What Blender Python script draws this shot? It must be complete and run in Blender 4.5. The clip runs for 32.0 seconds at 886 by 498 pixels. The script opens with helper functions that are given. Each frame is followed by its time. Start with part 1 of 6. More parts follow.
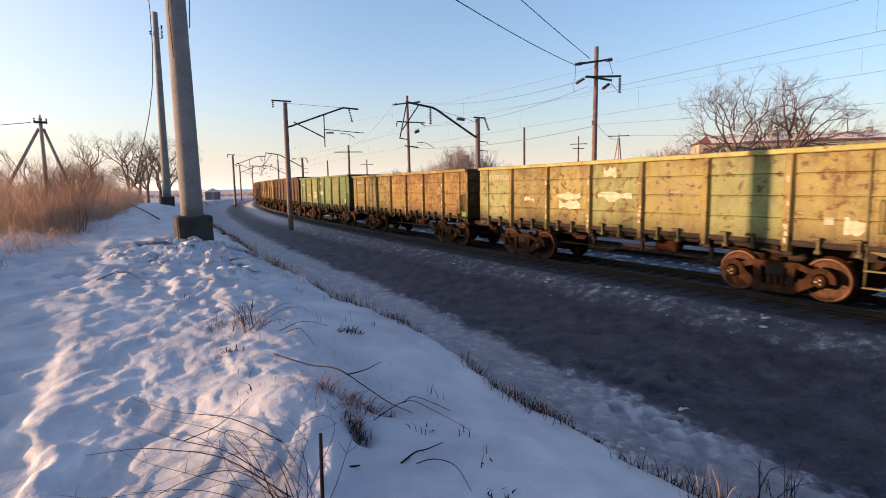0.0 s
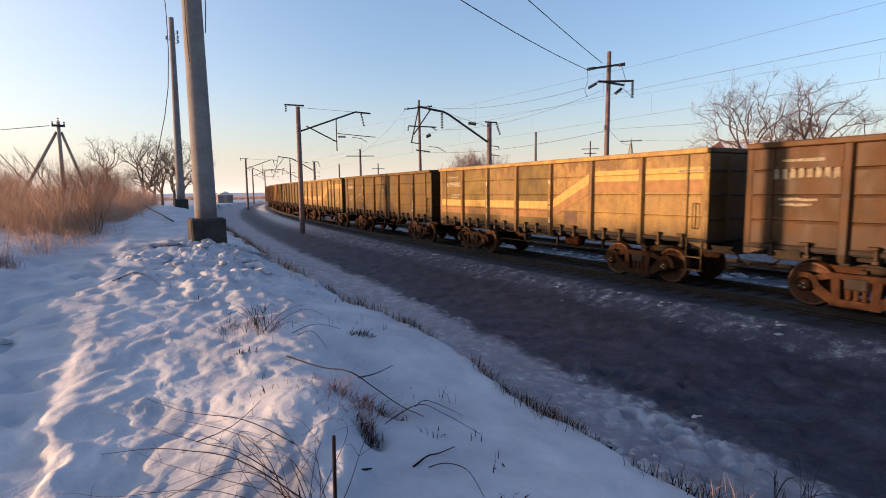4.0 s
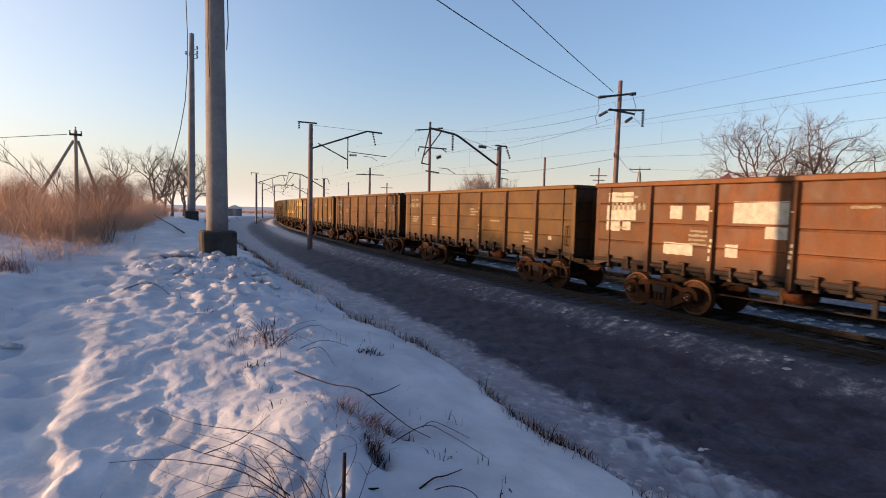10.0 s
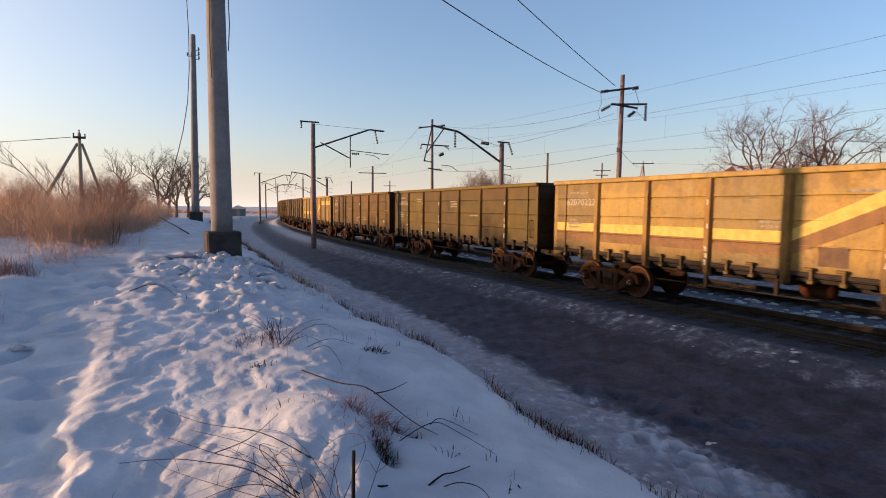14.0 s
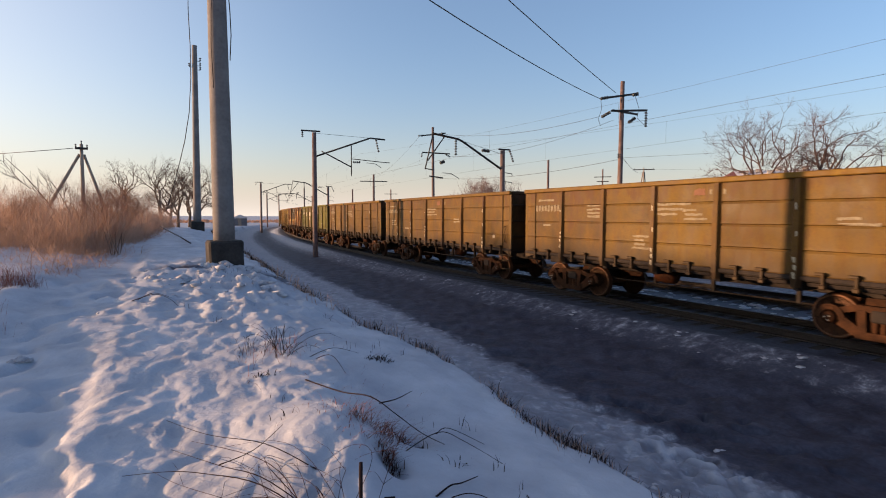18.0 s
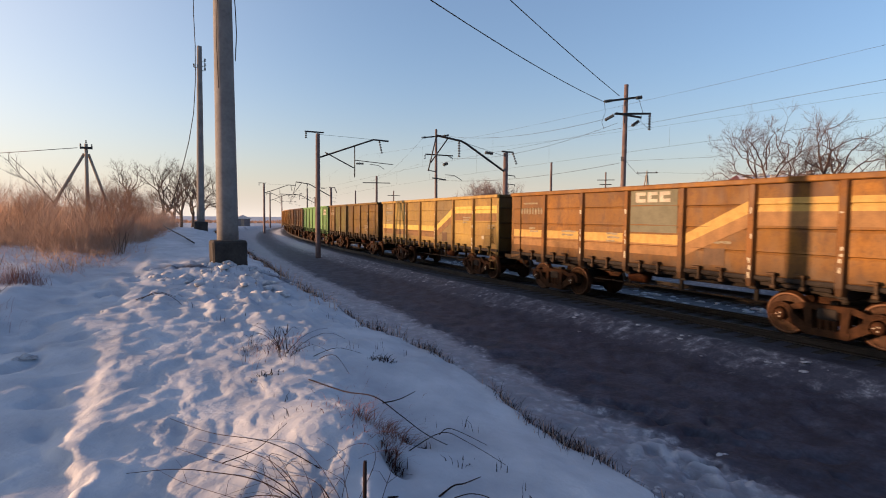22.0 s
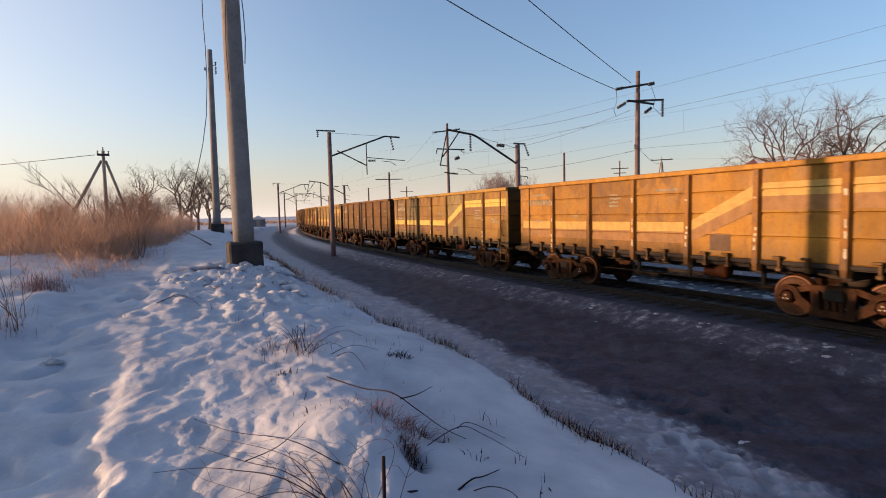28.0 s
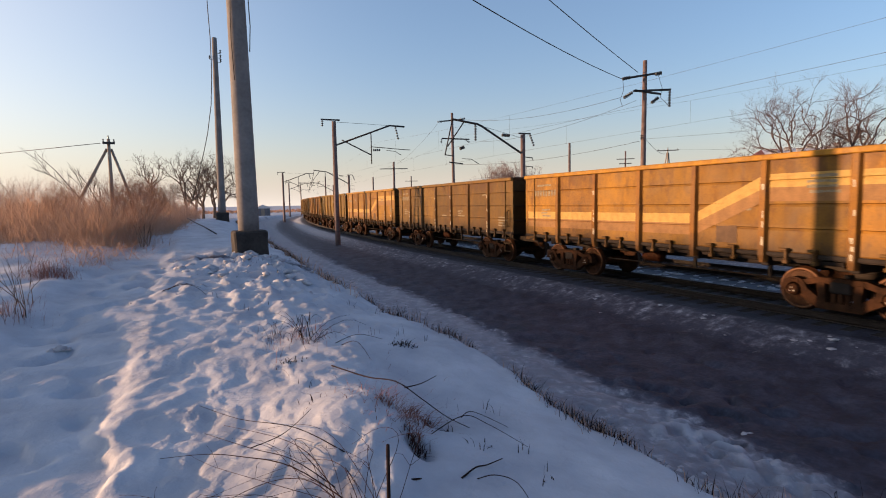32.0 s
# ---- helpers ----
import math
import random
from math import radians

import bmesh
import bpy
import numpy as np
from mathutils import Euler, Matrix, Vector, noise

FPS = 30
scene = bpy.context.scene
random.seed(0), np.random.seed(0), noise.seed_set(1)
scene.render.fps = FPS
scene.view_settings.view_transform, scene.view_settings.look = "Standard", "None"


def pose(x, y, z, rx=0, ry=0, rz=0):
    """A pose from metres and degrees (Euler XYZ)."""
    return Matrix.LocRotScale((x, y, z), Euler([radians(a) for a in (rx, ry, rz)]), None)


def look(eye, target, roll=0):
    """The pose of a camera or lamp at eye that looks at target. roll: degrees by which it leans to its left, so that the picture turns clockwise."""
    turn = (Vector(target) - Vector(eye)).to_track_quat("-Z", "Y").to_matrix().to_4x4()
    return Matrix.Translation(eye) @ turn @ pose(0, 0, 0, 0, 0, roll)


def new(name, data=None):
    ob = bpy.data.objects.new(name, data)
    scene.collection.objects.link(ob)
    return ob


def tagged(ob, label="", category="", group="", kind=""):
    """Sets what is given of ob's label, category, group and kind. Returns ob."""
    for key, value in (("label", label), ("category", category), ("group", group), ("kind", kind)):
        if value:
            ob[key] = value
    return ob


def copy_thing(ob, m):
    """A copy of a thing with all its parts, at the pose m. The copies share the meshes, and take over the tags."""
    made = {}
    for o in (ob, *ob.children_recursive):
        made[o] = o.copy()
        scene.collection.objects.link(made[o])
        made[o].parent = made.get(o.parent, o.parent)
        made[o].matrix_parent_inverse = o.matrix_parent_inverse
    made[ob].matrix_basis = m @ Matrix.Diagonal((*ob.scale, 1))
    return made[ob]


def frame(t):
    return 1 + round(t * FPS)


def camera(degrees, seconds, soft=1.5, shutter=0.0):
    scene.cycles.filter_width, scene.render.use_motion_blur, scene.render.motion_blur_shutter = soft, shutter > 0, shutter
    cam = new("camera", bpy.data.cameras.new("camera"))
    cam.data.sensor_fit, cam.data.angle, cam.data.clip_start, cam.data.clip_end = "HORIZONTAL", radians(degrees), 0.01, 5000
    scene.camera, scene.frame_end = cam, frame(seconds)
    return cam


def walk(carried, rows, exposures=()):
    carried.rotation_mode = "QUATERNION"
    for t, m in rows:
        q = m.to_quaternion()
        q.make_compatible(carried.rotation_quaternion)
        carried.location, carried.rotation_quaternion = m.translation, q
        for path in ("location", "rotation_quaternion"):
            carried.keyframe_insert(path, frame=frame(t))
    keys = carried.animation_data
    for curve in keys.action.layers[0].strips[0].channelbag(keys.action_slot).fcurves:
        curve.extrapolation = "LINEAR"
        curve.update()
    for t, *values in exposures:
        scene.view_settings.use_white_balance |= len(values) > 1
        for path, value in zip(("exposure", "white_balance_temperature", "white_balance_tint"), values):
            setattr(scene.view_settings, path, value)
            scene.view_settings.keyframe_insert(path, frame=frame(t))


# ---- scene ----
# The camera is held by a bystander on the bank and only sways and turns.
LENS = 79.0
# seconds, x, y, z, yaw, pitch, roll
PATH = [
    (0.0, 0.096, -0.023, 2.554, -32.30, -6.71, 0.88),
    (0.5, 0.089, -0.018, 2.556, -32.26, -6.56, 1.38),
    (1.0, 0.088, -0.019, 2.549, -31.96, -6.77, 1.44),
    (1.5, 0.086, -0.018, 2.545, -31.60, -6.55, 1.49),
    (2.0, 0.085, -0.017, 2.553, -31.70, -6.29, 0.95),
    (2.5, 0.078, -0.015, 2.548, -31.45, -6.03, 0.92),
    (4.5, 0.082, -0.010, 2.550, -30.87, -6.22, 0.33),
    (5.0, 0.084, 0.000, 2.548, -31.11, -5.16, -0.41),
    (5.5, 0.083, 0.002, 2.548, -32.05, -4.08, -1.24),
    (6.0, 0.066, 0.001, 2.551, -32.07, -3.52, -1.38),
    (6.5, 0.054, -0.001, 2.548, -31.93, -3.54, -1.06),
    (7.0, 0.036, -0.002, 2.553, -31.43, -3.44, -0.36),
    (7.5, 0.025, -0.010, 2.552, -30.43, -4.17, -1.19),
    (8.0, 0.010, -0.021, 2.555, -31.24, -4.16, -1.56),
    (8.5, 0.015, -0.006, 2.560, -30.21, -3.67, -1.36),
    (9.0, 0.020, -0.009, 2.552, -30.44, -3.69, -1.33),
    (9.5, 0.016, -0.004, 2.551, -30.32, -3.81, -1.48),
    (10.0, 0.014, -0.007, 2.552, -30.38, -4.02, -1.47),
    (10.5, 0.007, -0.007, 2.554, -30.32, -4.22, -1.63),
    (11.0, 0.008, -0.006, 2.550, -30.00, -4.10, -1.57),
    (11.5, 0.007, -0.002, 2.555, -30.43, -3.99, -1.71),
    (12.0, 0.007, 0.004, 2.553, -29.78, -4.11, -1.60),
    (12.5, -0.003, -0.007, 2.552, -29.53, -4.15, -0.92),
    (13.0, -0.000, -0.001, 2.550, -29.52, -4.38, -0.75),
    (13.5, 0.004, -0.006, 2.557, -30.18, -4.01, -0.50),
    (14.0, 0.005, -0.002, 2.551, -30.04, -4.31, -0.64),
    (14.5, -0.002, 0.007, 2.559, -30.39, -4.09, -0.33),
    (16.5, -0.016, 0.028, 2.550, -30.78, -3.57, -0.19),
    (17.0, -0.011, 0.038, 2.548, -30.14, -3.38, 0.09),
    (17.5, -0.004, 0.042, 2.548, -30.02, -3.45, 0.10),
    (18.0, -0.001, 0.040, 2.545, -29.93, -3.50, -0.15),
    (18.5, -0.005, 0.041, 2.545, -30.60, -3.31, -0.65),
    (19.0, -0.006, 0.031, 2.549, -30.50, -2.95, -1.04),
    (19.5, -0.028, 0.021, 2.539, -30.69, -2.68, -1.26),
    (20.0, -0.031, 0.022, 2.546, -30.45, -2.75, -1.43),
    (20.5, -0.038, 0.030, 2.539, -30.36, -2.96, -1.54),
    (21.0, -0.038, 0.022, 2.535, -30.29, -2.86, -1.70),
    (21.5, -0.036, 0.031, 2.534, -30.33, -3.11, -1.18),
    (22.0, -0.018, 0.041, 2.535, -29.66, -3.29, -0.56),
    (22.5, -0.021, 0.044, 2.537, -28.56, -3.55, 0.67),
    (23.0, -0.017, 0.037, 2.542, -28.78, -3.71, 0.63),
    (23.5, -0.015, 0.054, 2.538, -28.70, -4.00, 0.83),
    (24.0, -0.006, 0.047, 2.534, -28.46, -3.68, 0.81),
    (24.5, -0.007, 0.041, 2.532, -28.72, -3.48, 0.48),
    (25.0, -0.009, 0.043, 2.536, -28.76, -3.47, 0.57),
    (25.5, 0.000, 0.050, 2.532, -28.08, -3.47, 1.09),
    (27.5, -0.001, 0.018, 2.547, -28.33, -3.84, 1.39),
    (28.0, -0.010, 0.020, 2.544, -28.21, -3.88, 1.30),
    (28.5, -0.007, 0.030, 2.544, -28.24, -3.91, 1.41),
    (29.0, -0.011, 0.026, 2.546, -27.98, -4.13, 1.29),
    (29.5, -0.012, 0.015, 2.545, -28.28, -4.27, 1.16),
    (30.0, -0.017, 0.012, 2.539, -28.36, -4.46, 1.22),
    (30.5, -0.031, 0.009, 2.546, -28.24, -4.68, 1.07),
    (31.0, -0.019, 0.016, 2.548, -27.87, -4.60, 1.19),
    (31.5, -0.017, 0.021, 2.545, -27.79, -4.75, 1.09),
    (32.0, -0.014, 0.019, 2.545, -27.73, -4.94, 1.02),
]

cam = camera(LENS, 32.0, soft=1.0, shutter=0.12)
walk(cam, [(t, pose(x, y, z, 90 + pitch, roll, yaw)) for t, x, y, z, yaw, pitch, roll in PATH],
     [(0, 0.57, 6900, 14), (5, 0.46, 6900, 14), (9, 0.40, 6900, 14), (20, 0.27, 6900, 14), (32, 0.25, 6900, 14)])

# ---- light ----
SUN_BEARING = -61.4      # degrees clockwise from +y
SUN_HEIGHT = 6.6
world = bpy.data.worlds.new("winter_sky")
scene.world = world
world.use_nodes = True
wn = world.node_tree.nodes
sky = wn.new("ShaderNodeTexSky")
sky.sky_type = "NISHITA"
sky.sun_disc = False
sky.sun_elevation = radians(SUN_HEIGHT)
sky.sun_rotation = radians(SUN_BEARING)
sky.air_density, sky.dust_density, sky.ozone_density = 0.9, 2.9, 3.0
wn["Background"].inputs["Strength"].default_value = 0.322
haze = wn.new("ShaderNodeMix")          # winter haze over the clear sky, thickest towards the horizon
haze.data_type = "RGBA"
haze.inputs[7].default_value = (2.82, 2.58, 2.34, 1)
upward = wn.new("ShaderNodeSeparateXYZ")
world.node_tree.links.new(wn.new("ShaderNodeTexCoord").outputs["Generated"], upward.inputs[0])
last = upward.outputs[2]
for op, value in (("ABSOLUTE", 0.0), ("SUBTRACT", 1.0), ("POWER", 12.0), ("MULTIPLY", 0.82), ("ADD", 0.05)):
    mn = wn.new("ShaderNodeMath")
    mn.operation = op
    if op == "SUBTRACT":
        mn.inputs[0].default_value = value
        world.node_tree.links.new(last, mn.inputs[1])
    else:
        mn.inputs[1].default_value = value
        world.node_tree.links.new(last, mn.inputs[0])
    last = mn.outputs[0]
world.node_tree.links.new(last, haze.inputs[0])
world.node_tree.links.new(sky.outputs["Color"], haze.inputs[6])
sun_data = bpy.data.lights.new("sun", "SUN")
sun_data.energy, sun_data.angle, sun_data.color = 7.4, radians(0.7), (1.0, 0.60, 0.33)
sun = new("sun", sun_data)
toward = Vector((math.sin(radians(SUN_BEARING)) * math.cos(radians(SUN_HEIGHT)),
                 math.cos(radians(SUN_BEARING)) * math.cos(radians(SUN_HEIGHT)), math.sin(radians(SUN_HEIGHT))))
sun.matrix_world = look(toward * 60, (0, 0, 0))
veil = wn.new("ShaderNodeMix")          # the haze is whiter round the low sun
veil.data_type = "RGBA"
veil.inputs[7].default_value = (2.55, 2.42, 2.24, 1)
facing = wn.new("ShaderNodeVectorMath")
facing.operation = "DOT_PRODUCT"
facing.inputs[1].default_value = toward
world.node_tree.links.new(wn.new("ShaderNodeTexCoord").outputs["Generated"], facing.inputs[0])
last = facing.outputs["Value"]
for op, value in (("MAXIMUM", 0.0), ("POWER", 2.4), ("MULTIPLY", 0.82)):
    mn = wn.new("ShaderNodeMath")
    mn.operation = op
    mn.inputs[1].default_value = value
    world.node_tree.links.new(last, mn.inputs[0])
    last = mn.outputs[0]
world.node_tree.links.new(last, veil.inputs[0])
world.node_tree.links.new(haze.outputs[2], veil.inputs[6])
world.node_tree.links.new(veil.outputs[2], wn["Background"].inputs["Color"])

# ---- plan ----
TRACK_X, TRACK_R = 13.527, 455.2      # the line is one arc that bends away to the right
CX = TRACK_X + TRACK_R


def lateral(x, y):
    """Metres to the left of the centre line of the near track."""
    return math.hypot(x - CX, y) - TRACK_R


def on_track(s, left=0.0):
    """A point of the plan s metres along the line, and that much to the left of it."""
    a = s / TRACK_R
    r = TRACK_R + left
    return CX - r * math.cos(a), r * math.sin(a)


def bearing(deg, dist):
    return dist * math.sin(radians(deg)), dist * math.cos(radians(deg))


def step(x, a, b):
    u = min(1.0, max(0.0, (x - a) / (b - a)))
    return u * u * (3 - 2 * u)


def n2(x, y, f, seed=0.0):
    return noise.noise((x * f + seed, y * f - seed * 0.7, seed))


def bank_top(y):
    return float(np.interp(y, [-60, -10, 0, 4, 8, 12, 18, 26, 33, 60, 120, 300], [0.88, 0.88, 0.90, 0.93, 1.20, 1.54, 1.75, 1.82, 1.86, 1.3, 0.2, -0.4]))


PROFILE_L = [-400, -60, -12, -8.6, -6.6, 2.05, 3.2, 4.5, 7.0, 8.3]
PROFILE_Z = [-0.2, -0.8, -0.85, -0.8, -0.22, -0.20, -0.52, -0.62, -0.62, -0.5]


def lip_left(x, y):
    """How far left of the line the snow crust of the bank breaks off."""
    wave = 0.10 * n2(x, y, 0.9, 17.0) + 0.05 * n2(x, y, 3.1, 18.0) if y < 40 else 0.0
    return float(np.interp(y, [-5, 2, 3, 4.2, 5.2, 6, 8, 10, 13, 30, 60], [10.6, 10.62, 10.5, 10.5, 10.35, 10.5, 10.75, 10.95, 11.0, 10.8, 10.0])) + wave


def ground_z(x, y, fine=True):
    left = lateral(x, y)
    if left < 8.3:
        z = float(np.interp(left, PROFILE_L, PROFILE_Z))
    else:
        top = bank_top(y)
        lip = lip_left(x, y)
        foot = 0.34 + 0.10 * n2(x, y, 0.6, 19.0) if y < 40 else 0.3
        z = float(np.interp(left, [8.3, lip - 0.75, lip - 0.30, lip - 0.08, lip, lip + 0.5, max(12.2, lip + 0.9), 40, 120, 500],
                            [-0.5, 0.80 * top - 0.45 - foot, 0.80 * top - foot, 0.80 * top - 0.06, 0.80 * top, 0.90 * top, top, top + 0.3, 0.9, 0.0]))
    if y > 90:
        z = z + (-0.6 - z) * step(y, 90, 260) if left > 4 else z
    if fine and -3.5 < y < 60:
        near = (1.0 - step(math.hypot(x, y), 25, 60)) * step(y, -3.5, -0.8)
        w = step(left, 9.6, 11.0) * near
        if w > 0:
            # the trodden path, the ragged edge of the crust beside it and the drift on its far side
            edge = float(np.interp(y, [1, 3.5, 4.5, 5.2, 6.8, 8.2, 10, 16, 30], [-0.33, -0.33, -0.46, -0.26, -0.27, -0.10, 0.05, 0.35, 0.75]))
            d = edge - x + 0.10 * n2(x, y, 1.1, 5.5) + 0.09 * n2(x, y, 3.2, 7.5) + 0.05 * n2(x, y, 8.0, 3.9)
            on_path = step(d, 0.0, 0.3) * (1 - step(d, 0.95, 1.5))
            drift = step(d, 1.0, 1.7)
            z += w * (0.045 * n2(x, y, 0.55, 3.1) + 0.018 * n2(x, y, 1.7, 8.2)) * (1 - 0.7 * on_path)
            z -= w * (0.055 + 0.06 * n2(x, y, 1.1, 61.0)) * step(d, -0.02, 0.07 + 0.16 * step(n2(x, y, 0.7, 62.0), -0.1, 0.3) + 0.10 * step(y, 5.5, 8.5)) * (1 - drift)
            z += w * drift * (0.055 + 0.08 * n2(x, y, 0.9, 63.0) + 0.035 * n2(x, y, 2.6, 64.0) + 0.05 * max(0.0, n2(x, y, 1.6, 66.0)))
            # boot holes in the path
            z -= w * on_path * 0.06 * step(n2(x, y, 2.4, 21.0), 0.16, 0.32)
            z += w * on_path * (0.016 * n2(x, y, 4.0, 22.0) + 0.006 * n2(x, y, 11.0, 23.0))
            # wind-packed crust that has broken into plates, creased along the bank
            ridge = float(np.interp(y, [1.5, 2.3, 3.4, 4.2, 7], [0.70, 0.92, 1.28, 1.5, 1.9]))
            calm = 1 - 0.8 * step(x, ridge + 0.02, ridge + 0.3) * (1 - step(y, 5, 8))          # smooth snow below the ridge
            c = w * calm * (1 - step(d, -0.10, 0.04))
            wx, wy = x + 0.25 * n2(x, y, 1.9, 31.0), y + 0.25 * n2(x, y, 1.9, 37.0)
            ux, uy = wx * 0.88 - wy * 0.48, wx * 0.48 + wy * 0.88
            z += c * 0.012 * step(n2(ux * 2.1, uy * 0.5, 1.2, 1.3), -0.02, 0.14) + c * 0.008 * step(n2(ux * 2.0, uy * 0.8, 2.4, 2.2), 0.0, 0.14)
            z += c * (0.016 * n2(ux * 1.3, uy * 0.7, 1.0, 51.0) + 0.008 * n2(ux * 1.6, uy * 0.7, 3.1, 52.0)) + c * 0.010 * step(n2(ux * 1.3, uy, 5.2, 2.6), 0.12, 0.22) + c * 0.006 * n2(x, y, 7.0, 2.9) + c * 0.003 * n2(x, y, 15.0, 2.4)
            # thin upturned rims of crust, and the sharp rim of the plateau over the path
            z += c * 0.009 * step(n2(x, y, 0.7, 74.0), -0.1, 0.25) * max(0.0, 1 - 7 * abs(n2(ux * 1.5, uy * 0.6, 1.3, 71.0))) ** 1.5 + c * 0.005 * max(0.0, 1 - 5 * abs(n2(ux * 1.5, uy * 0.7, 2.9, 73.0))) ** 1.4
            z -= w * 0.032 * step(x, -0.38, 0.15) * (1 - step(y, 3.8, 5.2))
            z += w * (0.030 * n2(x, y, 1.4, 75.0) + 0.028 * n2(x, y, 5.0, 76.0)) * max(0.0, 1 - abs(d + 0.08) / 0.14)
            z -= c * 0.016 * step(n2(x, y, 2.4, 11.0), 0.28, 0.42)
            # dug-over snow round the foot of the large pole
            h = 0.85 * math.exp(-((x - 1.6) ** 2 / 3.2 + (y - 9.6) ** 2 / 7.5))
            z += h * (0.02 + 0.11 * abs(n2(x, y, 2.4, 4.4)) + 0.07 * n2(x, y, 5.0, 4.9) + 0.06 * step(n2(x, y, 3.6, 4.1), 0.0, 0.10) + 0.045 * step(n2(x, y, 6.5, 4.7), 0.05, 0.16) - 0.07 * step(n2(x, y, 4.6, 4.8), 0.26, 0.36) + 0.04 * abs(n2(x, y, 9.0, 4.6)))
            # the crust tilts up towards the lip
            z += 0.075 * step(x, -0.1, ridge) * (1 - step(x, ridge, ridge + float(np.interp(y, [2, 3.4, 5], [0.16, 0.30, 0.9])))) * (1 - step(y, 6, 10))
            z -= 0.07 * math.exp(-((x + 1.01) ** 2 / 0.006 + (y - 7.18) ** 2 / 0.03))          # a boot hole beside the path
            # small hummock that hides a cut stump
            z += 0.16 * math.exp(-((x - 1.12) ** 2 / 0.22 + (y - 3.6) ** 2 / 0.40))
            z -= 0.13 * math.exp(-((x - 1.42) ** 2 / 0.008 + (y - 3.16) ** 2 / 0.020)) + 0.12 * math.exp(-((x - 1.80) ** 2 / 0.012 + (y - 3.62) ** 2 / 0.02))
        v = (1 - w) * near
        if v > 0 and left > 2.0:
            z += v * (0.05 * n2(x, y, 0.8, 6.0) + 0.03 * n2(x, y, 3.0, 6.6) + 0.015 * n2(x, y, 7.0, 6.9))
            tread = math.exp(-((x - 7.6) ** 2 / 1.6 + (y - 5.4) ** 2 / 1.2))          # boot marks in the sooty snow
            z += v * tread * (0.05 * abs(n2(x, y, 3.0, 16.0)) - 0.10 * step(n2(x, y, 2.9, 16.5), 0.18, 0.34))
            heap = math.exp(-((left - 7.6) ** 2 / 0.35 + (y - 4.2) ** 2 / 1.1))
            z += v * heap * (0.10 * abs(n2(x, y, 3.2, 24.0)) + 0.06 * step(n2(x, y, 4.2, 25.0), 0.02, 0.14) + 0.05 * n2(x, y, 8.0, 25.5) - 0.09 * step(n2(x, y, 3.4, 27.0), 0.22, 0.34))
            z += v * step(left, 2.6, 3.4) * (0.035 * step(n2(x, y, 1.7, 14.0), 0.05, 0.25) - 0.05 * step(n2(x, y, 2.6, 15.0), 0.3, 0.42))
            z += v * 0.05 * step(left, 2.0, 2.6) * (1 - step(left, 3.6, 4.6)) * max(0, n2(x, y, 3.3, 9.1))
    return z

# ---- materials ----
def shader(name, rough=0.8, metal=0.0, color=(0.5, 0.5, 0.5)):
    m = bpy.data.materials.new(name)
    m.use_nodes = True
    b = m.node_tree.nodes["Principled BSDF"]
    b.inputs["Roughness"].default_value = rough
    b.inputs["Metallic"].default_value = metal
    b.inputs["Base Color"].default_value = (*color, 1)
    return m, m.node_tree.nodes, m.node_tree.links, b


def ramp(nodes, stops):
    r = nodes.new("ShaderNodeValToRGB")
    e = r.color_ramp.elements
    while len(e) < len(stops):
        e.new(0.5)
    for el, (p, c) in zip(e, stops):
        el.position, el.color = p, (*c, 1) if len(c) == 3 else c
    return r


def mixed(nodes, links, fac, a, b, mode="MIX"):
    m = nodes.new("ShaderNodeMix")
    m.data_type, m.blend_type = "RGBA", mode
    for sock, v in ((m.inputs[0], fac), (m.inputs[6], a), (m.inputs[7], b)):
        if hasattr(v, "links"):
            links.new(v, sock)
        elif isinstance(v, (int, float)):
            sock.default_value = v
        else:
            sock.default_value = (*v, 1)
    return m.outputs[2]


def math_node(nodes, links, op, a, b=None, clamp=False):
    m = nodes.new("ShaderNodeMath")
    m.operation, m.use_clamp = op, clamp
    for sock, v in zip(m.inputs, (a, b)):
        if v is None:
            continue
        if hasattr(v, "links"):
            links.new(v, sock)
        else:
            sock.default_value = v
    return m.outputs[0]


def noise_at(nodes, links, scale, detail=4.0, space="Object", rough=0.55, stretch=None):
    tc = nodes.new("ShaderNodeTexCoord")
    n = nodes.new("ShaderNodeTexNoise")
    n.inputs["Scale"].default_value, n.inputs["Detail"].default_value, n.inputs["Roughness"].default_value = scale, detail, rough
    v = tc.outputs[space]
    if stretch:
        mp = nodes.new("ShaderNodeMapping")
        mp.inputs["Scale"].default_value = stretch
        links.new(v, mp.inputs["Vector"])
        v = mp.outputs["Vector"]
    links.new(v, n.inputs["Vector"])
    return n.outputs["Fac"]


def bumped(nodes, links, bsdf, height, strength=0.4, dist=0.02):
    b = nodes.new("ShaderNodeBump")
    b.inputs["Strength"].default_value, b.inputs["Distance"].default_value = strength, dist
    links.new(height, b.inputs["Height"])
    links.new(b.outputs["Normal"], bsdf.inputs["Normal"])


def grainy(name, dark, light, scale, rough=0.85, metal=0.0, bump=0.3, dist=0.01, space="Object", stretch=None):
    """A surface of two tones at two scales, with a fine relief."""
    m, n, k, b = shader(name, rough, metal)
    a = noise_at(n, k, scale, 5, space, stretch=stretch)
    c = noise_at(n, k, scale * 7.3, 4, space, stretch=stretch)
    f = math_node(n, k, "ADD", math_node(n, k, "MULTIPLY", a, 0.65), math_node(n, k, "MULTIPLY", c, 0.35))
    r = ramp(n, [(0.32, dark), (0.68, light)])
    k.new(f, r.inputs[0])
    k.new(r.outputs[0], b.inputs["Base Color"])
    bumped(n, k, b, f, bump, dist)
    b.inputs["Specular IOR Level"].default_value = 0.25
    return m


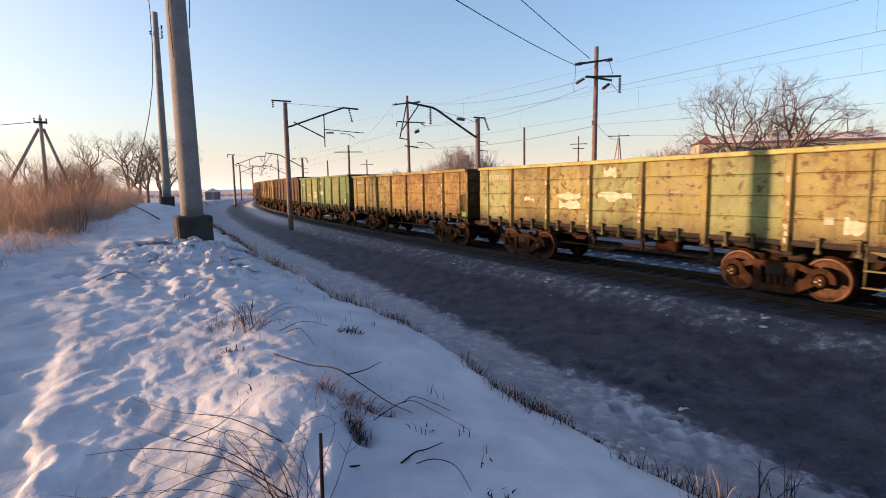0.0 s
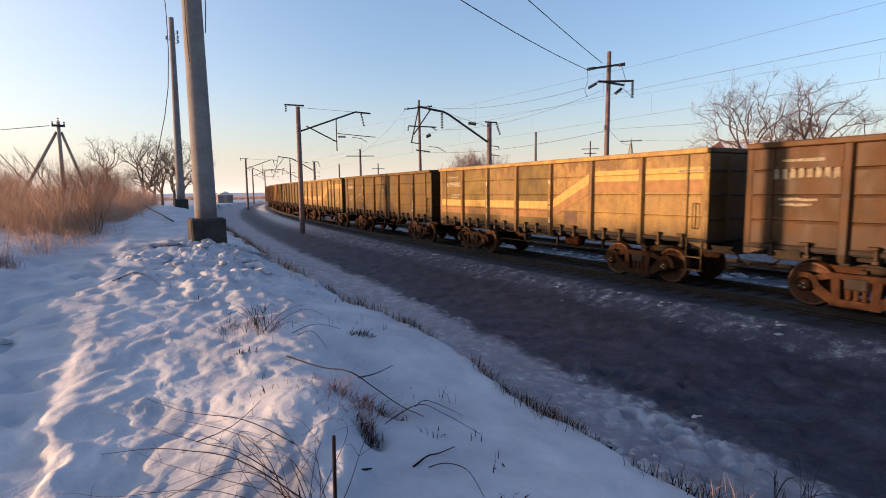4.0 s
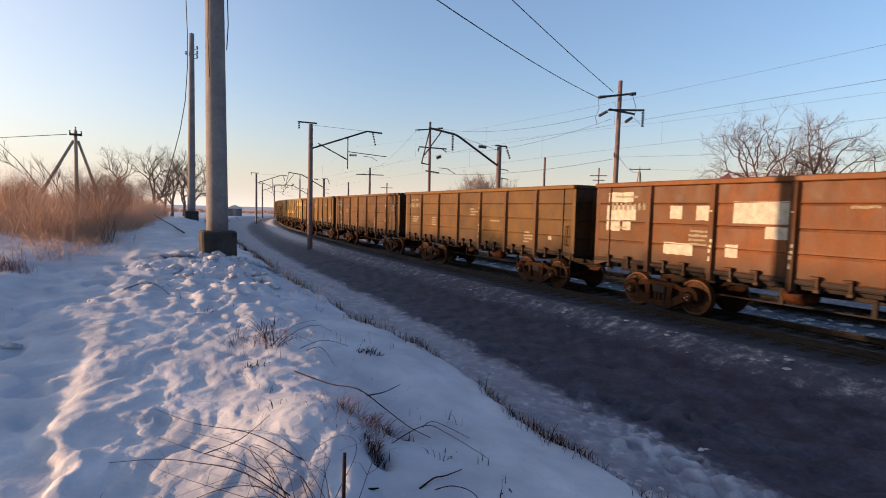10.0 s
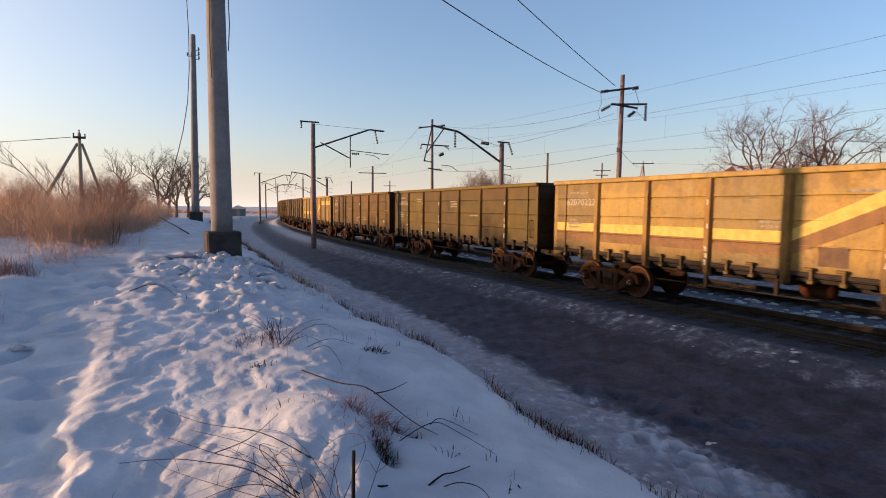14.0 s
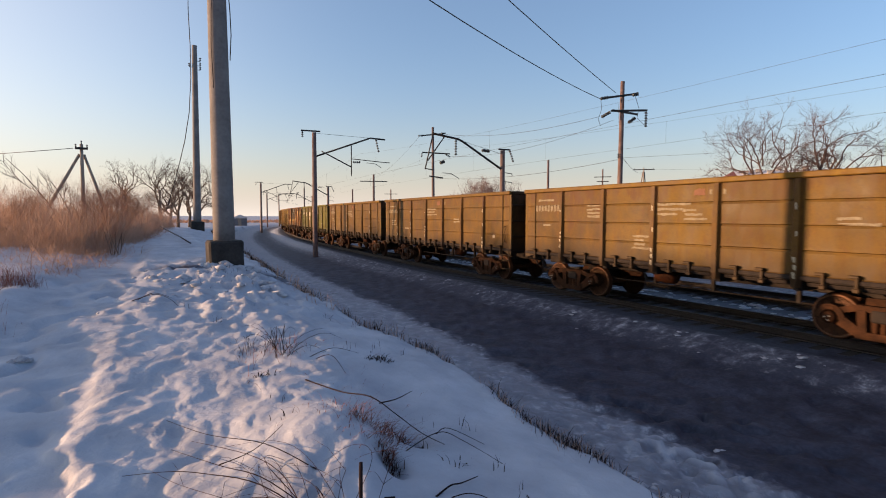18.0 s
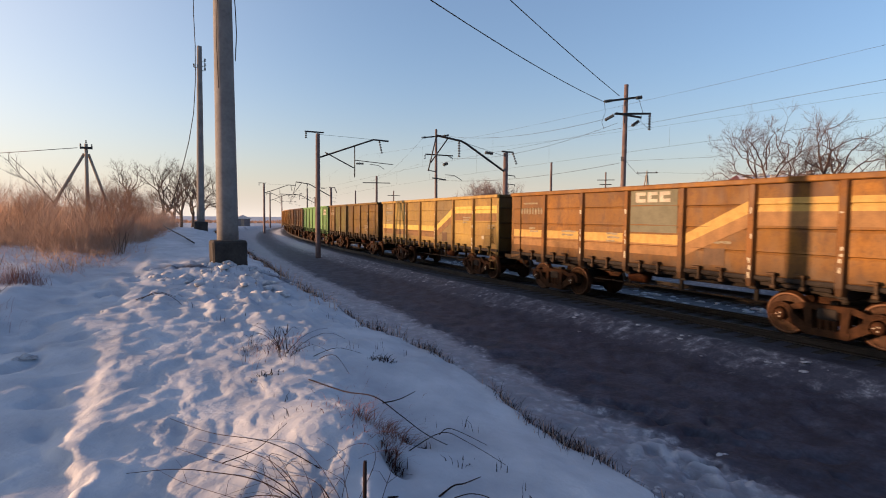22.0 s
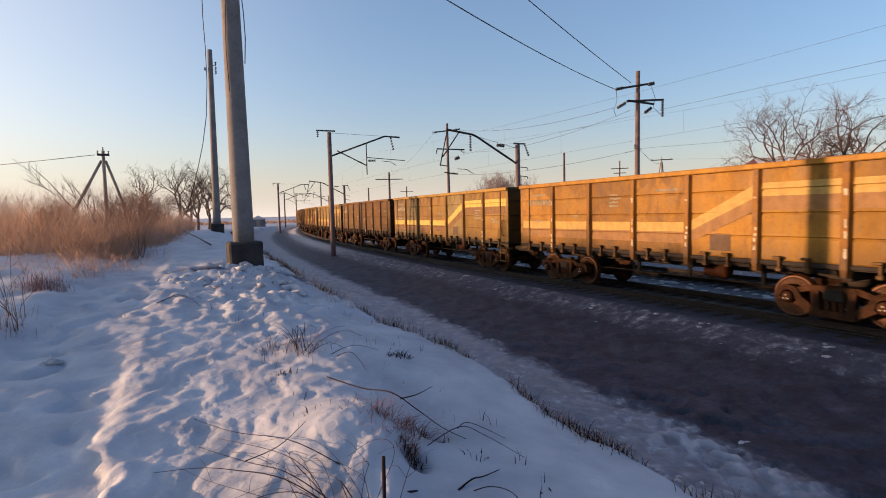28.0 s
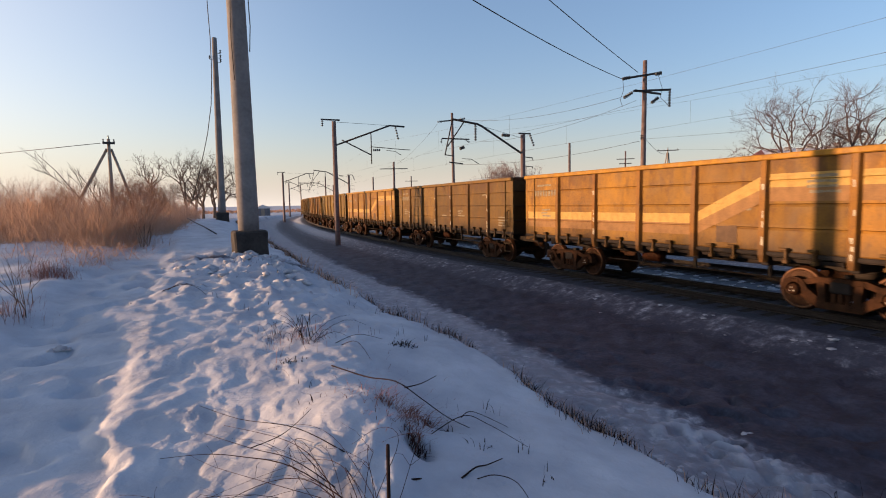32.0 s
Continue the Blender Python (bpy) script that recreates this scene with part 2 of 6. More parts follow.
def ground_material():
    m, n, k, b = shader("snow_soot_shade", 0.7)
    at = n.new("ShaderNodeAttribute")
    at.attribute_name = "soot_shade"
    big = noise_at(n, k, 0.35, 4)
    mid = noise_at(n, k, 1.9, 6)
    fine = noise_at(n, k, 14.0, 6)
    snow = ramp(n, [(0.3, (0.300, 0.324, 0.384)), (0.7, (0.447, 0.476, 0.539))])
    k.new(mid, snow.inputs[0])
    dirt = math_node(n, k, "MULTIPLY", at.outputs["Fac"], 3.2, True)
    soot_shade = ramp(n, [(0.3, (0.009, 0.011, 0.018)), (0.5, (0.031, 0.036, 0.058)), (0.72, (0.070, 0.079, 0.114))])
    k.new(math_node(n, k, "ADD", math_node(n, k, "MULTIPLY", mid, 0.6), math_node(n, k, "MULTIPLY", fine, 0.4)), soot_shade.inputs[0])
    e = math_node(n, k, "ADD", at.outputs["Fac"], math_node(n, k, "MULTIPLY", math_node(n, k, "SUBTRACT", mid, 0.5), 0.9))
    e = math_node(n, k, "ADD", e, math_node(n, k, "MULTIPLY", math_node(n, k, "SUBTRACT", fine, 0.5), 0.45))
    f = ramp(n, [(0.36, (0, 0, 0)), (0.62, (1, 1, 1))])
    k.new(e, f.inputs[0])
    grit = ramp(n, [(0.40, (0.05, 0.055, 0.08)), (0.56, (0.13, 0.14, 0.18)), (0.68, (0.36, 0.38, 0.43))])
    k.new(noise_at(n, k, 4.5, 6, rough=0.65), grit.inputs[0])
    white = mixed(n, k, dirt, snow.outputs[0], grit.outputs[0])
    k.new(mixed(n, k, f.outputs[0], white, soot_shade.outputs[0]), b.inputs["Base Color"])
    # broken crust: plates with sharp rims, at two sizes, over the fine grain
    plate = ramp(n, [(0.47, (0, 0, 0)), (0.52, (1, 1, 1))])
    k.new(noise_at(n, k, 3.1, 3, rough=0.5), plate.inputs[0])
    chip = ramp(n, [(0.46, (0, 0, 0)), (0.54, (1, 1, 1))])
    k.new(noise_at(n, k, 8.5, 4, rough=0.55), chip.inputs[0])
    h = math_node(n, k, "ADD", math_node(n, k, "MULTIPLY", fine, 0.45), mid)
    h = math_node(n, k, "ADD", h, math_node(n, k, "MULTIPLY", plate.outputs[0], 0.30))
    h = math_node(n, k, "ADD", h, math_node(n, k, "MULTIPLY", chip.outputs[0], 0.16))
    bumped(n, k, b, h, 0.23, 0.05)
    b.inputs["Specular IOR Level"].default_value = 0.25
    return m


def paint_material(name="wagon_paint", chipped=0.3, chip_size=6.0):
    """Weathered wagon paint: each part's own colour, with rust, soot from below and chipped patches."""
    m, n, k, b = shader(name, 0.55)
    oi = n.new("ShaderNodeObjectInfo")
    tc = n.new("ShaderNodeTexCoord")
    geo = n.new("ShaderNodeNewGeometry")
    shift = n.new("ShaderNodeVectorMath")
    shift.operation = "ADD"
    comb = n.new("ShaderNodeCombineXYZ")
    k.new(math_node(n, k, "MULTIPLY", oi.outputs["Random"], 37.0), comb.inputs[0])
    k.new(math_node(n, k, "MULTIPLY", oi.outputs["Random"], 91.0), comb.inputs[1])
    k.new(tc.outputs["Object"], shift.inputs[0])
    k.new(comb.outputs[0], shift.inputs[1])

    def nz(scale, detail, stretch=(1, 1, 1), rough=0.6):
        mp = n.new("ShaderNodeMapping")
        mp.inputs["Scale"].default_value = stretch
        k.new(shift.outputs[0], mp.inputs["Vector"])
        t = n.new("ShaderNodeTexNoise")
        t.inputs["Scale"].default_value, t.inputs["Detail"].default_value, t.inputs["Roughness"].default_value = scale, detail, rough
        k.new(mp.outputs[0], t.inputs["Vector"])
        return t.outputs["Fac"]

    cloud = nz(1.3, 4)
    streak = nz(3.4, 6, (1, 0.8, 0.45))
    chips = nz(chip_size, 8, (1, 1, 1), 0.68)
    wear = math_node(n, k, "SUBTRACT", 1.0, oi.outputs["Alpha"])
    tone = ramp(n, [(0.34, (0.46, 0.40, 0.34)), (0.64, (1.22, 1.22, 1.22))])
    k.new(math_node(n, k, "ADD", math_node(n, k, "MULTIPLY", cloud, 0.6), math_node(n, k, "MULTIPLY", streak, 0.4)), tone.inputs[0])
    uneven = math_node(n, k, "ADD", math_node(n, k, "MULTIPLY", wear, 1.9), 0.12, True)
    base = mixed(n, k, uneven, oi.outputs["Color"], tone.outputs[0], "MULTIPLY")
    speck = ramp(n, [(0.34, (0.74, 0.72, 0.70)), (0.56, (1.05, 1.05, 1.05))])
    k.new(nz(21.0, 6, (1, 1, 1), 0.7), speck.inputs[0])
    base = mixed(n, k, uneven, base, speck.outputs[0], "MULTIPLY")
    rust = ramp(n, [(0.3, (0.022, 0.011, 0.007)), (0.7, (0.12, 0.05, 0.02))])
    k.new(streak, rust.inputs[0])
    # thin brown film over all of it, thicker where the paint is worn
    film = math_node(n, k, "MULTIPLY", wear, math_node(n, k, "ADD", math_node(n, k, "MULTIPLY", cloud, 1.6), -0.35), True)
    c1 = mixed(n, k, film, base, rust.outputs[0])
    patch = ramp(n, [(0.57, (0, 0, 0)), (0.60, (1, 1, 1))])
    k.new(math_node(n, k, "ADD", chips, math_node(n, k, "MULTIPLY", math_node(n, k, "SUBTRACT", wear, 0.4), 0.10)), patch.inputs[0])
    c2 = mixed(n, k, math_node(n, k, "MULTIPLY", patch.outputs[0], chipped), c1, rust.outputs[0])
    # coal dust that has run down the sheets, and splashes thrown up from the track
    sep = n.new("ShaderNodeSeparateXYZ")
    k.new(tc.outputs["Object"], sep.inputs[0])
    lowz = n.new("ShaderNodeMapRange")
    lowz.inputs["From Min"].default_value, lowz.inputs["From Max"].default_value = 1.78, 1.26
    k.new(sep.outputs[2], lowz.inputs["Value"])
    splash = math_node(n, k, "MULTIPLY", math_node(n, k, "MULTIPLY", lowz.outputs[0], math_node(n, k, "ADD", chips, 0.45)), uneven, True)
    runs = ramp(n, [(0.52, (0, 0, 0)), (0.72, (1, 1, 1))])
    k.new(nz(5.0, 5, (1, 1, 0.06)), runs.inputs[0])
    drip = math_node(n, k, "MULTIPLY", math_node(n, k, "MULTIPLY", runs.outputs[0], 0.5), math_node(n, k, "ADD", wear, 0.3, True))
    c2 = mixed(n, k, drip, c2, (0.075, 0.030, 0.012))
    # rust that eats down from the top rail
    highz = n.new("ShaderNodeMapRange")
    highz.inputs["From Min"].default_value, highz.inputs["From Max"].default_value = 2.75, 3.45
    k.new(sep.outputs[2], highz.inputs["Value"])
    eaten = ramp(n, [(0.56, (0, 0, 0)), (0.66, (1, 1, 1))])
    k.new(math_node(n, k, "ADD", nz(3.0, 6, (1, 1, 0.5), 0.65), math_node(n, k, "MULTIPLY", highz.outputs[0], 0.15)), eaten.inputs[0])
    c2 = mixed(n, k, math_node(n, k, "MULTIPLY", math_node(n, k, "MULTIPLY", eaten.outputs[0], wear), 1.3, True), c2, (0.070, 0.028, 0.012))
    grime = math_node(n, k, "MULTIPLY", splash, 0.80)
    c2 = mixed(n, k, grime, c2, (0.020, 0.012, 0.008))
    k.new(c2, b.inputs["Base Color"])
    b.inputs["Specular IOR Level"].default_value = 0.2
    rr = ramp(n, [(0.2, (0.42, 0.42, 0.42)), (0.8, (0.75, 0.75, 0.75))])
    k.new(streak, rr.inputs[0])
    k.new(rr.outputs[0], b.inputs["Roughness"])
    bumped(n, k, b, math_node(n, k, "ADD", chips, cloud), 0.25, 0.012)
    return m


SNOW = ground_material()
PAINT = paint_material()
CHIPPED = paint_material("chipped_wagon_paint", 0.9, 4.0)
def matt(m, level=0.08):
    m.node_tree.nodes["Principled BSDF"].inputs["Specular IOR Level"].default_value = level
    return m


STEEL = grainy("rusty_running_gear", (0.006, 0.003, 0.0018), (0.066, 0.022, 0.009), 6.0, 0.7, 0.0, 0.4)
TYRE = grainy("worn_wheel_steel", (0.012, 0.006, 0.004), (0.055, 0.023, 0.011), 5.0, 0.7, 0.0, 0.2)
RIM = grainy("bright_wheel_rim", (0.035, 0.017, 0.010), (0.14, 0.066, 0.034), 6.0, 0.5, 0.3, 0.1)
CAST = grainy("dusty_cast_frame", (0.011, 0.005, 0.003), (0.060, 0.026, 0.012), 5.0, 0.75, 0.0, 0.4)
for dull in (STEEL, CAST, TYRE):
    matt(dull)
DARK = grainy("sooty_underframe", (0.008, 0.007, 0.007), (0.032, 0.024, 0.020), 4.0, 0.85, 0.0, 0.4)
RAIL = grainy("rail_steel", (0.008, 0.006, 0.006), (0.028, 0.020, 0.016), 3.0, 0.6, 0.0, 0.2)
SLEEPER = grainy("sooty_sleeper", (0.012, 0.012, 0.013), (0.045, 0.042, 0.042), 4.0, 0.9, 0.0, 0.5)
CONCRETE = grainy("weathered_concrete", (0.125, 0.118, 0.118), (0.225, 0.213, 0.21), 2.2, 0.9, 0.0, 0.35, 0.008)
BLOCK = grainy("tarred_foundation", (0.018, 0.017, 0.017), (0.055, 0.05, 0.048), 3.0, 0.9, 0.0, 0.6, 0.02)
MAST = grainy("brown_mast_steel", (0.085, 0.058, 0.055), (0.19, 0.135, 0.125), 4.0, 0.7, 0.1, 0.2)
IRON = grainy("dark_iron", (0.02, 0.02, 0.022), (0.06, 0.055, 0.055), 8.0, 0.6, 0.4, 0.2)
WIRE = grainy("copper_wire", (0.03, 0.03, 0.032), (0.07, 0.065, 0.06), 3.0, 0.6, 0.3, 0.0)
GLAZE = grainy("insulator_glaze", (0.03, 0.035, 0.04), (0.10, 0.10, 0.10), 8.0, 0.25, 0.0, 0.0)
TIMBER = grainy("grey_timber", (0.19, 0.155, 0.125), (0.38, 0.31, 0.25), 3.0, 0.85, 0.0, 0.4, 0.01, stretch=(3, 3, 0.3))
BARK = grainy("bare_bark", (0.06, 0.043, 0.036), (0.17, 0.125, 0.10), 6.0, 0.9, 0.0, 0.5)
TWIG = grainy("thin_twigs", (0.06, 0.042, 0.04), (0.15, 0.105, 0.094), 3.0, 0.9, 0.0, 0.0)
def leafy(name, dark, light, scale):
    """Thin dry stalks that let some light through."""
    m = grainy(name, dark, light, scale, 0.9, 0.0, 0.0)
    n, k = m.node_tree.nodes, m.node_tree.links
    b = n["Principled BSDF"]
    src = b.inputs["Base Color"].links[0].from_socket
    t = n.new("ShaderNodeBsdfTranslucent")
    k.new(src, t.inputs["Color"])
    mx = n.new("ShaderNodeMixShader")
    mx.inputs[0].default_value = 0.5
    k.new(b.outputs[0], mx.inputs[1])
    k.new(t.outputs[0], mx.inputs[2])
    k.new(mx.outputs[0], n["Material Output"].inputs["Surface"])
    return m


REED = leafy("dry_weeds", (0.23, 0.150, 0.115), (0.52, 0.36, 0.275), 1.2)
BRUSH = leafy("reddish_brush", (0.24, 0.145, 0.105), (0.48, 0.31, 0.225), 2.0)
# distance haze put into the colour: paler than the near twigs
HAZY = grainy("hazed_far_twigs", (0.12, 0.085, 0.08), (0.26, 0.19, 0.17), 3.0, 0.9, 0.0, 0.0)
BRAMBLE = grainy("bramble_stems", (0.018, 0.011, 0.011), (0.055, 0.030, 0.028), 6.0, 0.8, 0.0, 0.2)
STEM = grainy("dark_stems", (0.012, 0.009, 0.010), (0.036, 0.024, 0.023), 6.0, 0.85, 0.0, 0.2)
for dull in (STEM, BRAMBLE):
    matt(dull, 0.03)
WHITE = grainy("faded_white_paint", (0.24, 0.22, 0.18), (0.46, 0.43, 0.36), 6.0, 0.7, 0.0, 0.1)
PALE = grainy("old_white_lettering", (0.22, 0.20, 0.15), (0.50, 0.46, 0.36), 9.0, 0.7, 0.0, 0.0)
YELLOW = grainy("faded_yellow_paint", (0.26, 0.160, 0.045), (0.42, 0.275, 0.080), 4.0, 0.65, 0.0, 0.15)
LEMON = grainy("clear_yellow_paint", (0.32, 0.215, 0.045), (0.52, 0.375, 0.10), 4.0, 0.65, 0.0, 0.15)
UMBER = grainy("dark_brown_paint", (0.10, 0.052, 0.020), (0.19, 0.098, 0.038), 4.0, 0.65, 0.0, 0.15)
BROWN = grainy("brown_band_paint", (0.14, 0.072, 0.026), (0.26, 0.135, 0.050), 4.0, 0.65, 0.0, 0.15)

# ---- builders ----
def part(name, bm, material, parent=None, label="", smooth=False):
    me = bpy.data.meshes.new(name)
    bm.to_mesh(me)
    bm.free()
    for mt in (material if isinstance(material, (list, tuple)) else [material]):
        me.materials.append(mt)
    if smooth:
        me.polygons.foreach_set("use_smooth", [True] * len(me.polygons))
    ob = new(name, me)
    if parent is not None:
        ob.parent = parent
    if label:
        tagged(ob, label)
    return ob


def thing(name, m, label, category, group="", kind=""):
    ob = new(name)
    ob.empty_display_size = 0.3
    ob.matrix_world = m
    return tagged(ob, label, category, group, kind)


def box(bm, x0, x1, y0, y1, z0, z1, bevel=0.0, mat=0):
    vs = [bm.verts.new((x, y, z)) for x in (x0, x1) for y in (y0, y1) for z in (z0, z1)]
    fs = [bm.faces.new([vs[i] for i in f]) for f in ((0, 1, 3, 2), (4, 6, 7, 5), (0, 4, 5, 1), (2, 3, 7, 6), (0, 2, 6, 4), (1, 5, 7, 3))]
    for f in fs:
        f.material_index = mat
    if bevel:
        es = list({e for f in fs for e in f.edges})
        bmesh.ops.bevel(bm, geom=es, offset=bevel, segments=1, affect="EDGES")
    return vs


def tube(bm, pts, r0, r1=None, sides=6, cap=True, mat=0):
    """A round bar along a run of points, tapering from r0 to r1."""
    r1 = r0 if r1 is None else r1
    pts = [Vector(q) for q in pts]
    rings = []
    side = None
    for i, q in enumerate(pts):
        d = (pts[min(i + 1, len(pts) - 1)] - pts[max(i - 1, 0)]).normalized()
        if side is None:
            side = d.orthogonal().normalized()
        side = (side - d * side.dot(d))
        side = side.normalized() if side.length > 1e-6 else d.orthogonal().normalized()
        up = d.cross(side)
        r = r0 + (r1 - r0) * i / max(1, len(pts) - 1)
        rings.append([bm.verts.new(q + side * (r * math.cos(a)) + up * (r * math.sin(a))) for a in (2 * math.pi * j / sides for j in range(sides))])
    for a, c in zip(rings, rings[1:]):
        for j in range(sides):
            f = bm.faces.new((a[j], a[(j + 1) % sides], c[(j + 1) % sides], c[j]))
            f.material_index, f.smooth = mat, sides > 4
    if cap:
        bm.faces.new(list(reversed(rings[0]))).material_index = mat
        bm.faces.new(rings[-1]).material_index = mat
    return rings


def turned(bm, profile, axis="z", at=(0, 0, 0), sides=20, mat=0, smooth=True):
    """A turned solid: profile rows of radius and distance along the axis."""
    rings = []
    for r, h in profile:
        ring = []
        for j in range(sides):
            a = 2 * math.pi * j / sides
            u, v = r * math.cos(a), r * math.sin(a)
            q = (u, v, h) if axis == "z" else ((h, u, v) if axis == "x" else (v, h, u))
            ring.append(bm.verts.new((q[0] + at[0], q[1] + at[1], q[2] + at[2])))
        rings.append(ring)
    for a, c in zip(rings, rings[1:]):
        for j in range(sides):
            f = bm.faces.new((a[j], a[(j + 1) % sides], c[(j + 1) % sides], c[j]))
            f.material_index, f.smooth = mat, smooth
    bm.faces.new(list(reversed(rings[0]))).material_index = mat
    bm.faces.new(rings[-1]).material_index = mat


def prism(bm, outline, a, b, axis="x", mat=0):
    """A plate: an outline pushed through from a to b along an axis."""
    def put(u, v, w):
        return (w, u, v) if axis == "x" else ((u, w, v) if axis == "y" else (u, v, w))
    lo = [bm.verts.new(put(u, v, a)) for u, v in outline]
    hi = [bm.verts.new(put(u, v, b)) for u, v in outline]
    n = len(outline)
    for f in [bm.faces.new(list(reversed(lo))), bm.faces.new(hi)] + [bm.faces.new((lo[i], lo[(i + 1) % n], hi[(i + 1) % n], hi[i])) for i in range(n)]:
        f.material_index = mat


def sheet(name, verts, faces, material):
    me = bpy.data.meshes.new(name)
    me.from_pydata(verts, [], faces)
    me.materials.append(material)
    me.polygons.foreach_set("use_smooth", [True] * len(me.polygons))
    return new(name, me)


# ---- ground ----
def build_ground():
    angles = list(np.arange(-22, 78, 0.3)) + list(np.arange(78, 338, 4.0))
    radii = [0.12]
    while radii[-1] < 0.9:
        radii.append(radii[-1] * 1.22)
    while radii[-1] < 60:
        radii.append(radii[-1] * (1.0085 if radii[-1] < 12 else 1.0135))
    while radii[-1] < 3500:
        radii.append(radii[-1] * 1.06)
    n = len(angles)
    verts, soot_shade = [], []
    for r in radii:
        for a in angles:
            x, y = r * math.sin(radians(a)), r * math.cos(radians(a))
            verts.append((x, y, ground_z(x, y)))
            left = lateral(x, y)
            rim = float(np.interp(y, [3, 7, 11, 17, 60], [7.2, 6.9, 6.5, 6.15, 5.6])) + 0.18 * n2(x, y, 0.7, 12.0) + 0.12 * n2(x, y, 2.2, 13.0)
            w = step(left, -9.0, -6.5) * (1 - step(left, rim - 0.55, rim + 0.45))
            w *= 1 - 0.42 * step(y, 16, 60)
            w -= 0.54 * step(left, 1.60, 2.0) * (1 - step(left, 2.5, 4.2))
            w -= 0.50 * step(left, -3.4, -2.2) * (1 - step(left, -1.9, -1.2))
            w += 0.28 * step(left, 3.6, 4.6) * (1 - step(left, rim - 0.7, rim)) * (1 - step(y, 14, 40))
            # sooty bed under the train, with the train's shade painted in as well
            w += 0.20 * (1 - step(left, 0.6, 1.3)) * step(left, -1.9, -0.6)
            if left > rim - 0.3:
                lip = lip_left(x, y)
                w = max(w, 0.36 * (1 - step(left, rim - 0.2, rim + 0.8)), (0.20 - 0.05 * step(y, 5, 12)) * (1 - step(left, lip - 0.4, lip + 0.05)))
                # shade under the overhang of the crust, painted dark through the same mask
                w = max(w, 0.62 * step(left, lip - 0.55, lip - 0.28) * (1 - step(left, lip - 0.10, lip - 0.03)) * step(n2(x, y, 1.1, 26.0), -0.25, 0.1))
            if left < -6.5:
                w = max(w, 0.42 * step(left, -22, -15) + 0.06)
            # soil thrown up round the foundation of the tall mast
            dug = math.exp(-((x - 1.1) ** 2 / 0.9 + (y - 11.35) ** 2 / 0.05)) + 0.8 * math.exp(-((x - 2.5) ** 2 / 0.25 + (y - 10.9) ** 2 / 0.5))
            if dug > 0.05 and y < 12:
                w = max(w, dug * (0.45 + 0.8 * n2(x, y, 3.0, 28.0)))
            w -= 0.26 * math.exp(-((left - 7.5) ** 2 / 0.3 + (y - 4.2) ** 2 / 0.9)) * step(n2(x, y, 4.2, 25.0), 0.0, 0.2)
            # a darker, uneven patch under the bramble
            if y < 4 and abs(x - 0.55) < 0.8:
                w = max(w, 0.30 * math.exp(-((x - 0.55) ** 2 / 0.13 + (y - 2.80) ** 2 / 0.14)) * (0.5 + 1.2 * n2(x, y, 4.0, 29.0)))
            soot_shade.append(max(0.0, w))
    verts.append((0, 0, ground_z(0, 0)))
    soot_shade.append(0.0)
    faces = []
    for i in range(len(radii) - 1):
        for j in range(n):
            q = (j + 1) % n
            faces.append((i * n + j, i * n + q, (i + 1) * n + q, (i + 1) * n + j))
    for j in range(n):
        faces.append((len(verts) - 1, (j + 1) % n, j))
    faces = [f[::-1] for f in faces]
    ob = sheet("ground", verts, faces, SNOW)
    at = ob.data.attributes.new("soot_shade", "FLOAT", "POINT")
    at.data.foreach_set("value", soot_shade)
    return tagged(ob, "snow-covered bank and sooty trackside ground with shade painted in", "ground", kind="structure")


build_ground()


# ---- tracks ----
def swept(bm, outline, left, z, s0, s1, ds=2.5):
    """A bar of that outline (across, up) laid along the line."""
    k = int((s1 - s0) / ds)
    rings = []
    for i in range(k + 1):
        s = s0 + (s1 - s0) * i / k
        rings.append([bm.verts.new((*on_track(s, left + u), z + v)) for u, v in outline])
    m = len(outline)
    for a, c in zip(rings, rings[1:]):
        for j in range(m):
            bm.faces.new((a[j], c[j], c[(j + 1) % m], a[(j + 1) % m]))
    bm.faces.new(rings[0])
    bm.faces.new(list(reversed(rings[-1])))


RAIL_SHAPE = [(-0.075, -0.18), (0.075, -0.18), (0.07, -0.165), (0.012, -0.14), (0.012, -0.05), (0.036, -0.035), (0.036, -0.004),
              (0.028, 0.0), (-0.028, 0.0), (-0.036, -0.004), (-0.036, -0.035), (-0.012, -0.05), (-0.012, -0.14), (-0.07, -0.165)]


def build_track(name, left, label):
    bm = bmesh.new()
    swept(bm, RAIL_SHAPE, left + 0.796, 0.0, -60, 330)
    tr = part(name, bm, RAIL)
    tagged(tr, label, "railway track", kind="structure")
    bm = bmesh.new()
    swept(bm, RAIL_SHAPE, left - 0.796, 0.0, -60, 330)
    part("rail", bm, RAIL, tr)
    return tr


track_1 = build_track("railway_track_1", 0.0, "steel railway track on sooty sleepers under the train")
track_2 = build_track("railway_track_2", -4.4, "second steel railway track beyond the train, partly snowed in")

# ---- the goods train ----
PITCH = 13.92                       # from coupler to coupler
POSTS = [4.58, 2.748, 0.916, -0.916, -2.748, -4.58]
ENDS = 6.53
WHEEL_R = 0.475
Z0, Z1 = 1.31, 3.49


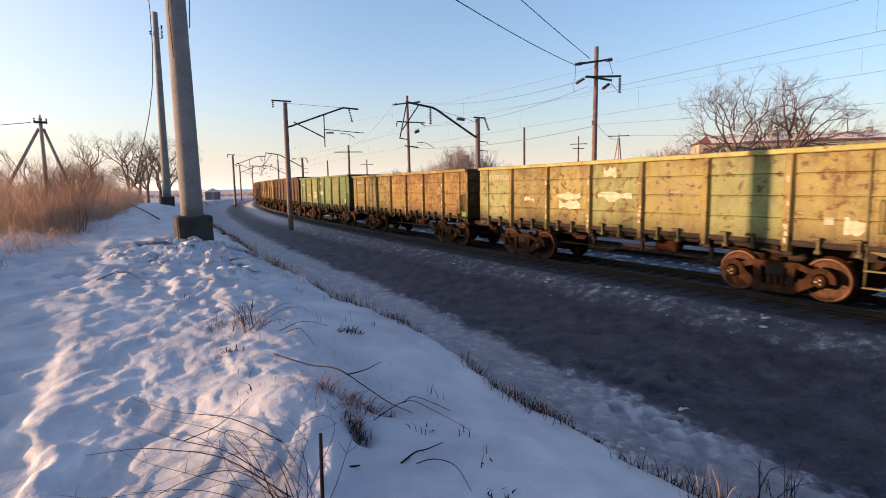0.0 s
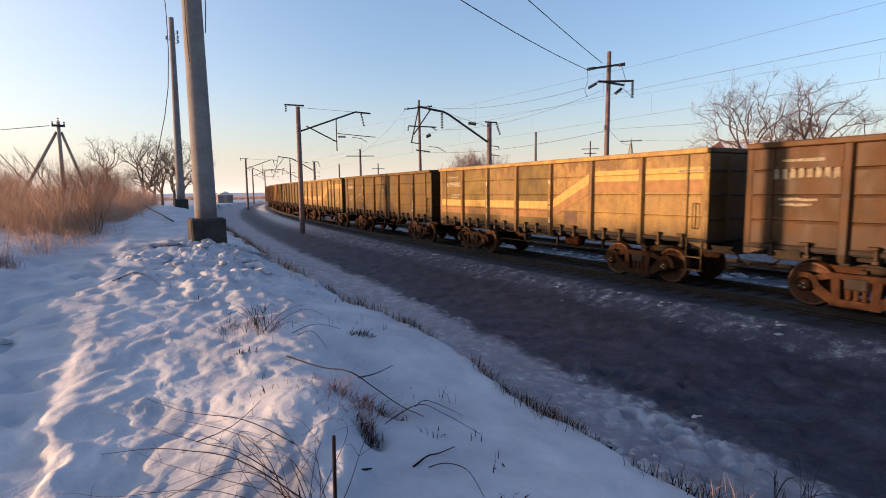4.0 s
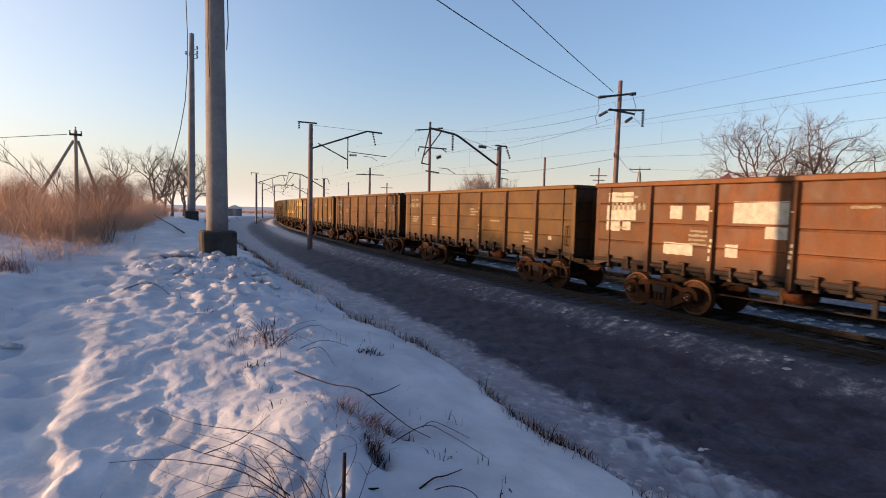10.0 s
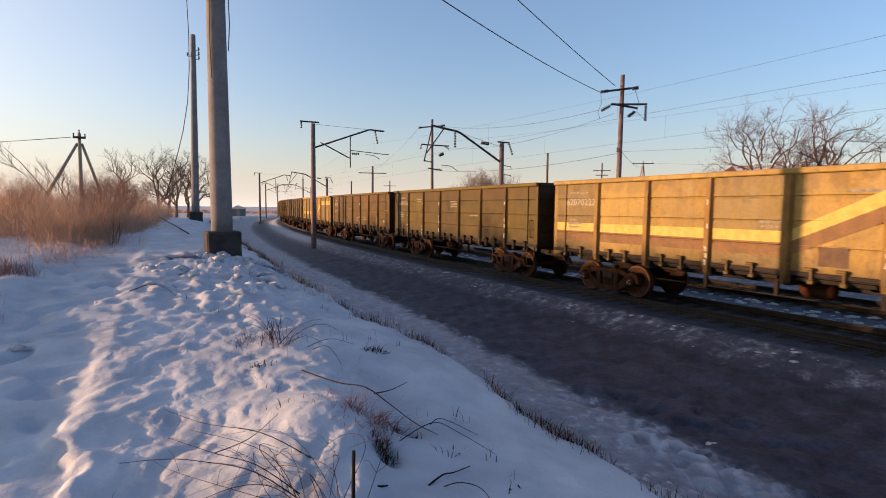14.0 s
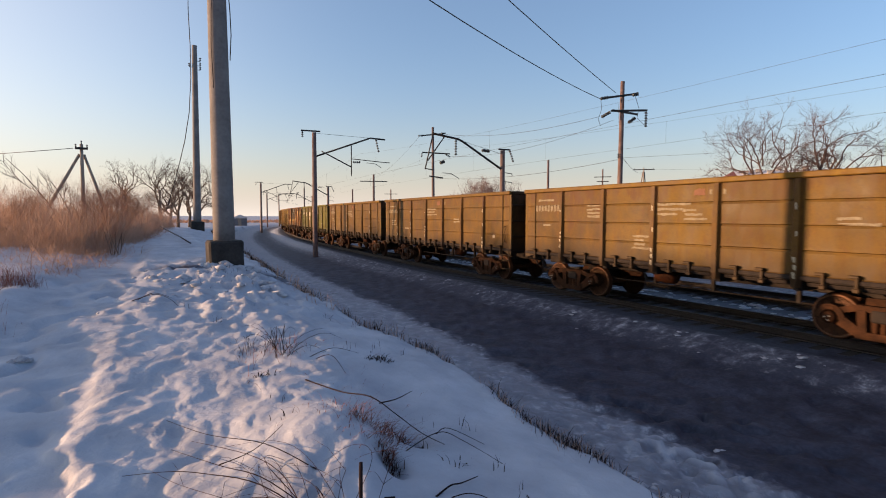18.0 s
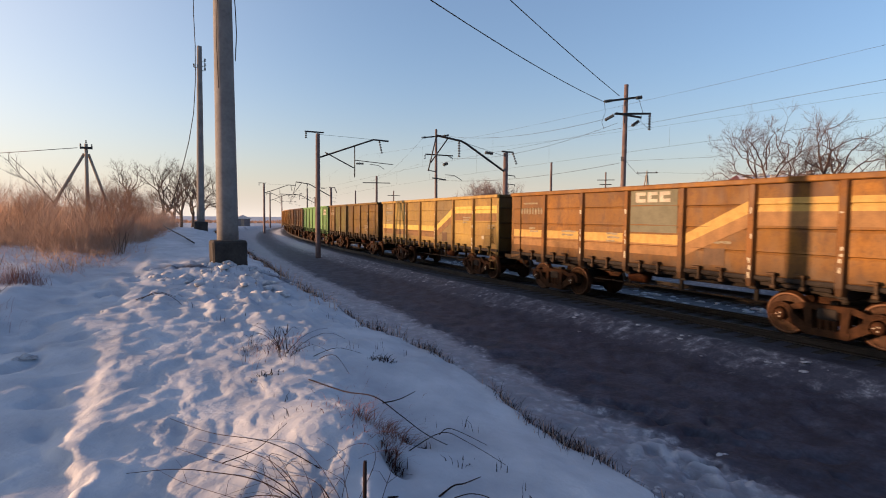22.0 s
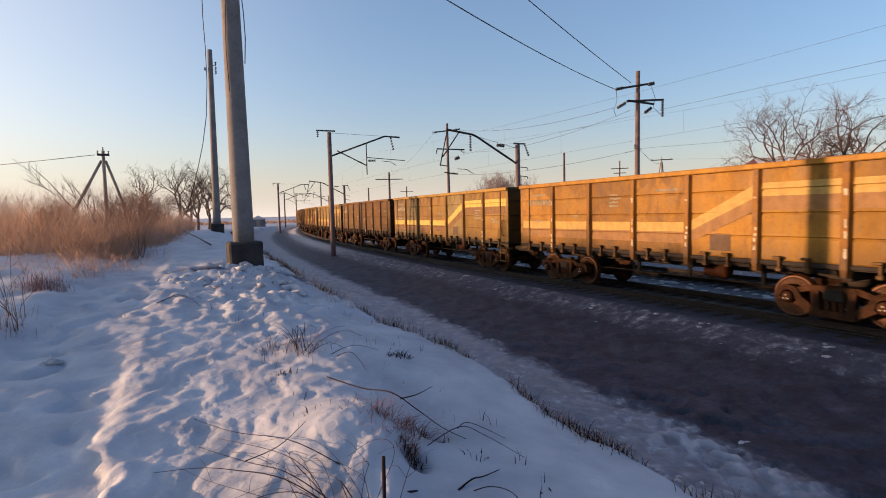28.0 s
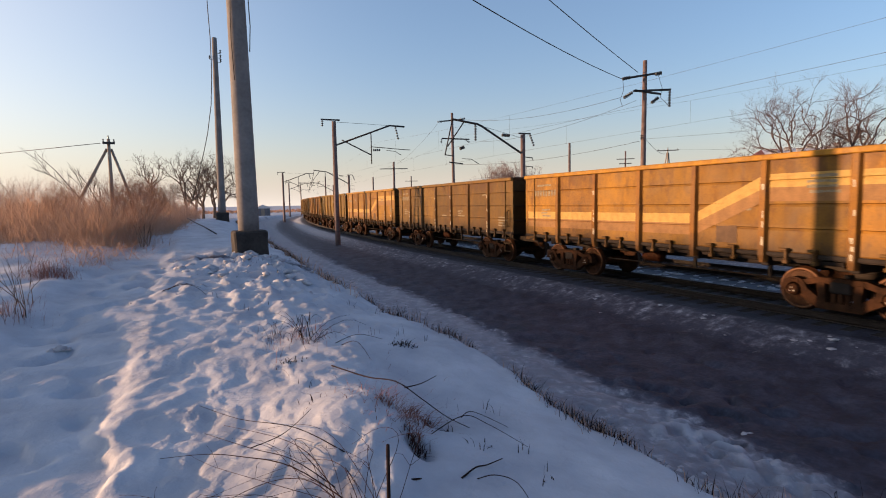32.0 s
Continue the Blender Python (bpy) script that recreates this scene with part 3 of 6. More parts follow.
# small surges of the train about its steady speed: seconds, metres
SURGE = [(0, -0.08), (0.5, -0.25), (1, 0.33), (1.5, 0.01), (2, 0.07), (2.5, -0.17), (4.5, -0.09), (5, -0.14), (5.5, -0.19), (6, -0.31), (6.5, 0.12), (7, -0.07), (7.5, -0), (8, -0.15), (8.5, -0.25), (9, 0.18), (9.5, 0.08), (10, 0.03), (10.5, 0.31), (11, -0.13), (11.5, -0.03), (12, 0.22), (12.5, 0.18), (13, 0.05), (13.5, 0.12), (14, -0.15), (14.5, 0.27), (16.5, -0.37), (17, -0.44), (17.5, -0.01), (18, -0.04), (18.5, -0.11), (19, -0.01), (19.5, -0.2), (20, 0.37), (20.5, 0.14), (21, 0.04), (21.5, 0.04), (22, 0.01), (22.5, -0.25), (23, 0.27), (23.5, 0.05), (24, 0.03), (24.5, -0.07), (25, -0.13), (25.5, 0.17), (27.5, -0.17), (28, -0.17), (28.5, 0.12), (29, 0.06), (29.5, -0.04), (30, -0.12), (30.5, -0.21), (31, 0.17), (31.5, 0.07), (32, 0.09)]


def train_s(t):
    """Metres along the line of the middle of the first wagon."""
    surge = float(np.interp(t, [a for a, b in SURGE], [b for a, b in SURGE]))
    return 10.204 - 12.7975 * t - 0.0258819 * t * t + 0.000133575 * t ** 3 + surge


def panel_mesh(length, bands=None, seams=(1.84, 2.37, 2.90)):
    """One bay of the side: a sheet with two pressed seams, its outer face towards -x."""
    bm = bmesh.new()
    rows = [(Z0, 0.0), (Z0 + 0.03, 0.012)]
    for seam in seams:
        rows += [(seam - 0.05, 0.012), (seam, -0.010), (seam + 0.02, 0.020), (seam + 0.07, 0.012)]
    rows.append((3.40, 0.012))
    cuts = [b for pair in (bands or {}).values() for b in pair]
    for c in cuts:
        rows.append((c, 0.012))
    rows.sort()
    h = length / 2
    cols = [(-h, 0.0), (-h * 0.5, 0.002), (0, 0.0), (h * 0.5, -0.002), (h, 0.0)]
    grid = [[bm.verts.new((-1.46 - d + w, y, z)) for y, w in cols] for z, d in rows]
    back = [[bm.verts.new((-1.45, y, z)) for y, w in cols] for z, d in rows]
    for i in range(len(rows) - 1):
        zm = (rows[i][0] + rows[i + 1][0]) / 2
        mi = 0
        for slot, (lo, hi) in (bands or {}).items():
            if lo < zm < hi:
                mi = slot
        for j in range(len(cols) - 1):
            f = bm.faces.new((grid[i][j], grid[i + 1][j], grid[i + 1][j + 1], grid[i][j + 1]))
            f.material_index = mi
            bm.faces.new((back[i][j + 1], back[i + 1][j + 1], back[i + 1][j], back[i][j]))
    return bm


def post_mesh(low, wide=0.17, deep=1.0):
    """A hat-section post, flared a little towards its foot."""
    bm = bmesh.new()
    w = wide / 2
    rows = [(z, d * deep, v) for z, d, v in ((low, 0.075, w * 0.75), (low + 0.16, 0.10, w), (2.3, 0.10, w), (3.37, 0.075, w * 0.9))]
    rings = [[bm.verts.new((x, y, z)) for x, y in ((-1.458, -ww - 0.04), (-1.468, -ww - 0.035), (-1.468 - d, -ww + 0.02), (-1.468 - d, ww - 0.02), (-1.468, ww + 0.035), (-1.458, ww + 0.04))] for z, d, ww in rows]
    for a, c in zip(rings, rings[1:]):
        for j in range(5):
            bm.faces.new((a[j], a[j + 1], c[j + 1], c[j]))
    bm.faces.new(rings[0])
    bm.faces.new(list(reversed(rings[-1])))
    bmesh.ops.recalc_face_normals(bm, faces=bm.faces)
    return bm


def latch_mesh():
    bm = bmesh.new()
    box(bm, -1.56, -1.47, -0.03, 0.03, 1.16, 1.42, 0.012)
    box(bm, -1.60, -1.50, -0.05, 0.13, 1.36, 1.42, 0.012)
    box(bm, -1.58, -1.44, -0.06, 0.06, 1.08, 1.17, 0.015)
    return bm


def side_frame_mesh():
    """Cast bogie side frame: arched jaws over the axle boxes, a top bar, slanting ties and a spring nest."""
    bm = bmesh.new()
    prism(bm, [(-0.74, 0.59), (-0.44, 0.67), (0.44, 0.67), (0.74, 0.59), (0.78, 0.70), (0.48, 0.80), (-0.48, 0.80), (-0.78, 0.70)], -1.09, -0.94)
    prism(bm, [(-0.46, 0.69), (0.46, 0.69), (0.42, 0.785), (-0.42, 0.785)], -1.105, -1.09)
    for sgn in (-1, 1):
        jaw = []
        for i in range(9):
            a = math.pi * (-0.06 + 1.10 * i / 8)
            jaw.append((sgn * (0.925 - 0.285 * math.cos(a)), 0.475 + 0.285 * math.sin(a)))
        for i in range(8, -1, -1):
            a = math.pi * (-0.06 + 1.10 * i / 8)
            jaw.append((sgn * (0.925 - 0.165 * math.cos(a)), 0.475 + 0.165 * math.sin(a)))
        prism(bm, jaw[::sgn], -1.12, -0.93)
        prism(bm, [(sgn * 0.80, 0.36), (sgn * 0.66, 0.54), (sgn * 0.38, 0.34), (sgn * 0.42, 0.14)][::sgn], -1.11, -0.94)
        prism(bm, [(sgn * 0.25, 0.22), (sgn * 0.40, 0.22), (sgn * 0.44, 0.70), (sgn * 0.28, 0.70)][::sgn], -1.125, -0.93)
        turned(bm, [(0.05, -1.20), (0.11, -1.18), (0.135, -1.13), (0.135, -0.95)], "x", (0, sgn * 0.925, 0.475), 14)
        box(bm, -1.14, -1.09, sgn * 0.925 - 0.10, sgn * 0.925 + 0.10, 0.64, 0.72, 0.01)
    prism(bm, [(-0.44, 0.13), (0.44, 0.13), (0.46, 0.28), (-0.46, 0.28)], -1.13, -0.92)
    for y in (-0.14, 0.0, 0.14):
        turned(bm, [(0.05, 0.26), (0.062, 0.30), (0.05, 0.34), (0.062, 0.38), (0.05, 0.42), (0.062, 0.46), (0.05, 0.50)], "z", (-1.03, y, 0), 8)
    prism(bm, [(-0.22, 0.50), (0.22, 0.50), (0.22, 0.69), (-0.22, 0.69)], -1.07, -0.95)
    bmesh.ops.recalc_face_normals(bm, faces=bm.faces)
    return bm


def wheelset_mesh():
    bm = bmesh.new()
    turned(bm, [(0.075, -1.12), (0.075, -0.86), (0.095, -0.80), (0.095, 0.80), (0.075, 0.86), (0.075, 1.12)], "x", (0, 0, 0), 12)
    for sgn in (-1, 1):
        prof = [(0.10, 0.665), (0.20, 0.675), (0.42, 0.705), (0.505, 0.713), (0.505, 0.735), (0.485, 0.757), (0.475, 0.77), (0.470, 0.843), (0.405, 0.845), (0.395, 0.80), (0.22, 0.785), (0.16, 0.86), (0.10, 0.87)]
        turned(bm, [(r, sgn * h) for r, h in prof], "x", (0, 0, 0), 32, 1)
        turned(bm, [(r, sgn * h) for r, h in ((0.41, 0.840), (0.415, 0.848), (0.462, 0.848), (0.467, 0.840))], "x", (0, 0, 0), 32, 3)
        for i in range(3):
            a = 2 * math.pi * i / 3
            turned(bm, [(0.018, sgn * 1.11), (0.018, sgn * 1.205)], "x", (0, 0.05 * math.cos(a), 0.05 * math.sin(a)), 6, 2)
        turned(bm, [(0.085, sgn * 1.10), (0.085, sgn * 1.195)], "x", (0, 0, 0), 12)
        # bright scrape marks on the plate of the wheel
        for a in (0.4, 2.5, 4.4):
            box(bm, min(sgn * 0.80, sgn * 0.805), max(sgn * 0.80, sgn * 0.805), 0.27 * math.cos(a) - 0.03, 0.27 * math.cos(a) + 0.03, 0.27 * math.sin(a) - 0.02, 0.27 * math.sin(a) + 0.02, 0, 2)
    bmesh.ops.recalc_face_normals(bm, faces=bm.faces)
    return bm


def make_meshes():
    lib = {}

    def keep(key, bm, mats):
        me = bpy.data.meshes.new(key)
        bm.to_mesh(me)
        bm.free()
        for q in mats:
            me.materials.append(q)
        lib[key] = me

    mid, end = POSTS[0] - POSTS[1], ENDS - POSTS[0]
    low, up = {1: (1.90, 2.15), 2: (1.60, 1.90)}, {1: (2.75, 3.05), 2: (2.44, 2.75)}
    for key, ln in (("mid", mid), ("end", end)):
        keep("panel_" + key, panel_mesh(ln), [PAINT])
        keep("panel_flat_" + key, panel_mesh(ln, None, ()), [PAINT])
        keep("panel_low_" + key, panel_mesh(ln, low), [PAINT, YELLOW, BROWN])
        keep("panel_up_" + key, panel_mesh(ln, up), [PAINT, YELLOW, BROWN])
        keep("panel_fresh_low_" + key, panel_mesh(ln, low), [PAINT, LEMON, UMBER])
        keep("panel_fresh_up_" + key, panel_mesh(ln, up), [PAINT, LEMON, UMBER])
    keep("post", post_mesh(1.06), [PAINT])
    keep("corner", post_mesh(1.12, 0.10, 0.18), [PAINT])
    bm = bmesh.new()
    box(bm, -1.565, -1.43, -ENDS, ENDS, 3.36, 3.49, 0.02)
    keep("rail_top", bm, [PAINT])
    bm = bmesh.new()
    box(bm, -1.50, -1.38, -ENDS, ENDS, 1.22, 1.315, 0.015)
    keep("sill", bm, [DARK])
    bm = bmesh.new()
    box(bm, -1.43, 1.43, ENDS - 0.06, ENDS, 1.25, 3.37)
    box(bm, -1.43, 1.43, ENDS - 0.08, ENDS + 0.05, 3.372, 3.49, 0.02)
    keep("end_wall", bm, [PAINT])
    bm = bmesh.new()
    box(bm, -1.44, 1.44, ENDS + 0.002, ENDS + 0.03, -0.035, 0.035, 0.012)
    keep("end_rib", bm, [PAINT])
    bm = bmesh.new()
    box(bm, -0.05, 0.05, ENDS + 0.032, ENDS + 0.06, 1.30, 3.30, 0.01)
    keep("end_stile", bm, [PAINT])
    bm = bmesh.new()
    box(bm, -1.44, 1.44, -ENDS + 0.07, ENDS - 0.07, 1.20, 1.26)
    box(bm, -0.30, 0.30, -ENDS, ENDS, 0.86, 1.19, 0.02)
    for y in POSTS:
        box(bm, -1.40, 1.40, y - 0.09, y + 0.09, 0.98, 1.199, 0.02)
    keep("underframe", bm, [DARK])
    bm = bmesh.new()
    prism(bm, [(-1.42, 1.18), (-0.34, 1.18), (-0.34, 1.12), (-1.38, 1.10)], -0.72, 0.72, "y")
    keep("hatches", bm, [DARK])
    bm = bmesh.new()
    box(bm, -1.505, -1.46, -0.022, 0.022, 1.33, 3.36, 0.006)
    keep("stiffener", bm, [PAINT])
    bm = bmesh.new()
    prism(bm, [(ENDS, 1.09), (ENDS, 1.32), (ENDS - 0.56, 1.32), (ENDS - 0.52, 1.21), (ENDS - 0.10, 1.09)], -1.475, -1.45)
    bmesh.ops.recalc_face_normals(bm, faces=bm.faces)
    keep("skirt", bm, [PAINT])
    rs = random.Random(61)
    for j in range(3):
        bm = bmesh.new()
        z = 1.25
        while z < 2.7:
            h = rs.uniform(0.05, 0.22)
            if rs.random() < 0.62:
                y0 = rs.uniform(-0.055, -0.02)
                d = 0.10 if z + h < 2.3 else 0.0885
                prism(bm, [(y0, z), (y0 + rs.uniform(0.025, 0.075), z + rs.uniform(0, 0.02)), (y0 + rs.uniform(0.025, 0.075), z + h), (y0 + rs.uniform(-0.005, 0.01), z + h * 0.9)], -1.470 - d, -1.466 - d)
            z += h + rs.uniform(0.01, 0.10)
        bmesh.ops.recalc_face_normals(bm, faces=bm.faces)
        keep("scuff_%d" % j, bm, [PALE])
    keep("latch", latch_mesh(), [PAINT])
    bm = bmesh.new()
    box(bm, -1.12, 1.12, -0.20, 0.20, 0.48, 0.74, 0.03)
    turned(bm, [(0.26, 0.74), (0.26, 0.86)], "z", (0, 0, 0), 14)
    for x in (-0.76, 0.76):
        box(bm, x - 0.09, x + 0.09, -0.07, 0.07, 0.74, 0.86, 0.01)
    keep("bolster", bm, [DARK])
    keep("side_frame", side_frame_mesh(), [CAST])
    keep("wheelset", wheelset_mesh(), [STEEL, TYRE, WHITE, RIM])
    bm = bmesh.new()
    box(bm, -0.10, 0.10, ENDS + 0.05, ENDS + 0.30, 0.98, 1.16, 0.03)
    prism(bm, [(-0.20, ENDS + 0.22), (0.16, ENDS + 0.22), (0.22, ENDS + 0.35), (0.08, ENDS + 0.41), (-0.03, ENDS + 0.35), (-0.10, ENDS + 0.425), (-0.22, ENDS + 0.41)], 0.93, 1.20, "z")
    tube(bm, [(0.32, ENDS, 1.0), (0.33, ENDS + 0.16, 0.72), (0.26, ENDS + 0.30, 0.62), (0.18, ENDS + 0.40, 0.70)], 0.028, None, 6)
    keep("coupler", bm, [DARK])
    bm = bmesh.new()
    for y in (ENDS - 0.52, ENDS - 0.10):
        tube(bm, [(-1.50, y, 1.3), (-1.52, y, 0.52)], 0.018, None, 5)
    for z in (0.54, 0.86):
        box(bm, -1.56, -1.46, ENDS - 0.54, ENDS - 0.08, z - 0.015, z + 0.015)
    keep("steps", bm, [PAINT])
    bm = bmesh.new()
    tube(bm, [(-1.47, 0, 1.55), (-1.56, 0, 1.58), (-1.56, 0, 2.15), (-1.47, 0, 2.18)], 0.014, None, 5)
    tube(bm, [(-1.47, 0.09, 1.55), (-1.55, 0.09, 1.58), (-1.55, 0.09, 2.15), (-1.47, 0.09, 2.18)], 0.014, None, 5)
    keep("grab_rail", bm, [PAINT])
    bm = bmesh.new()
    turned(bm, [(0.05, -0.42), (0.17, -0.36), (0.19, -0.30), (0.19, 0.22), (0.12, 0.30), (0.05, 0.34)], "y", (-0.72, 0, 0.88), 14)
    box(bm, -0.76, -0.66, -0.25, -0.18, 0.88, 1.12)
    box(bm, -0.76, -0.66, 0.12, 0.19, 0.88, 1.12)
    keep("brake_reservoir", bm, [STEEL])
    bm = bmesh.new()
    tube(bm, [(-0.62, -3.1, 0.62), (-0.62, 3.1, 0.62)], 0.022, None, 6)
    for y in (-2.4, -0.3, 1.5):
        box(bm, -0.66, -0.58, y - 0.05, y + 0.05, 0.60, 0.95, 0.01)
    keep("brake_rod", bm, [DARK])
    return lib


LIB = make_meshes()


def child(name, key, parent, color=None, m=None, label=""):
    ob = new(name, LIB[key])
    ob.parent = parent
    if m is not None:
        ob.matrix_basis = m
    if color is not None:
        ob.color = color
    if label:
        tagged(ob, label)
    return ob


TURN = pose(0, 0, 0, 0, 0, 180)
WHEELS = {1: [], -1: []}


SQUAT = {0: 0.87, 1: 0.87, 2: 0.87, 3: 0.935}      # the older wagons have lower sides
MOTTLED = {2: ((0.36, 0.26, 0.075), (3, 4, 5, 6)), 3: ((0.23, 0.31, 0.12), (1, 2, 5)), 21: ((0.24, 0.175, 0.06), (2, 3)), 29: ((0.36, 0.285, 0.15), (0, 1, 4)), 17: ((0.42, 0.33, 0.16), (1, 5)), 14: ((0.40, 0.31, 0.15), (0, 3)), 23: ((0.43, 0.34, 0.18), (0, 4)), 1: ((0.33, 0.40, 0.17), (0, 3, 5)), 5: ((0.37, 0.28, 0.10), (0, 1, 3)), 10: ((0.23, 0.095, 0.042), (2, 3, 4)), 24: ((0.21, 0.215, 0.07), (1, 2))}


def vivid(c, k=1.28):
    g = sum(c) / 3
    return tuple(max(0.010, (g + (q - g) * k) * 0.51) for q in c)


FRESH_BANDS = (14, 17, 23, 29)


def build_wagon(index, color, wear, striped, label, rnd):
    w = thing("gondola_wagon", Matrix(), label, "freight wagon", "wagons of the goods train")

    color = vivid(color) if index > 3 else tuple((0.60 if index == 3 else 0.70) * q for q in color)
    if index > 3 and index != 25:
        color = (color[0] * 1.10, color[1] * 0.99, color[2] * (0.68 if striped else 0.46))      # sun-baked
    other, bays = MOTTLED.get(index, (color, ()))
    high = SQUAT.get(index, 1.0)
    lift = Matrix.Translation((0, 0, Z0)) @ Matrix.Diagonal((1, 1, high, 1)) @ Matrix.Translation((0, 0, -Z0))

    def tint(spread=0.10, color=color):
        q = 0.88 + rnd.uniform(-spread, spread)
        return (color[0] * q, color[1] * q * (1 + rnd.uniform(-0.04, 0.04)), color[2] * q, 1 - min(1, max(0, wear + rnd.uniform(-0.12, 0.12))))

    for far in (False, True):
        f = TURN if far else Matrix()
        centres = [(POSTS[0] + ENDS) / 2] + [(a + b) / 2 for a, b in zip(POSTS, POSTS[1:])] + [-(POSTS[0] + ENDS) / 2]
        for i, y in enumerate(centres):
            kind = "end" if i in (0, 6) else "mid"
            j = 6 - i if far else i
            pre = "panel_flat_" if index == 25 else "panel_"
            if striped and j != 4:
                pre = ("panel_fresh_" if index in FRESH_BANDS else "panel_") + ("low_" if j < 4 else "up_")
            child("side_panel", pre + kind, w, tint(0.22, (vivid(other) if index > 3 else tuple((0.60 if index == 3 else 0.70) * q for q in other)) if j in bays else color), f @ pose(0, y, 0) @ lift)
            if striped and j == 4:
                bm = bmesh.new()
                a, b = (0.916, -0.916)
                if far:
                    a, b = b, a
                prism(bm, [(a, 1.90), (b, 2.75), (b, 3.05), (a, 2.15)], -1.480, -1.4725)
                prism(bm, [(a, 1.60), (b, 2.44), (b, 2.75), (a, 1.90)], -1.480, -1.4725, mat=1)
                bmesh.ops.recalc_face_normals(bm, faces=bm.faces)
                d = part("diagonal_band", bm, [LEMON, UMBER] if index in FRESH_BANDS else [YELLOW, BROWN], w)
                d.matrix_basis = f @ pose(0, y, 0)
        for y in POSTS:
            post = child("side_post", "post", w, tuple(q * v for q, v in zip(tint()[:3], (0.86, 0.74, 0.66))) + (1 - wear,), f @ pose(0, y, 0) @ lift)
            if not far and rnd.random() < 0.62:
                tagged(child("bare_scuff", "scuff_%d" % rnd.randrange(3), post), kind="stuff")
        for y in (ENDS - 0.08, -ENDS + 0.08):
            child("corner_post", "corner", w, tint(), f @ pose(0, y, 0) @ lift)
        for y in (ENDS - 0.56, -ENDS + 0.56):
            child("stiffener", "stiffener", w, tuple(q * 0.7 for q in tint()[:3]) + (1 - wear,), f @ pose(0, y, 0) @ lift)
        child("corner_skirt", "skirt", w, tint(), f)
        child("corner_skirt", "skirt", w, tint(), f @ Matrix.Diagonal((1, -1, 1, 1)))
        child("top_rail", "rail_top", w, tuple(min(0.6, q * 1.3) for q in tint()[:3]) + (1 - wear * 0.6,), f @ lift)
        child("side_sill", "sill", w, None, f)
        shade_tint = tuple(q * 0.30 for q in color) + (1 - wear,)         # shade painted into the colour of the ends
        e = child("end_wall", "end_wall", w, shade_tint, f @ lift)
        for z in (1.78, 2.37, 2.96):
            child("end_rib", "end_rib", e, shade_tint, pose(0, 0, z))
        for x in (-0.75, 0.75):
            child("end_stile", "end_stile", e, shade_tint, pose(x, 0, 0))
        for y in [a + c for a in POSTS[:5] for c in (-0.55, -1.15)] + [5.2, 5.9, -5.2, -5.9]:
            child("hatch_latch", "latch", w, tuple(q * 0.62 for q in tint()[:3]) + (1 - wear,), f @ pose(0, y, 0))
        child("coupler", "coupler", w, None, f)
        child("corner_steps", "steps", w, tint(), f @ Matrix.Diagonal((1, -1, 1, 1)))
    child("grab_rail", "grab_rail", w, tuple(q * 0.5 for q in tint()[:3]) + (1 - wear,), pose(0, -ENDS + 0.26, 0))
    child("underframe", "underframe", w)
    for y in (-3.66, -1.83, 0.0, 1.83, 3.66):
        child("bottom_hatch", "hatches", w, None, pose(0, y, 0))
        child("bottom_hatch", "hatches", w, None, TURN @ pose(0, y, 0))
    child("brake_reservoir", "brake_reservoir", w, None, pose(0, rnd.choice((-1.2, 1.1)), 0))
    child("brake_rod", "brake_rod", w)
    for y in (4.325, -4.325):
        b = child("bogie", "bolster", w, None, pose(0, y + 0.15, 0))
        child("side_frame", "side_frame", b)
        child("side_frame", "side_frame", b, None, TURN)
        for sgn in (1, -1):
            ws = child("wheelset", "wheelset", b, None, pose(0, sgn * 0.925, WHEEL_R))
            WHEELS[sgn].append(ws)
    return w


TAN, OLIVE, ORANGE = (0.50, 0.395, 0.205), (0.24, 0.185, 0.055), (0.37, 0.21, 0.085)
GOLD = (0.50, 0.305, 0.105)
DKBROWN, REDBROWN = (0.10, 0.06, 0.032), (0.19, 0.088, 0.042)
LIGHTGREEN = (0.245, 0.45, 0.205)
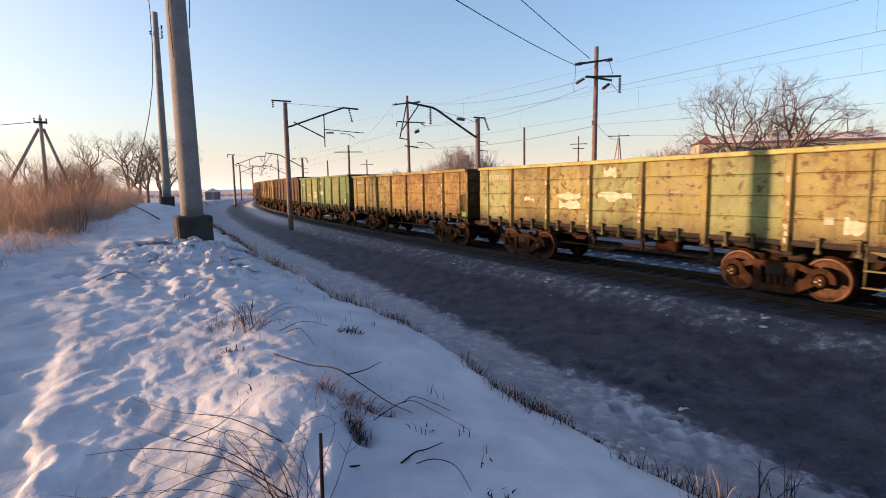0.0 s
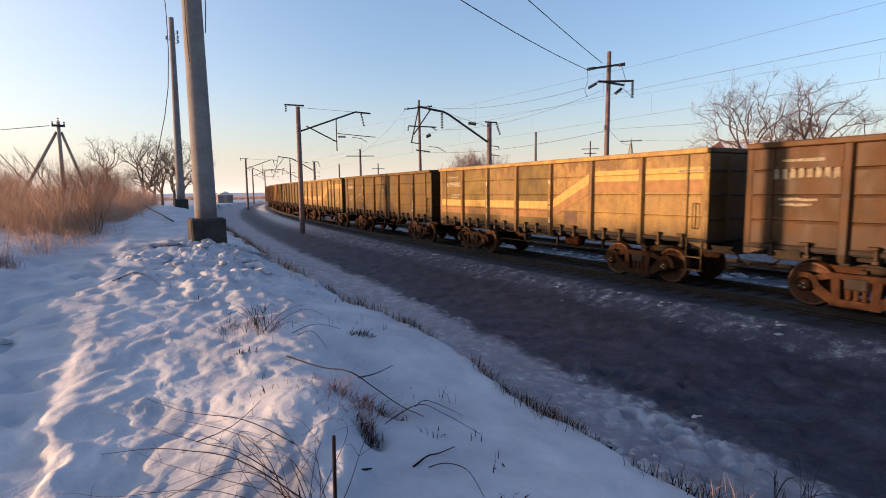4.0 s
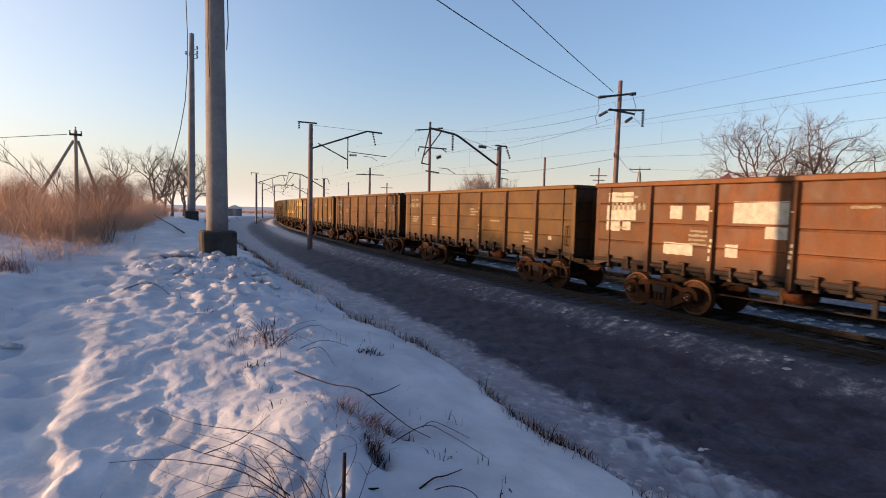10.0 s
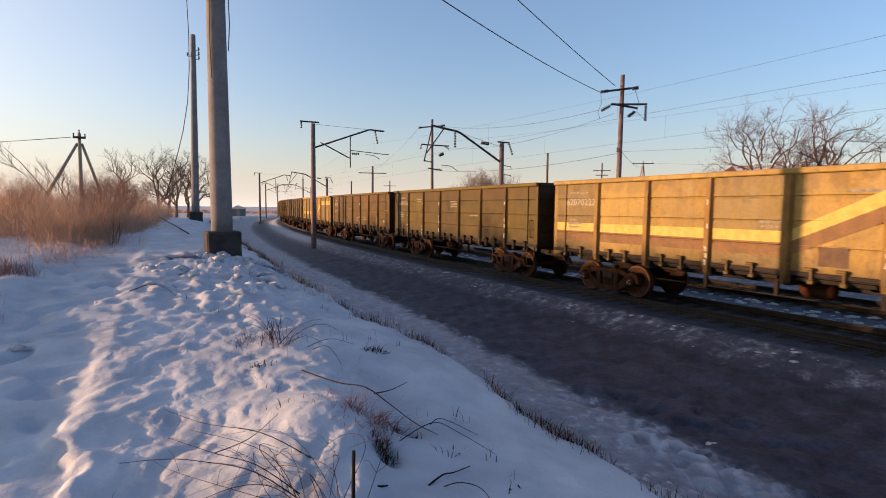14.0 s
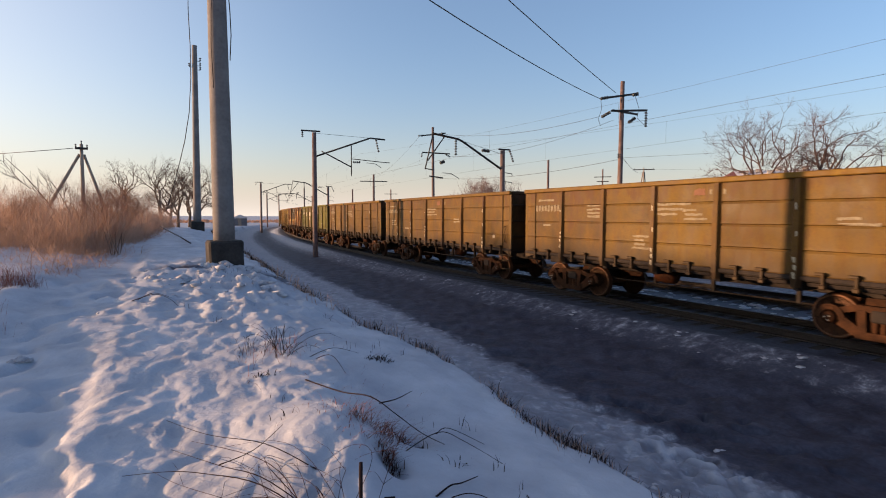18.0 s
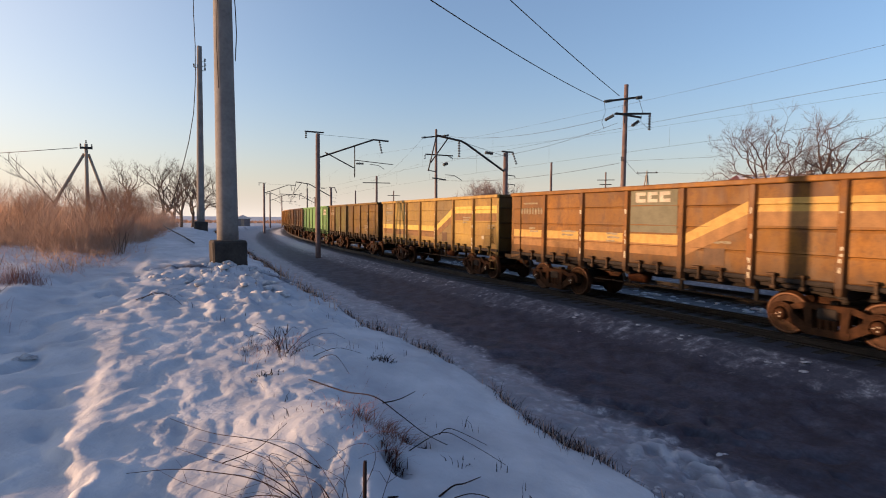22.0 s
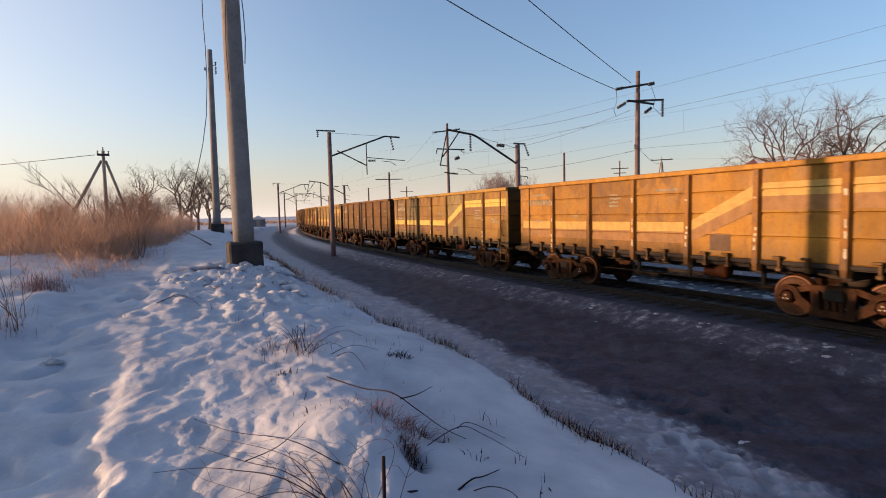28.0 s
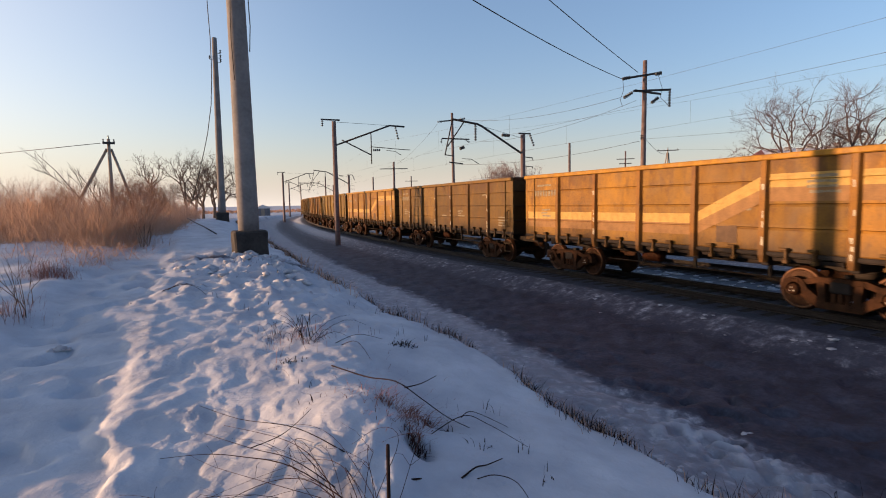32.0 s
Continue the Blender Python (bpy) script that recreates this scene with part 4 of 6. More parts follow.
# colour, wear, banded, words
FLEET = [
    ((0.39, 0.38, 0.14), 0.30, 0, "chipped yellow-green gondola wagon rolling on rusty bogies"),
    ((0.39, 0.38, 0.14), 0.34, 0, "chipped yellow-green gondola wagon rolling on rusty bogies"),
    ((0.35, 0.32, 0.10), 0.55, 0, "rusted yellow-green gondola wagon with brown stained panels"),
    ((0.17, 0.30, 0.12), 0.24, 0, "scraped green gondola wagon rolling on rusty bogies"),
    (DKBROWN, 0.5, 0, "dark brown weathered gondola wagon"),
    ((0.50, 0.39, 0.22), 0.42, 1, "tan gondola wagon with yellow and brown diagonal band"),
    ((0.19, 0.14, 0.05), 0.45, 0, "olive-gold gondola wagon with rusty stains"),
    (TAN, 0.4, 1, "tan gondola wagon with yellow and brown diagonal band"),
    (OLIVE, 0.45, 0, "olive-brown gondola wagon with worn paint"),
    ((0.39, 0.225, 0.06), 0.45, 0, "orange-brown gondola wagon with worn paint"),
    (REDBROWN, 0.45, 0, "red-brown gondola wagon with pale paint patches"),
    ((0.19, 0.12, 0.04), 0.5, 0, "olive-brown gondola wagon with worn paint"),
    ((0.17, 0.10, 0.04), 0.5, 0, "dull brown gondola wagon with worn paint"),
    ((0.22, 0.145, 0.04), 0.42, 0, "dull olive gondola wagon with worn paint"),
    (TAN, 0.3, 1, "tan gondola wagon with yellow and brown diagonal band"),
    ((0.15, 0.13, 0.04), 0.45, 0, "olive-green gondola wagon with worn paint"),
    ((0.18, 0.13, 0.045), 0.4, 0, "olive gondola wagon with white lettering"),
    (TAN, 0.3, 1, "tan gondola wagon with yellow and brown diagonal band"),
    ((0.215, 0.155, 0.055), 0.45, 0, "dull brown gondola wagon with worn paint"),
    ((0.20, 0.14, 0.05), 0.45, 0, "olive-brown gondola wagon with worn paint"),
    ((0.215, 0.155, 0.055), 0.45, 0, "dull brown gondola wagon with worn paint"),
    ((0.17, 0.19, 0.06), 0.36, 0, "olive-green gondola wagon with pale paint patches"),
    (ORANGE, 0.45, 1, "orange-brown gondola wagon with yellow diagonal band"),
    (TAN, 0.25, 1, "tan gondola wagon with yellow and brown diagonal band"),
    ((0.23, 0.165, 0.065), 0.45, 0, "olive-brown gondola wagon with worn paint"),
    (LIGHTGREEN, 0.04, 0, "clean bright green gondola wagon with a white sign"),
    ((0.17, 0.10, 0.05), 0.5, 0, "dark brown weathered gondola wagon"),
    (GOLD, 0.34, 1, "golden-brown gondola wagon with yellow diagonal band"),
    (GOLD, 0.34, 1, "golden-brown gondola wagon with yellow diagonal band"),
    ((0.48, 0.34, 0.155), 0.34, 1, "tan gondola wagon with yellow and brown diagonal band"),
    ((0.20, 0.125, 0.055), 0.45, 0, "dark olive gondola wagon with white lettering"),
    (TAN, 0.45, 1, "tan gondola wagon with yellow and brown diagonal band"),
    (GOLD, 0.34, 1, "golden-brown gondola wagon with yellow diagonal band"),
    ((0.27, 0.19, 0.10), 0.42, 0, "olive-brown gondola wagon with worn paint"),
    ((0.50, 0.33, 0.14), 0.38, 1, "orange-brown gondola wagon with yellow diagonal band"),
    ((0.33, 0.25, 0.11), 0.42, 0, "olive-gold gondola wagon with rusty stains"),
    ((0.42, 0.26, 0.10), 0.42, 0, "orange-brown gondola wagon with worn paint"),
    ((0.30, 0.22, 0.08), 0.45, 0, "olive-gold gondola wagon with rusty stains"),
    (TAN, 0.4, 1, "tan gondola wagon with yellow and brown diagonal band"),
    ((0.30, 0.18, 0.075), 0.45, 0, "dull brown gondola wagon with worn paint"),
    ((0.26, 0.145, 0.05), 0.5, 0, "rust-brown gondola wagon with worn paint"),
]
rnd = random.Random(7)
WAGONS = [build_wagon(i, *row, rnd) for i, row in enumerate(FLEET)]
for w in WAGONS[:4]:
    for o in w.children_recursive:
        if o.data and len(o.material_slots) == 1 and o.material_slots[0].material == PAINT:
            o.material_slots[0].link = "OBJECT"
            o.material_slots[0].material = CHIPPED
FIRST = -1                      # the wagon ahead of the first one


def wagon_pose(s):
    ax, ay = on_track(s - 4.325)
    bx, by = on_track(s + 4.325)
    return pose((ax + bx) / 2, (ay + by) / 2, 0, 0, 0, math.degrees(math.atan2(-(bx - ax), by - ay)))


# ---- paint marks on the near sides of the wagons ----
FACE = Matrix(((0, 0, -1, 0), (-1, 0, 0, 0), (0, 1, 0, 0), (0, 0, 0, 1)))     # writing that is read from the bank
FAINT = grainy("washed_out_lettering", (0.10, 0.08, 0.05), (0.27, 0.235, 0.165), 14.0, 0.7, 0.0, 0.0)
LETTER = grainy("stencilled_white_number", (0.20, 0.18, 0.13), (0.42, 0.385, 0.31), 9.0, 0.7, 0.0, 0.0)
PLATE = grainy("dark_stencil_field", (0.06, 0.035, 0.02), (0.12, 0.07, 0.04), 5.0, 0.7, 0.0, 0.1)
REDMARK = grainy("faded_red_paint", (0.10, 0.045, 0.025), (0.20, 0.09, 0.055), 6.0, 0.7, 0.0, 0.1)
FRESH = grainy("fresh_green_paint", (0.10, 0.28, 0.03), (0.17, 0.40, 0.05), 5.0, 0.5, 0.0, 0.1)
SKIN = 1.4762            # just proud of the sheet


def letters(text, size):
    cu = bpy.data.curves.new("lettering", "FONT")
    cu.body, cu.size, cu.extrude = text, size, 0.0015
    cu.space_character, cu.offset = 1.08, size * 0.014
    ob = new("lettering", cu)
    me = bpy.data.meshes.new_from_object(ob.evaluated_get(bpy.context.evaluated_depsgraph_get()))
    bpy.data.objects.remove(ob)
    bpy.data.curves.remove(cu)
    me.materials.clear()
    me.materials.append(LETTER)
    return me


def mark(w, name, y, z, wide, high, material=None, ragged=0.0, seed=0, label=""):
    """A painted field, from its upper left corner as it is read."""
    bm = bmesh.new()
    rr = random.Random(seed)
    n = 6
    low = [(y - wide * i / n, z - high + rr.uniform(-ragged, ragged)) for i in range(n + 1)]
    top = [(y - wide * i / n, z + rr.uniform(-ragged, ragged)) for i in range(n + 1)]
    prism(bm, low + top[::-1], -SKIN - 0.002, -SKIN, "x")
    bmesh.ops.recalc_face_normals(bm, faces=bm.faces)
    return part(name, bm, material or PALE, w, label)


DIGITS = {}


def number(w, text, y=5.95, z=2.70, size=0.30):
    for j, c in enumerate(text):
        if (c, size) not in DIGITS:
            DIGITS[c, size] = letters(c, size)
        ob = new("digit", DIGITS[c, size])
        ob.parent = w
        ob.matrix_basis = Matrix.Translation((-SKIN, y - j * size * 0.53, z)) @ FACE


def small_print(w, y, z, rows, seed):
    """Rows of small writing too worn to read."""
    rr = random.Random(seed)
    for i in range(rows):
        ln = rr.uniform(0.3, 0.75)
        mark(w, "small_print", y - rr.uniform(0, 0.1), z - i * 0.11, ln, 0.055, FAINT, 0.012, seed + i)


NUMBERS = {0: "52793536", 1: "58481721", 2: "60607017", 4: "61998027", 5: "61824934", 6: "62137302", 12: "62084140", 13: "62070222", 15: "62212542",
           20: "62220025", 23: "59824702", 24: "62205521", 28: "61897835", 29: "62051875"}
for i, w in enumerate(WAGONS):
    k = i + FIRST
    if k in NUMBERS:
        number(w, NUMBERS[k])
    else:
        for j in range(8):
            mark(w, "worn_number", 5.95 - j * 0.16, 2.92, 0.10, 0.20, FAINT, 0.03, k * 10 + j)
    mark(w, "small_print", 5.8, 3.12, 0.8, 0.06, FAINT, 0.012, 90 + k)
    rv = random.Random(900 + k)
    small_print(w, 5.9 - rv.uniform(0, 0.4), rv.uniform(2.15, 2.4), rv.randint(1, 3), 100 + k)
    for y in (3.9, 2.1, 0.3, -1.5, -3.4, -5.2):
        if rv.random() < 0.5:
            small_print(w, y - rv.uniform(0, 0.6), rv.uniform(1.9, 3.1), rv.randint(1, 4), rv.randint(0, 9999))
    if i == 2:
        for y in (-6.12, 6.5):
            mark(w, "green_corner", y, 1.50, 0.34, 0.20, FRESH, 0.01, 3, "fresh bright green paint")
    if k in (0, 2):
        for j, (y, z, a, b) in enumerate(((2.3, 2.25, 1.0, 0.16), (2.2, 2.02, 0.9, 0.22), (0.6, 2.3, 1.2, 0.2), (0.4, 2.95, 0.45, 0.2), (-5.6, 1.8, 0.35, 0.25), (3.9, 2.1, 0.5, 0.12))):
            mark(w, "bare_patch", y, z, a, b, PALE, 0.075, k + j)
    if k == 9:
        for j, (y, z, a, b) in enumerate(((6.05, 3.22, 0.9, 0.28), (6.1, 2.85, 1.05, 0.42), (6.1, 2.42, 0.5, 0.3), (5.5, 2.4, 0.28, 0.24), (3.95, 2.85, 0.35, 0.34), (3.2, 2.85, 0.42, 0.36), (4.1, 1.9, 0.85, 0.3), (2.25, 2.95, 1.4, 0.5), (1.5, 2.4, 0.55, 0.28), (2.4, 1.95, 0.3, 0.3), (-2.75, 1.75, 1.4, 0.2))):
            mark(w, "repaint_patch", y, z, a, b, WHITE, 0.012, k + j)
    if k == 20:
        for j, (y, z, a, b) in enumerate(((3.9, 2.9, 0.4, 0.38), (3.05, 2.9, 0.4, 0.38), (2.3, 2.9, 0.7, 0.38), (2.15, 2.4, 0.3, 0.3), (0.5, 3.2, 0.9, 0.3), (-1.3, 3.1, 0.9, 0.32))):
            mark(w, "repaint_patch", y, z, a, b, PALE, 0.012, k + j)
    if k in (24, 20, 9, 22, 23) or FLEET[i][2]:
        y, z = (2.9, 2.0) if k == 24 else (-1.55, 1.88)
        mark(w, "stencil_field", y, z, 0.55, 0.42, PLATE, 0.004, k)
    if k in (12, 17, 18, 19):
        mark(w, "red_mark", -0.28, 3.24, 0.30, 0.17, REDMARK, 0.03, k)
        for j in range(4):
            mark(w, "mark_bar", -0.70 - j * 0.12, 3.21, 0.07, 0.13, FAINT, 0.015, k + j)
        for j in range(3):
            mark(w, "small_print", 1.0, 2.9 - j * 0.13, 1.2 - 0.2 * j, 0.06, FAINT, 0.012, 40 + k + j)
    if k % 3 == 0 or k in (22, 10):
        mark(w, "inspection_mark", -5.25 - 0.3 * (k % 2), 1.82, 0.17, 0.14, LETTER, 0.004, k)
    if k in (16, 21):
        # the owner's mark: three heavy shapes
        for j in range(3):
            bm = bmesh.new()
            y = 0.62 - j * 0.40
            prism(bm, [(y, 3.02), (y - 0.34, 3.02), (y - 0.34, 3.11), (y - 0.12, 3.11), (y - 0.12, 3.21), (y - 0.34, 3.21), (y - 0.34, 3.30), (y, 3.30)], -SKIN - 0.002, -SKIN, "x")
            bmesh.ops.recalc_face_normals(bm, faces=bm.faces)
            part("owner_mark", bm, WHITE, w)
        mark(w, "grey_field", 0.80, 3.35, 1.55, 1.15, grainy("grey_field_paint", (0.09, 0.09, 0.062), (0.14, 0.135, 0.095), 3.0, 0.7, 0.0, 0.1), 0.0, k).location.x = 0.0015
    if k == 24:
        board = mark(w, "sign_board", -4.69, 3.18, 1.25, 0.44, WHITE, 0.0, k, "white sign board")
        bm = bmesh.new()
        ring = 18
        for a in range(ring - 3):
            a0, a1 = 2 * math.pi * (a + 2) / ring, 2 * math.pi * (a + 3) / ring
            q = [(-4.91 - r * math.cos(a), 2.96 + r * math.sin(a)) for r, a in ((0.17, a0), (0.17, a1), (0.13, a1), (0.13, a0))]
            prism(bm, q, -SKIN - 0.006, -SKIN - 0.004, "x")
        bmesh.ops.recalc_face_normals(bm, faces=bm.faces)
        part("ring_emblem", bm, PLATE, board)
        for j in range(6):
            bm = bmesh.new()
            y = -5.15 - j * 0.125
            prism(bm, [(y, 2.87), (y - 0.085, 2.87), (y - 0.085, 3.03), (y, 3.03)], -SKIN - 0.006, -SKIN - 0.004, "x")
            part("sign_bar", bm, PLATE, board)


# ---- poles, masts and wires ----
def sagging(a, b, sag, n=14):
    a, b = Vector(a), Vector(b)
    return [a.lerp(b, i / n) - Vector((0, 0, sag * 4 * (i / n) * (1 - i / n))) for i in range(n + 1)]


def wire(a, b, sag, label, r=0.016, n=14, name="overhead_wire", group="overhead wires"):
    bm = bmesh.new()
    tube(bm, sagging(a, b, sag, n), r, None, 5)
    return tagged(part(name, bm, WIRE), label, "wire", group)


def insulator(bm, a, b, sheds=5, r=0.085, mat=0):
    """A string of sheds between two points."""
    a, b = Vector(a), Vector(b)
    d = (b - a)
    tube(bm, [a, b], 0.02, None, 5, mat=mat)
    u = d.normalized()
    for i in range(sheds):
        c = a + d * ((i + 0.5) / sheds)
        w = d.length / sheds * 0.28
        tube(bm, [c - u * w, c, c + u * w], r * 0.55, r, 8, mat=mat)


def lean(m, dx, dy):
    """Lean of an upright thing, in degrees."""
    return m @ pose(0, 0, 0, -dy, dx, 0)


def concrete_mast(x, y, height, r0, r1, dx, dy, label, block=(0.65, 0.5)):
    z = ground_z(x, y) - 0.1
    m = thing("concrete_mast", lean(pose(x, y, z), dx, dy), label, "mast", "tall masts along the bank")
    bm = bmesh.new()
    turned(bm, [(r0 + (r1 - r0) * i / 12, 0.1 + (height - 0.1) * i / 12) for i in range(13)], "z", (0, 0, 0), 28)
    part("shaft", bm, CONCRETE, m, smooth=False)
    bm = bmesh.new()
    w, h = block
    box(bm, -w / 2, w / 2, -w / 2, w / 2, -0.25, h, 0.035)
    bmesh.ops.subdivide_edges(bm, edges=bm.edges[:], cuts=3, use_grid_fill=True)
    for v in bm.verts:
        v.co += Vector((n2(v.co.x, v.co.z, 4, 1), n2(v.co.y, v.co.z, 4, 2), n2(v.co.x, v.co.y, 4, 3))) * 0.02
    part("foundation_block", bm, BLOCK, m, "dark tarred concrete foundation block")
    return m


BIG_X, BIG_Y = 1.62, 11.89
big = concrete_mast(BIG_X, BIG_Y, 14.0, 0.215, 0.12, -0.5, 0.0, "tall weathered concrete mast on a dark block in the snow", (0.66, 0.56))
bm = bmesh.new()
tube(bm, [(0.165, -0.08, 10.0), (0.185, -0.09, 7.5), (0.20, -0.10, 5.6), (0.225, -0.12, 5.2), (0.235, -0.12, 4.7), (0.205, -0.09, 4.2)], 0.010, None, 5)
tube(bm, [(-0.105, -0.175, 5.6), (-0.135, -0.16, 5.0), (-0.15, -0.15, 4.4), (-0.13, -0.17, 3.6)], 0.007, None, 5)
part("hanging_cable", bm, IRON, big, "loose dark cable")
pole_far = concrete_mast(3.04, 32.26, 10.0, 0.21, 0.125, 0.4, 0.0, "weathered concrete mast with insulators near its top", (0.66, 0.56))
for i, (u, h) in enumerate(((0.17, 9.25), (0.17, 9.0), (0.17, 8.78), (-0.17, 8.9))):
    bm = bmesh.new()
    tube(bm, [(0, 0, h - 0.05), (u * 1.6, 0, h - 0.05), (u * 1.6, 0, h)], 0.015, None, 5, mat=1)
    insulator(bm, (u * 1.6, 0, h - 0.04), (u * 1.6, 0, h + 0.14), 2, 0.06)
    part("insulator", bm, [GLAZE, IRON], pole_far)
bm = bmesh.new()
tube(bm, [(2.66, 29.88, 14.47), (2.64, 29.88, 12.59), (2.69, 29.88, 10.98), (2.68, 29.88, 9.34), (2.57, 29.89, 7.67), (2.34, 29.91, 6.26), (2.11, 29.92, 5.28), (1.86, 29.94, 4.29), (1.51, 29.96, 3.02)], 0.02, None, 5)
tagged(part("cable", bm, IRON), "slack dark cable hanging down beside a mast", "cable")
bm = bmesh.new()
tube(bm, [(0.94, 24.5, 2.1), (1.1, 21.5, 1.98), (1.22, 18.6, 1.9), (1.36, 16.4, 1.78)], 0.02, None, 5)
tagged(part("cable", bm, IRON), "dark cable lying across the snow path", "cable")


def contact_mast(x, y, turn, label, top=9.2, group="contact line masts"):
    """Mast with a raised bracket arm over the track; the arm runs along local +x."""
    z = ground_z(x, y)
    m = thing("contact_mast", pose(x, y, z, 0, 0, turn), label, "mast", group)
    bm = bmesh.new()
    turned(bm, [(0.20, -0.3), (0.20, 0.2), (0.155, top)], "z", (0, 0, 0), 16)
    part("shaft", bm, MAST, m)
    bm = bmesh.new()
    a = top - 1.75
    tube(bm, [(0.1, 0, a), (4.3, 0, top - 0.15), (5.5, 0, top - 0.2)], 0.065, None, 6)
    part("bracket_arm", bm, IRON, m)
    bm = bmesh.new()
    tube(bm, [(0.55, 0, a + 0.40), (2.75, 0, a - 0.65)], 0.045, None, 6)
    part("brace", bm, IRON, m)
    bm = bmesh.new()
    tube(bm, [(2.8, 0, a + 1.05), (2.8, 0, a - 1.35)], 0.04, None, 6)
    part("drop_post", bm, IRON, m)
    bm = bmesh.new()
    box(bm, -0.95, 0.45, -0.05, 0.05, top + 0.05, top + 0.15, 0.01)
    part("crossbar", bm, IRON, m)
    for p, q, k, r in (((-0.85, 0, top + 0.05), (-0.85, 0, top - 0.4), 3, 0.09), ((4.75, 0, top - 0.2), (4.98, 0, top - 1.2), 5, 0.10), ((2.9, 0, a - 0.30), (3.5, 0, a - 0.28), 4, 0.10)):
        bm = bmesh.new()
        insulator(bm, p, q, k, r)
        part("insulator", bm, GLAZE, m)
    bm = bmesh.new()
    tube(bm, [(2.8, 0, a - 0.05), (5.6, 0, a - 0.22), (5.9, 0, a - 0.22)], 0.03, None, 5)
    part("registration_tube", bm, IRON, m)
    bm = bmesh.new()
    tube(bm, [(4.0, 0, a - 0.3), (4.7, 0, a - 0.36), (5.15, 0, a - 0.62)], 0.022, None, 5)
    part("steady_arm", bm, IRON, m)
    bm = bmesh.new()
    tube(bm, [(0.15, 0, top - 0.05), (5.5, 0, top - 0.18)], 0.014, None, 4)
    part("stay_wire", bm, WIRE, m)
    return m


def line_turn(s):
    return -math.degrees(s / TRACK_R)


contact_mast(11.75, 39.55, line_turn(39.5), "brown contact-line mast with bracket arm beside the track")
ex, ey = bearing(11.28, 105)
contact_mast(ex, ey, line_turn(105), "brown contact-line mast with bracket arm beside the track")
ex, ey = bearing(11.85, 152)
contact_mast(ex, ey, line_turn(150), "brown contact-line mast with bracket arm beside the track")


def console_mast(x, y, turn, label):
    """Short mast beyond the second track whose bent console reaches back over it along local -x."""
    z = ground_z(x, y)
    up = -z
    m = thing("console_mast", pose(x, y, z, 0, 0, turn), label, "mast", "contact line masts")
    bm = bmesh.new()
    turned(bm, [(0.20, -0.3), (0.20, 0.2), (0.17, 7.35 + up)], "z", (0, 0, 0), 16)
    part("shaft", bm, MAST, m)
    bm = bmesh.new()
    tube(bm, [(-0.12, 0, 6.0 + up), (-3.35, 0, 7.82 + up), (-3.7, 0, 7.95 + up), (-5.7, 0, 8.22 + up)], 0.075, None, 6)
    part("bracket_arm", bm, IRON, m)
    bm = bmesh.new()
    tube(bm, [(-5.6, 0, 8.2 + up), (-6.2, 0, 5.75 + up)], 0.045, None, 5)
    part("hanger", bm, IRON, m)
    bm = bmesh.new()
    tube(bm, [(-4.7, 0, 8.1 + up), (-6.0, 0, 6.35 + up)], 0.045, None, 5)
    part("hanger", bm, IRON, m)
    bm = bmesh.new()
    tube(bm, [(-6.2, 0, 5.8 + up), (-5.6, 0, 5.72 + up)], 0.035, None, 5)
    part("foot_bar", bm, IRON, m)
    bm = bmesh.new()
    box(bm, -0.35, 0.65, -0.05, 0.05, 7.38 + up, 7.48 + up, 0.01)
    part("crossbar", bm, IRON, m)
    for p, q, k, r in (((0.6, 0, 7.4 + up), (0.95, 0, 6.55 + up), 5, 0.10), ((-3.85, 0, 7.9 + up), (-3.85, 0, 6.8 + up), 6, 0.11), ((-1.6, 0.3, 7.32 + up), (-0.95, 0.3, 7.28 + up), 5, 0.13), ((-5.1, 0, 6.2 + up), (-4.75, 0, 6.35 + up), 4, 0.13)):
        bm = bmesh.new()
        insulator(bm, p, q, k, r)
        part("insulator", bm, GLAZE, m)
    for h in (5.75, 5.1):
        bm = bmesh.new()
        tube(bm, [(0.1, 0, h + up), (0.8, 0, h - 0.05 + up), (0.85, 0, h - 0.2 + up)], 0.03, None, 5)
        part("side_bracket", bm, IRON, m)
    bm = bmesh.new()
    tube(bm, [(-4.9, 0, 5.55 + up), (-4.2, 0, 5.52 + up), (-3.6, 0, 5.2 + up)], 0.022, None, 5)
    part("steady_arm", bm, IRON, m)
    bm = bmesh.new()
    tube(bm, [(-3.2, 0, 7.8 + up), (-0.1, 0, 7.1 + up)], 0.014, None, 4)
    part("stay_wire", bm, WIRE, m)
    return m


console_mast(*bearing(36.15, 40), line_turn(33), "brown mast with long bent console over the second track")
ex, ey = bearing(17.9, 92)
console_mast(ex, ey, line_turn(92), "brown mast with long bent console over the second track")
ex, ey = bearing(16.3, 140)
console_mast(ex, ey, line_turn(140), "brown mast with long bent console over the second track")


def line_pole(x, y, top, arms, label, r=0.14, turn=0, dx=0.0, mat=None):
    """Power pole with crossarms: rows of height, left end, right end."""
    z = ground_z(x, y, False)
    m = thing("power_pole", lean(pose(x, y, z, 0, 0, turn), dx, 0), label, "utility pole", "power line poles")
    bm = bmesh.new()
    turned(bm, [(r * 1.25, -0.3), (r * 1.2, 1.0), (r * 0.85, top - z)], "z", (0, 0, 0), 14)
    part("pole", bm, mat or MAST, m)
    for h, a, b, tilt in arms:
        bm = bmesh.new()
        g = h - z
        prism(bm, [(a, g - 0.06 - tilt), (b, g - 0.06 + tilt), (b, g + 0.06 + tilt), (a, g + 0.06 - tilt)], -0.20, -0.12, "y")
        part("crossarm", bm, IRON, m)
    return m


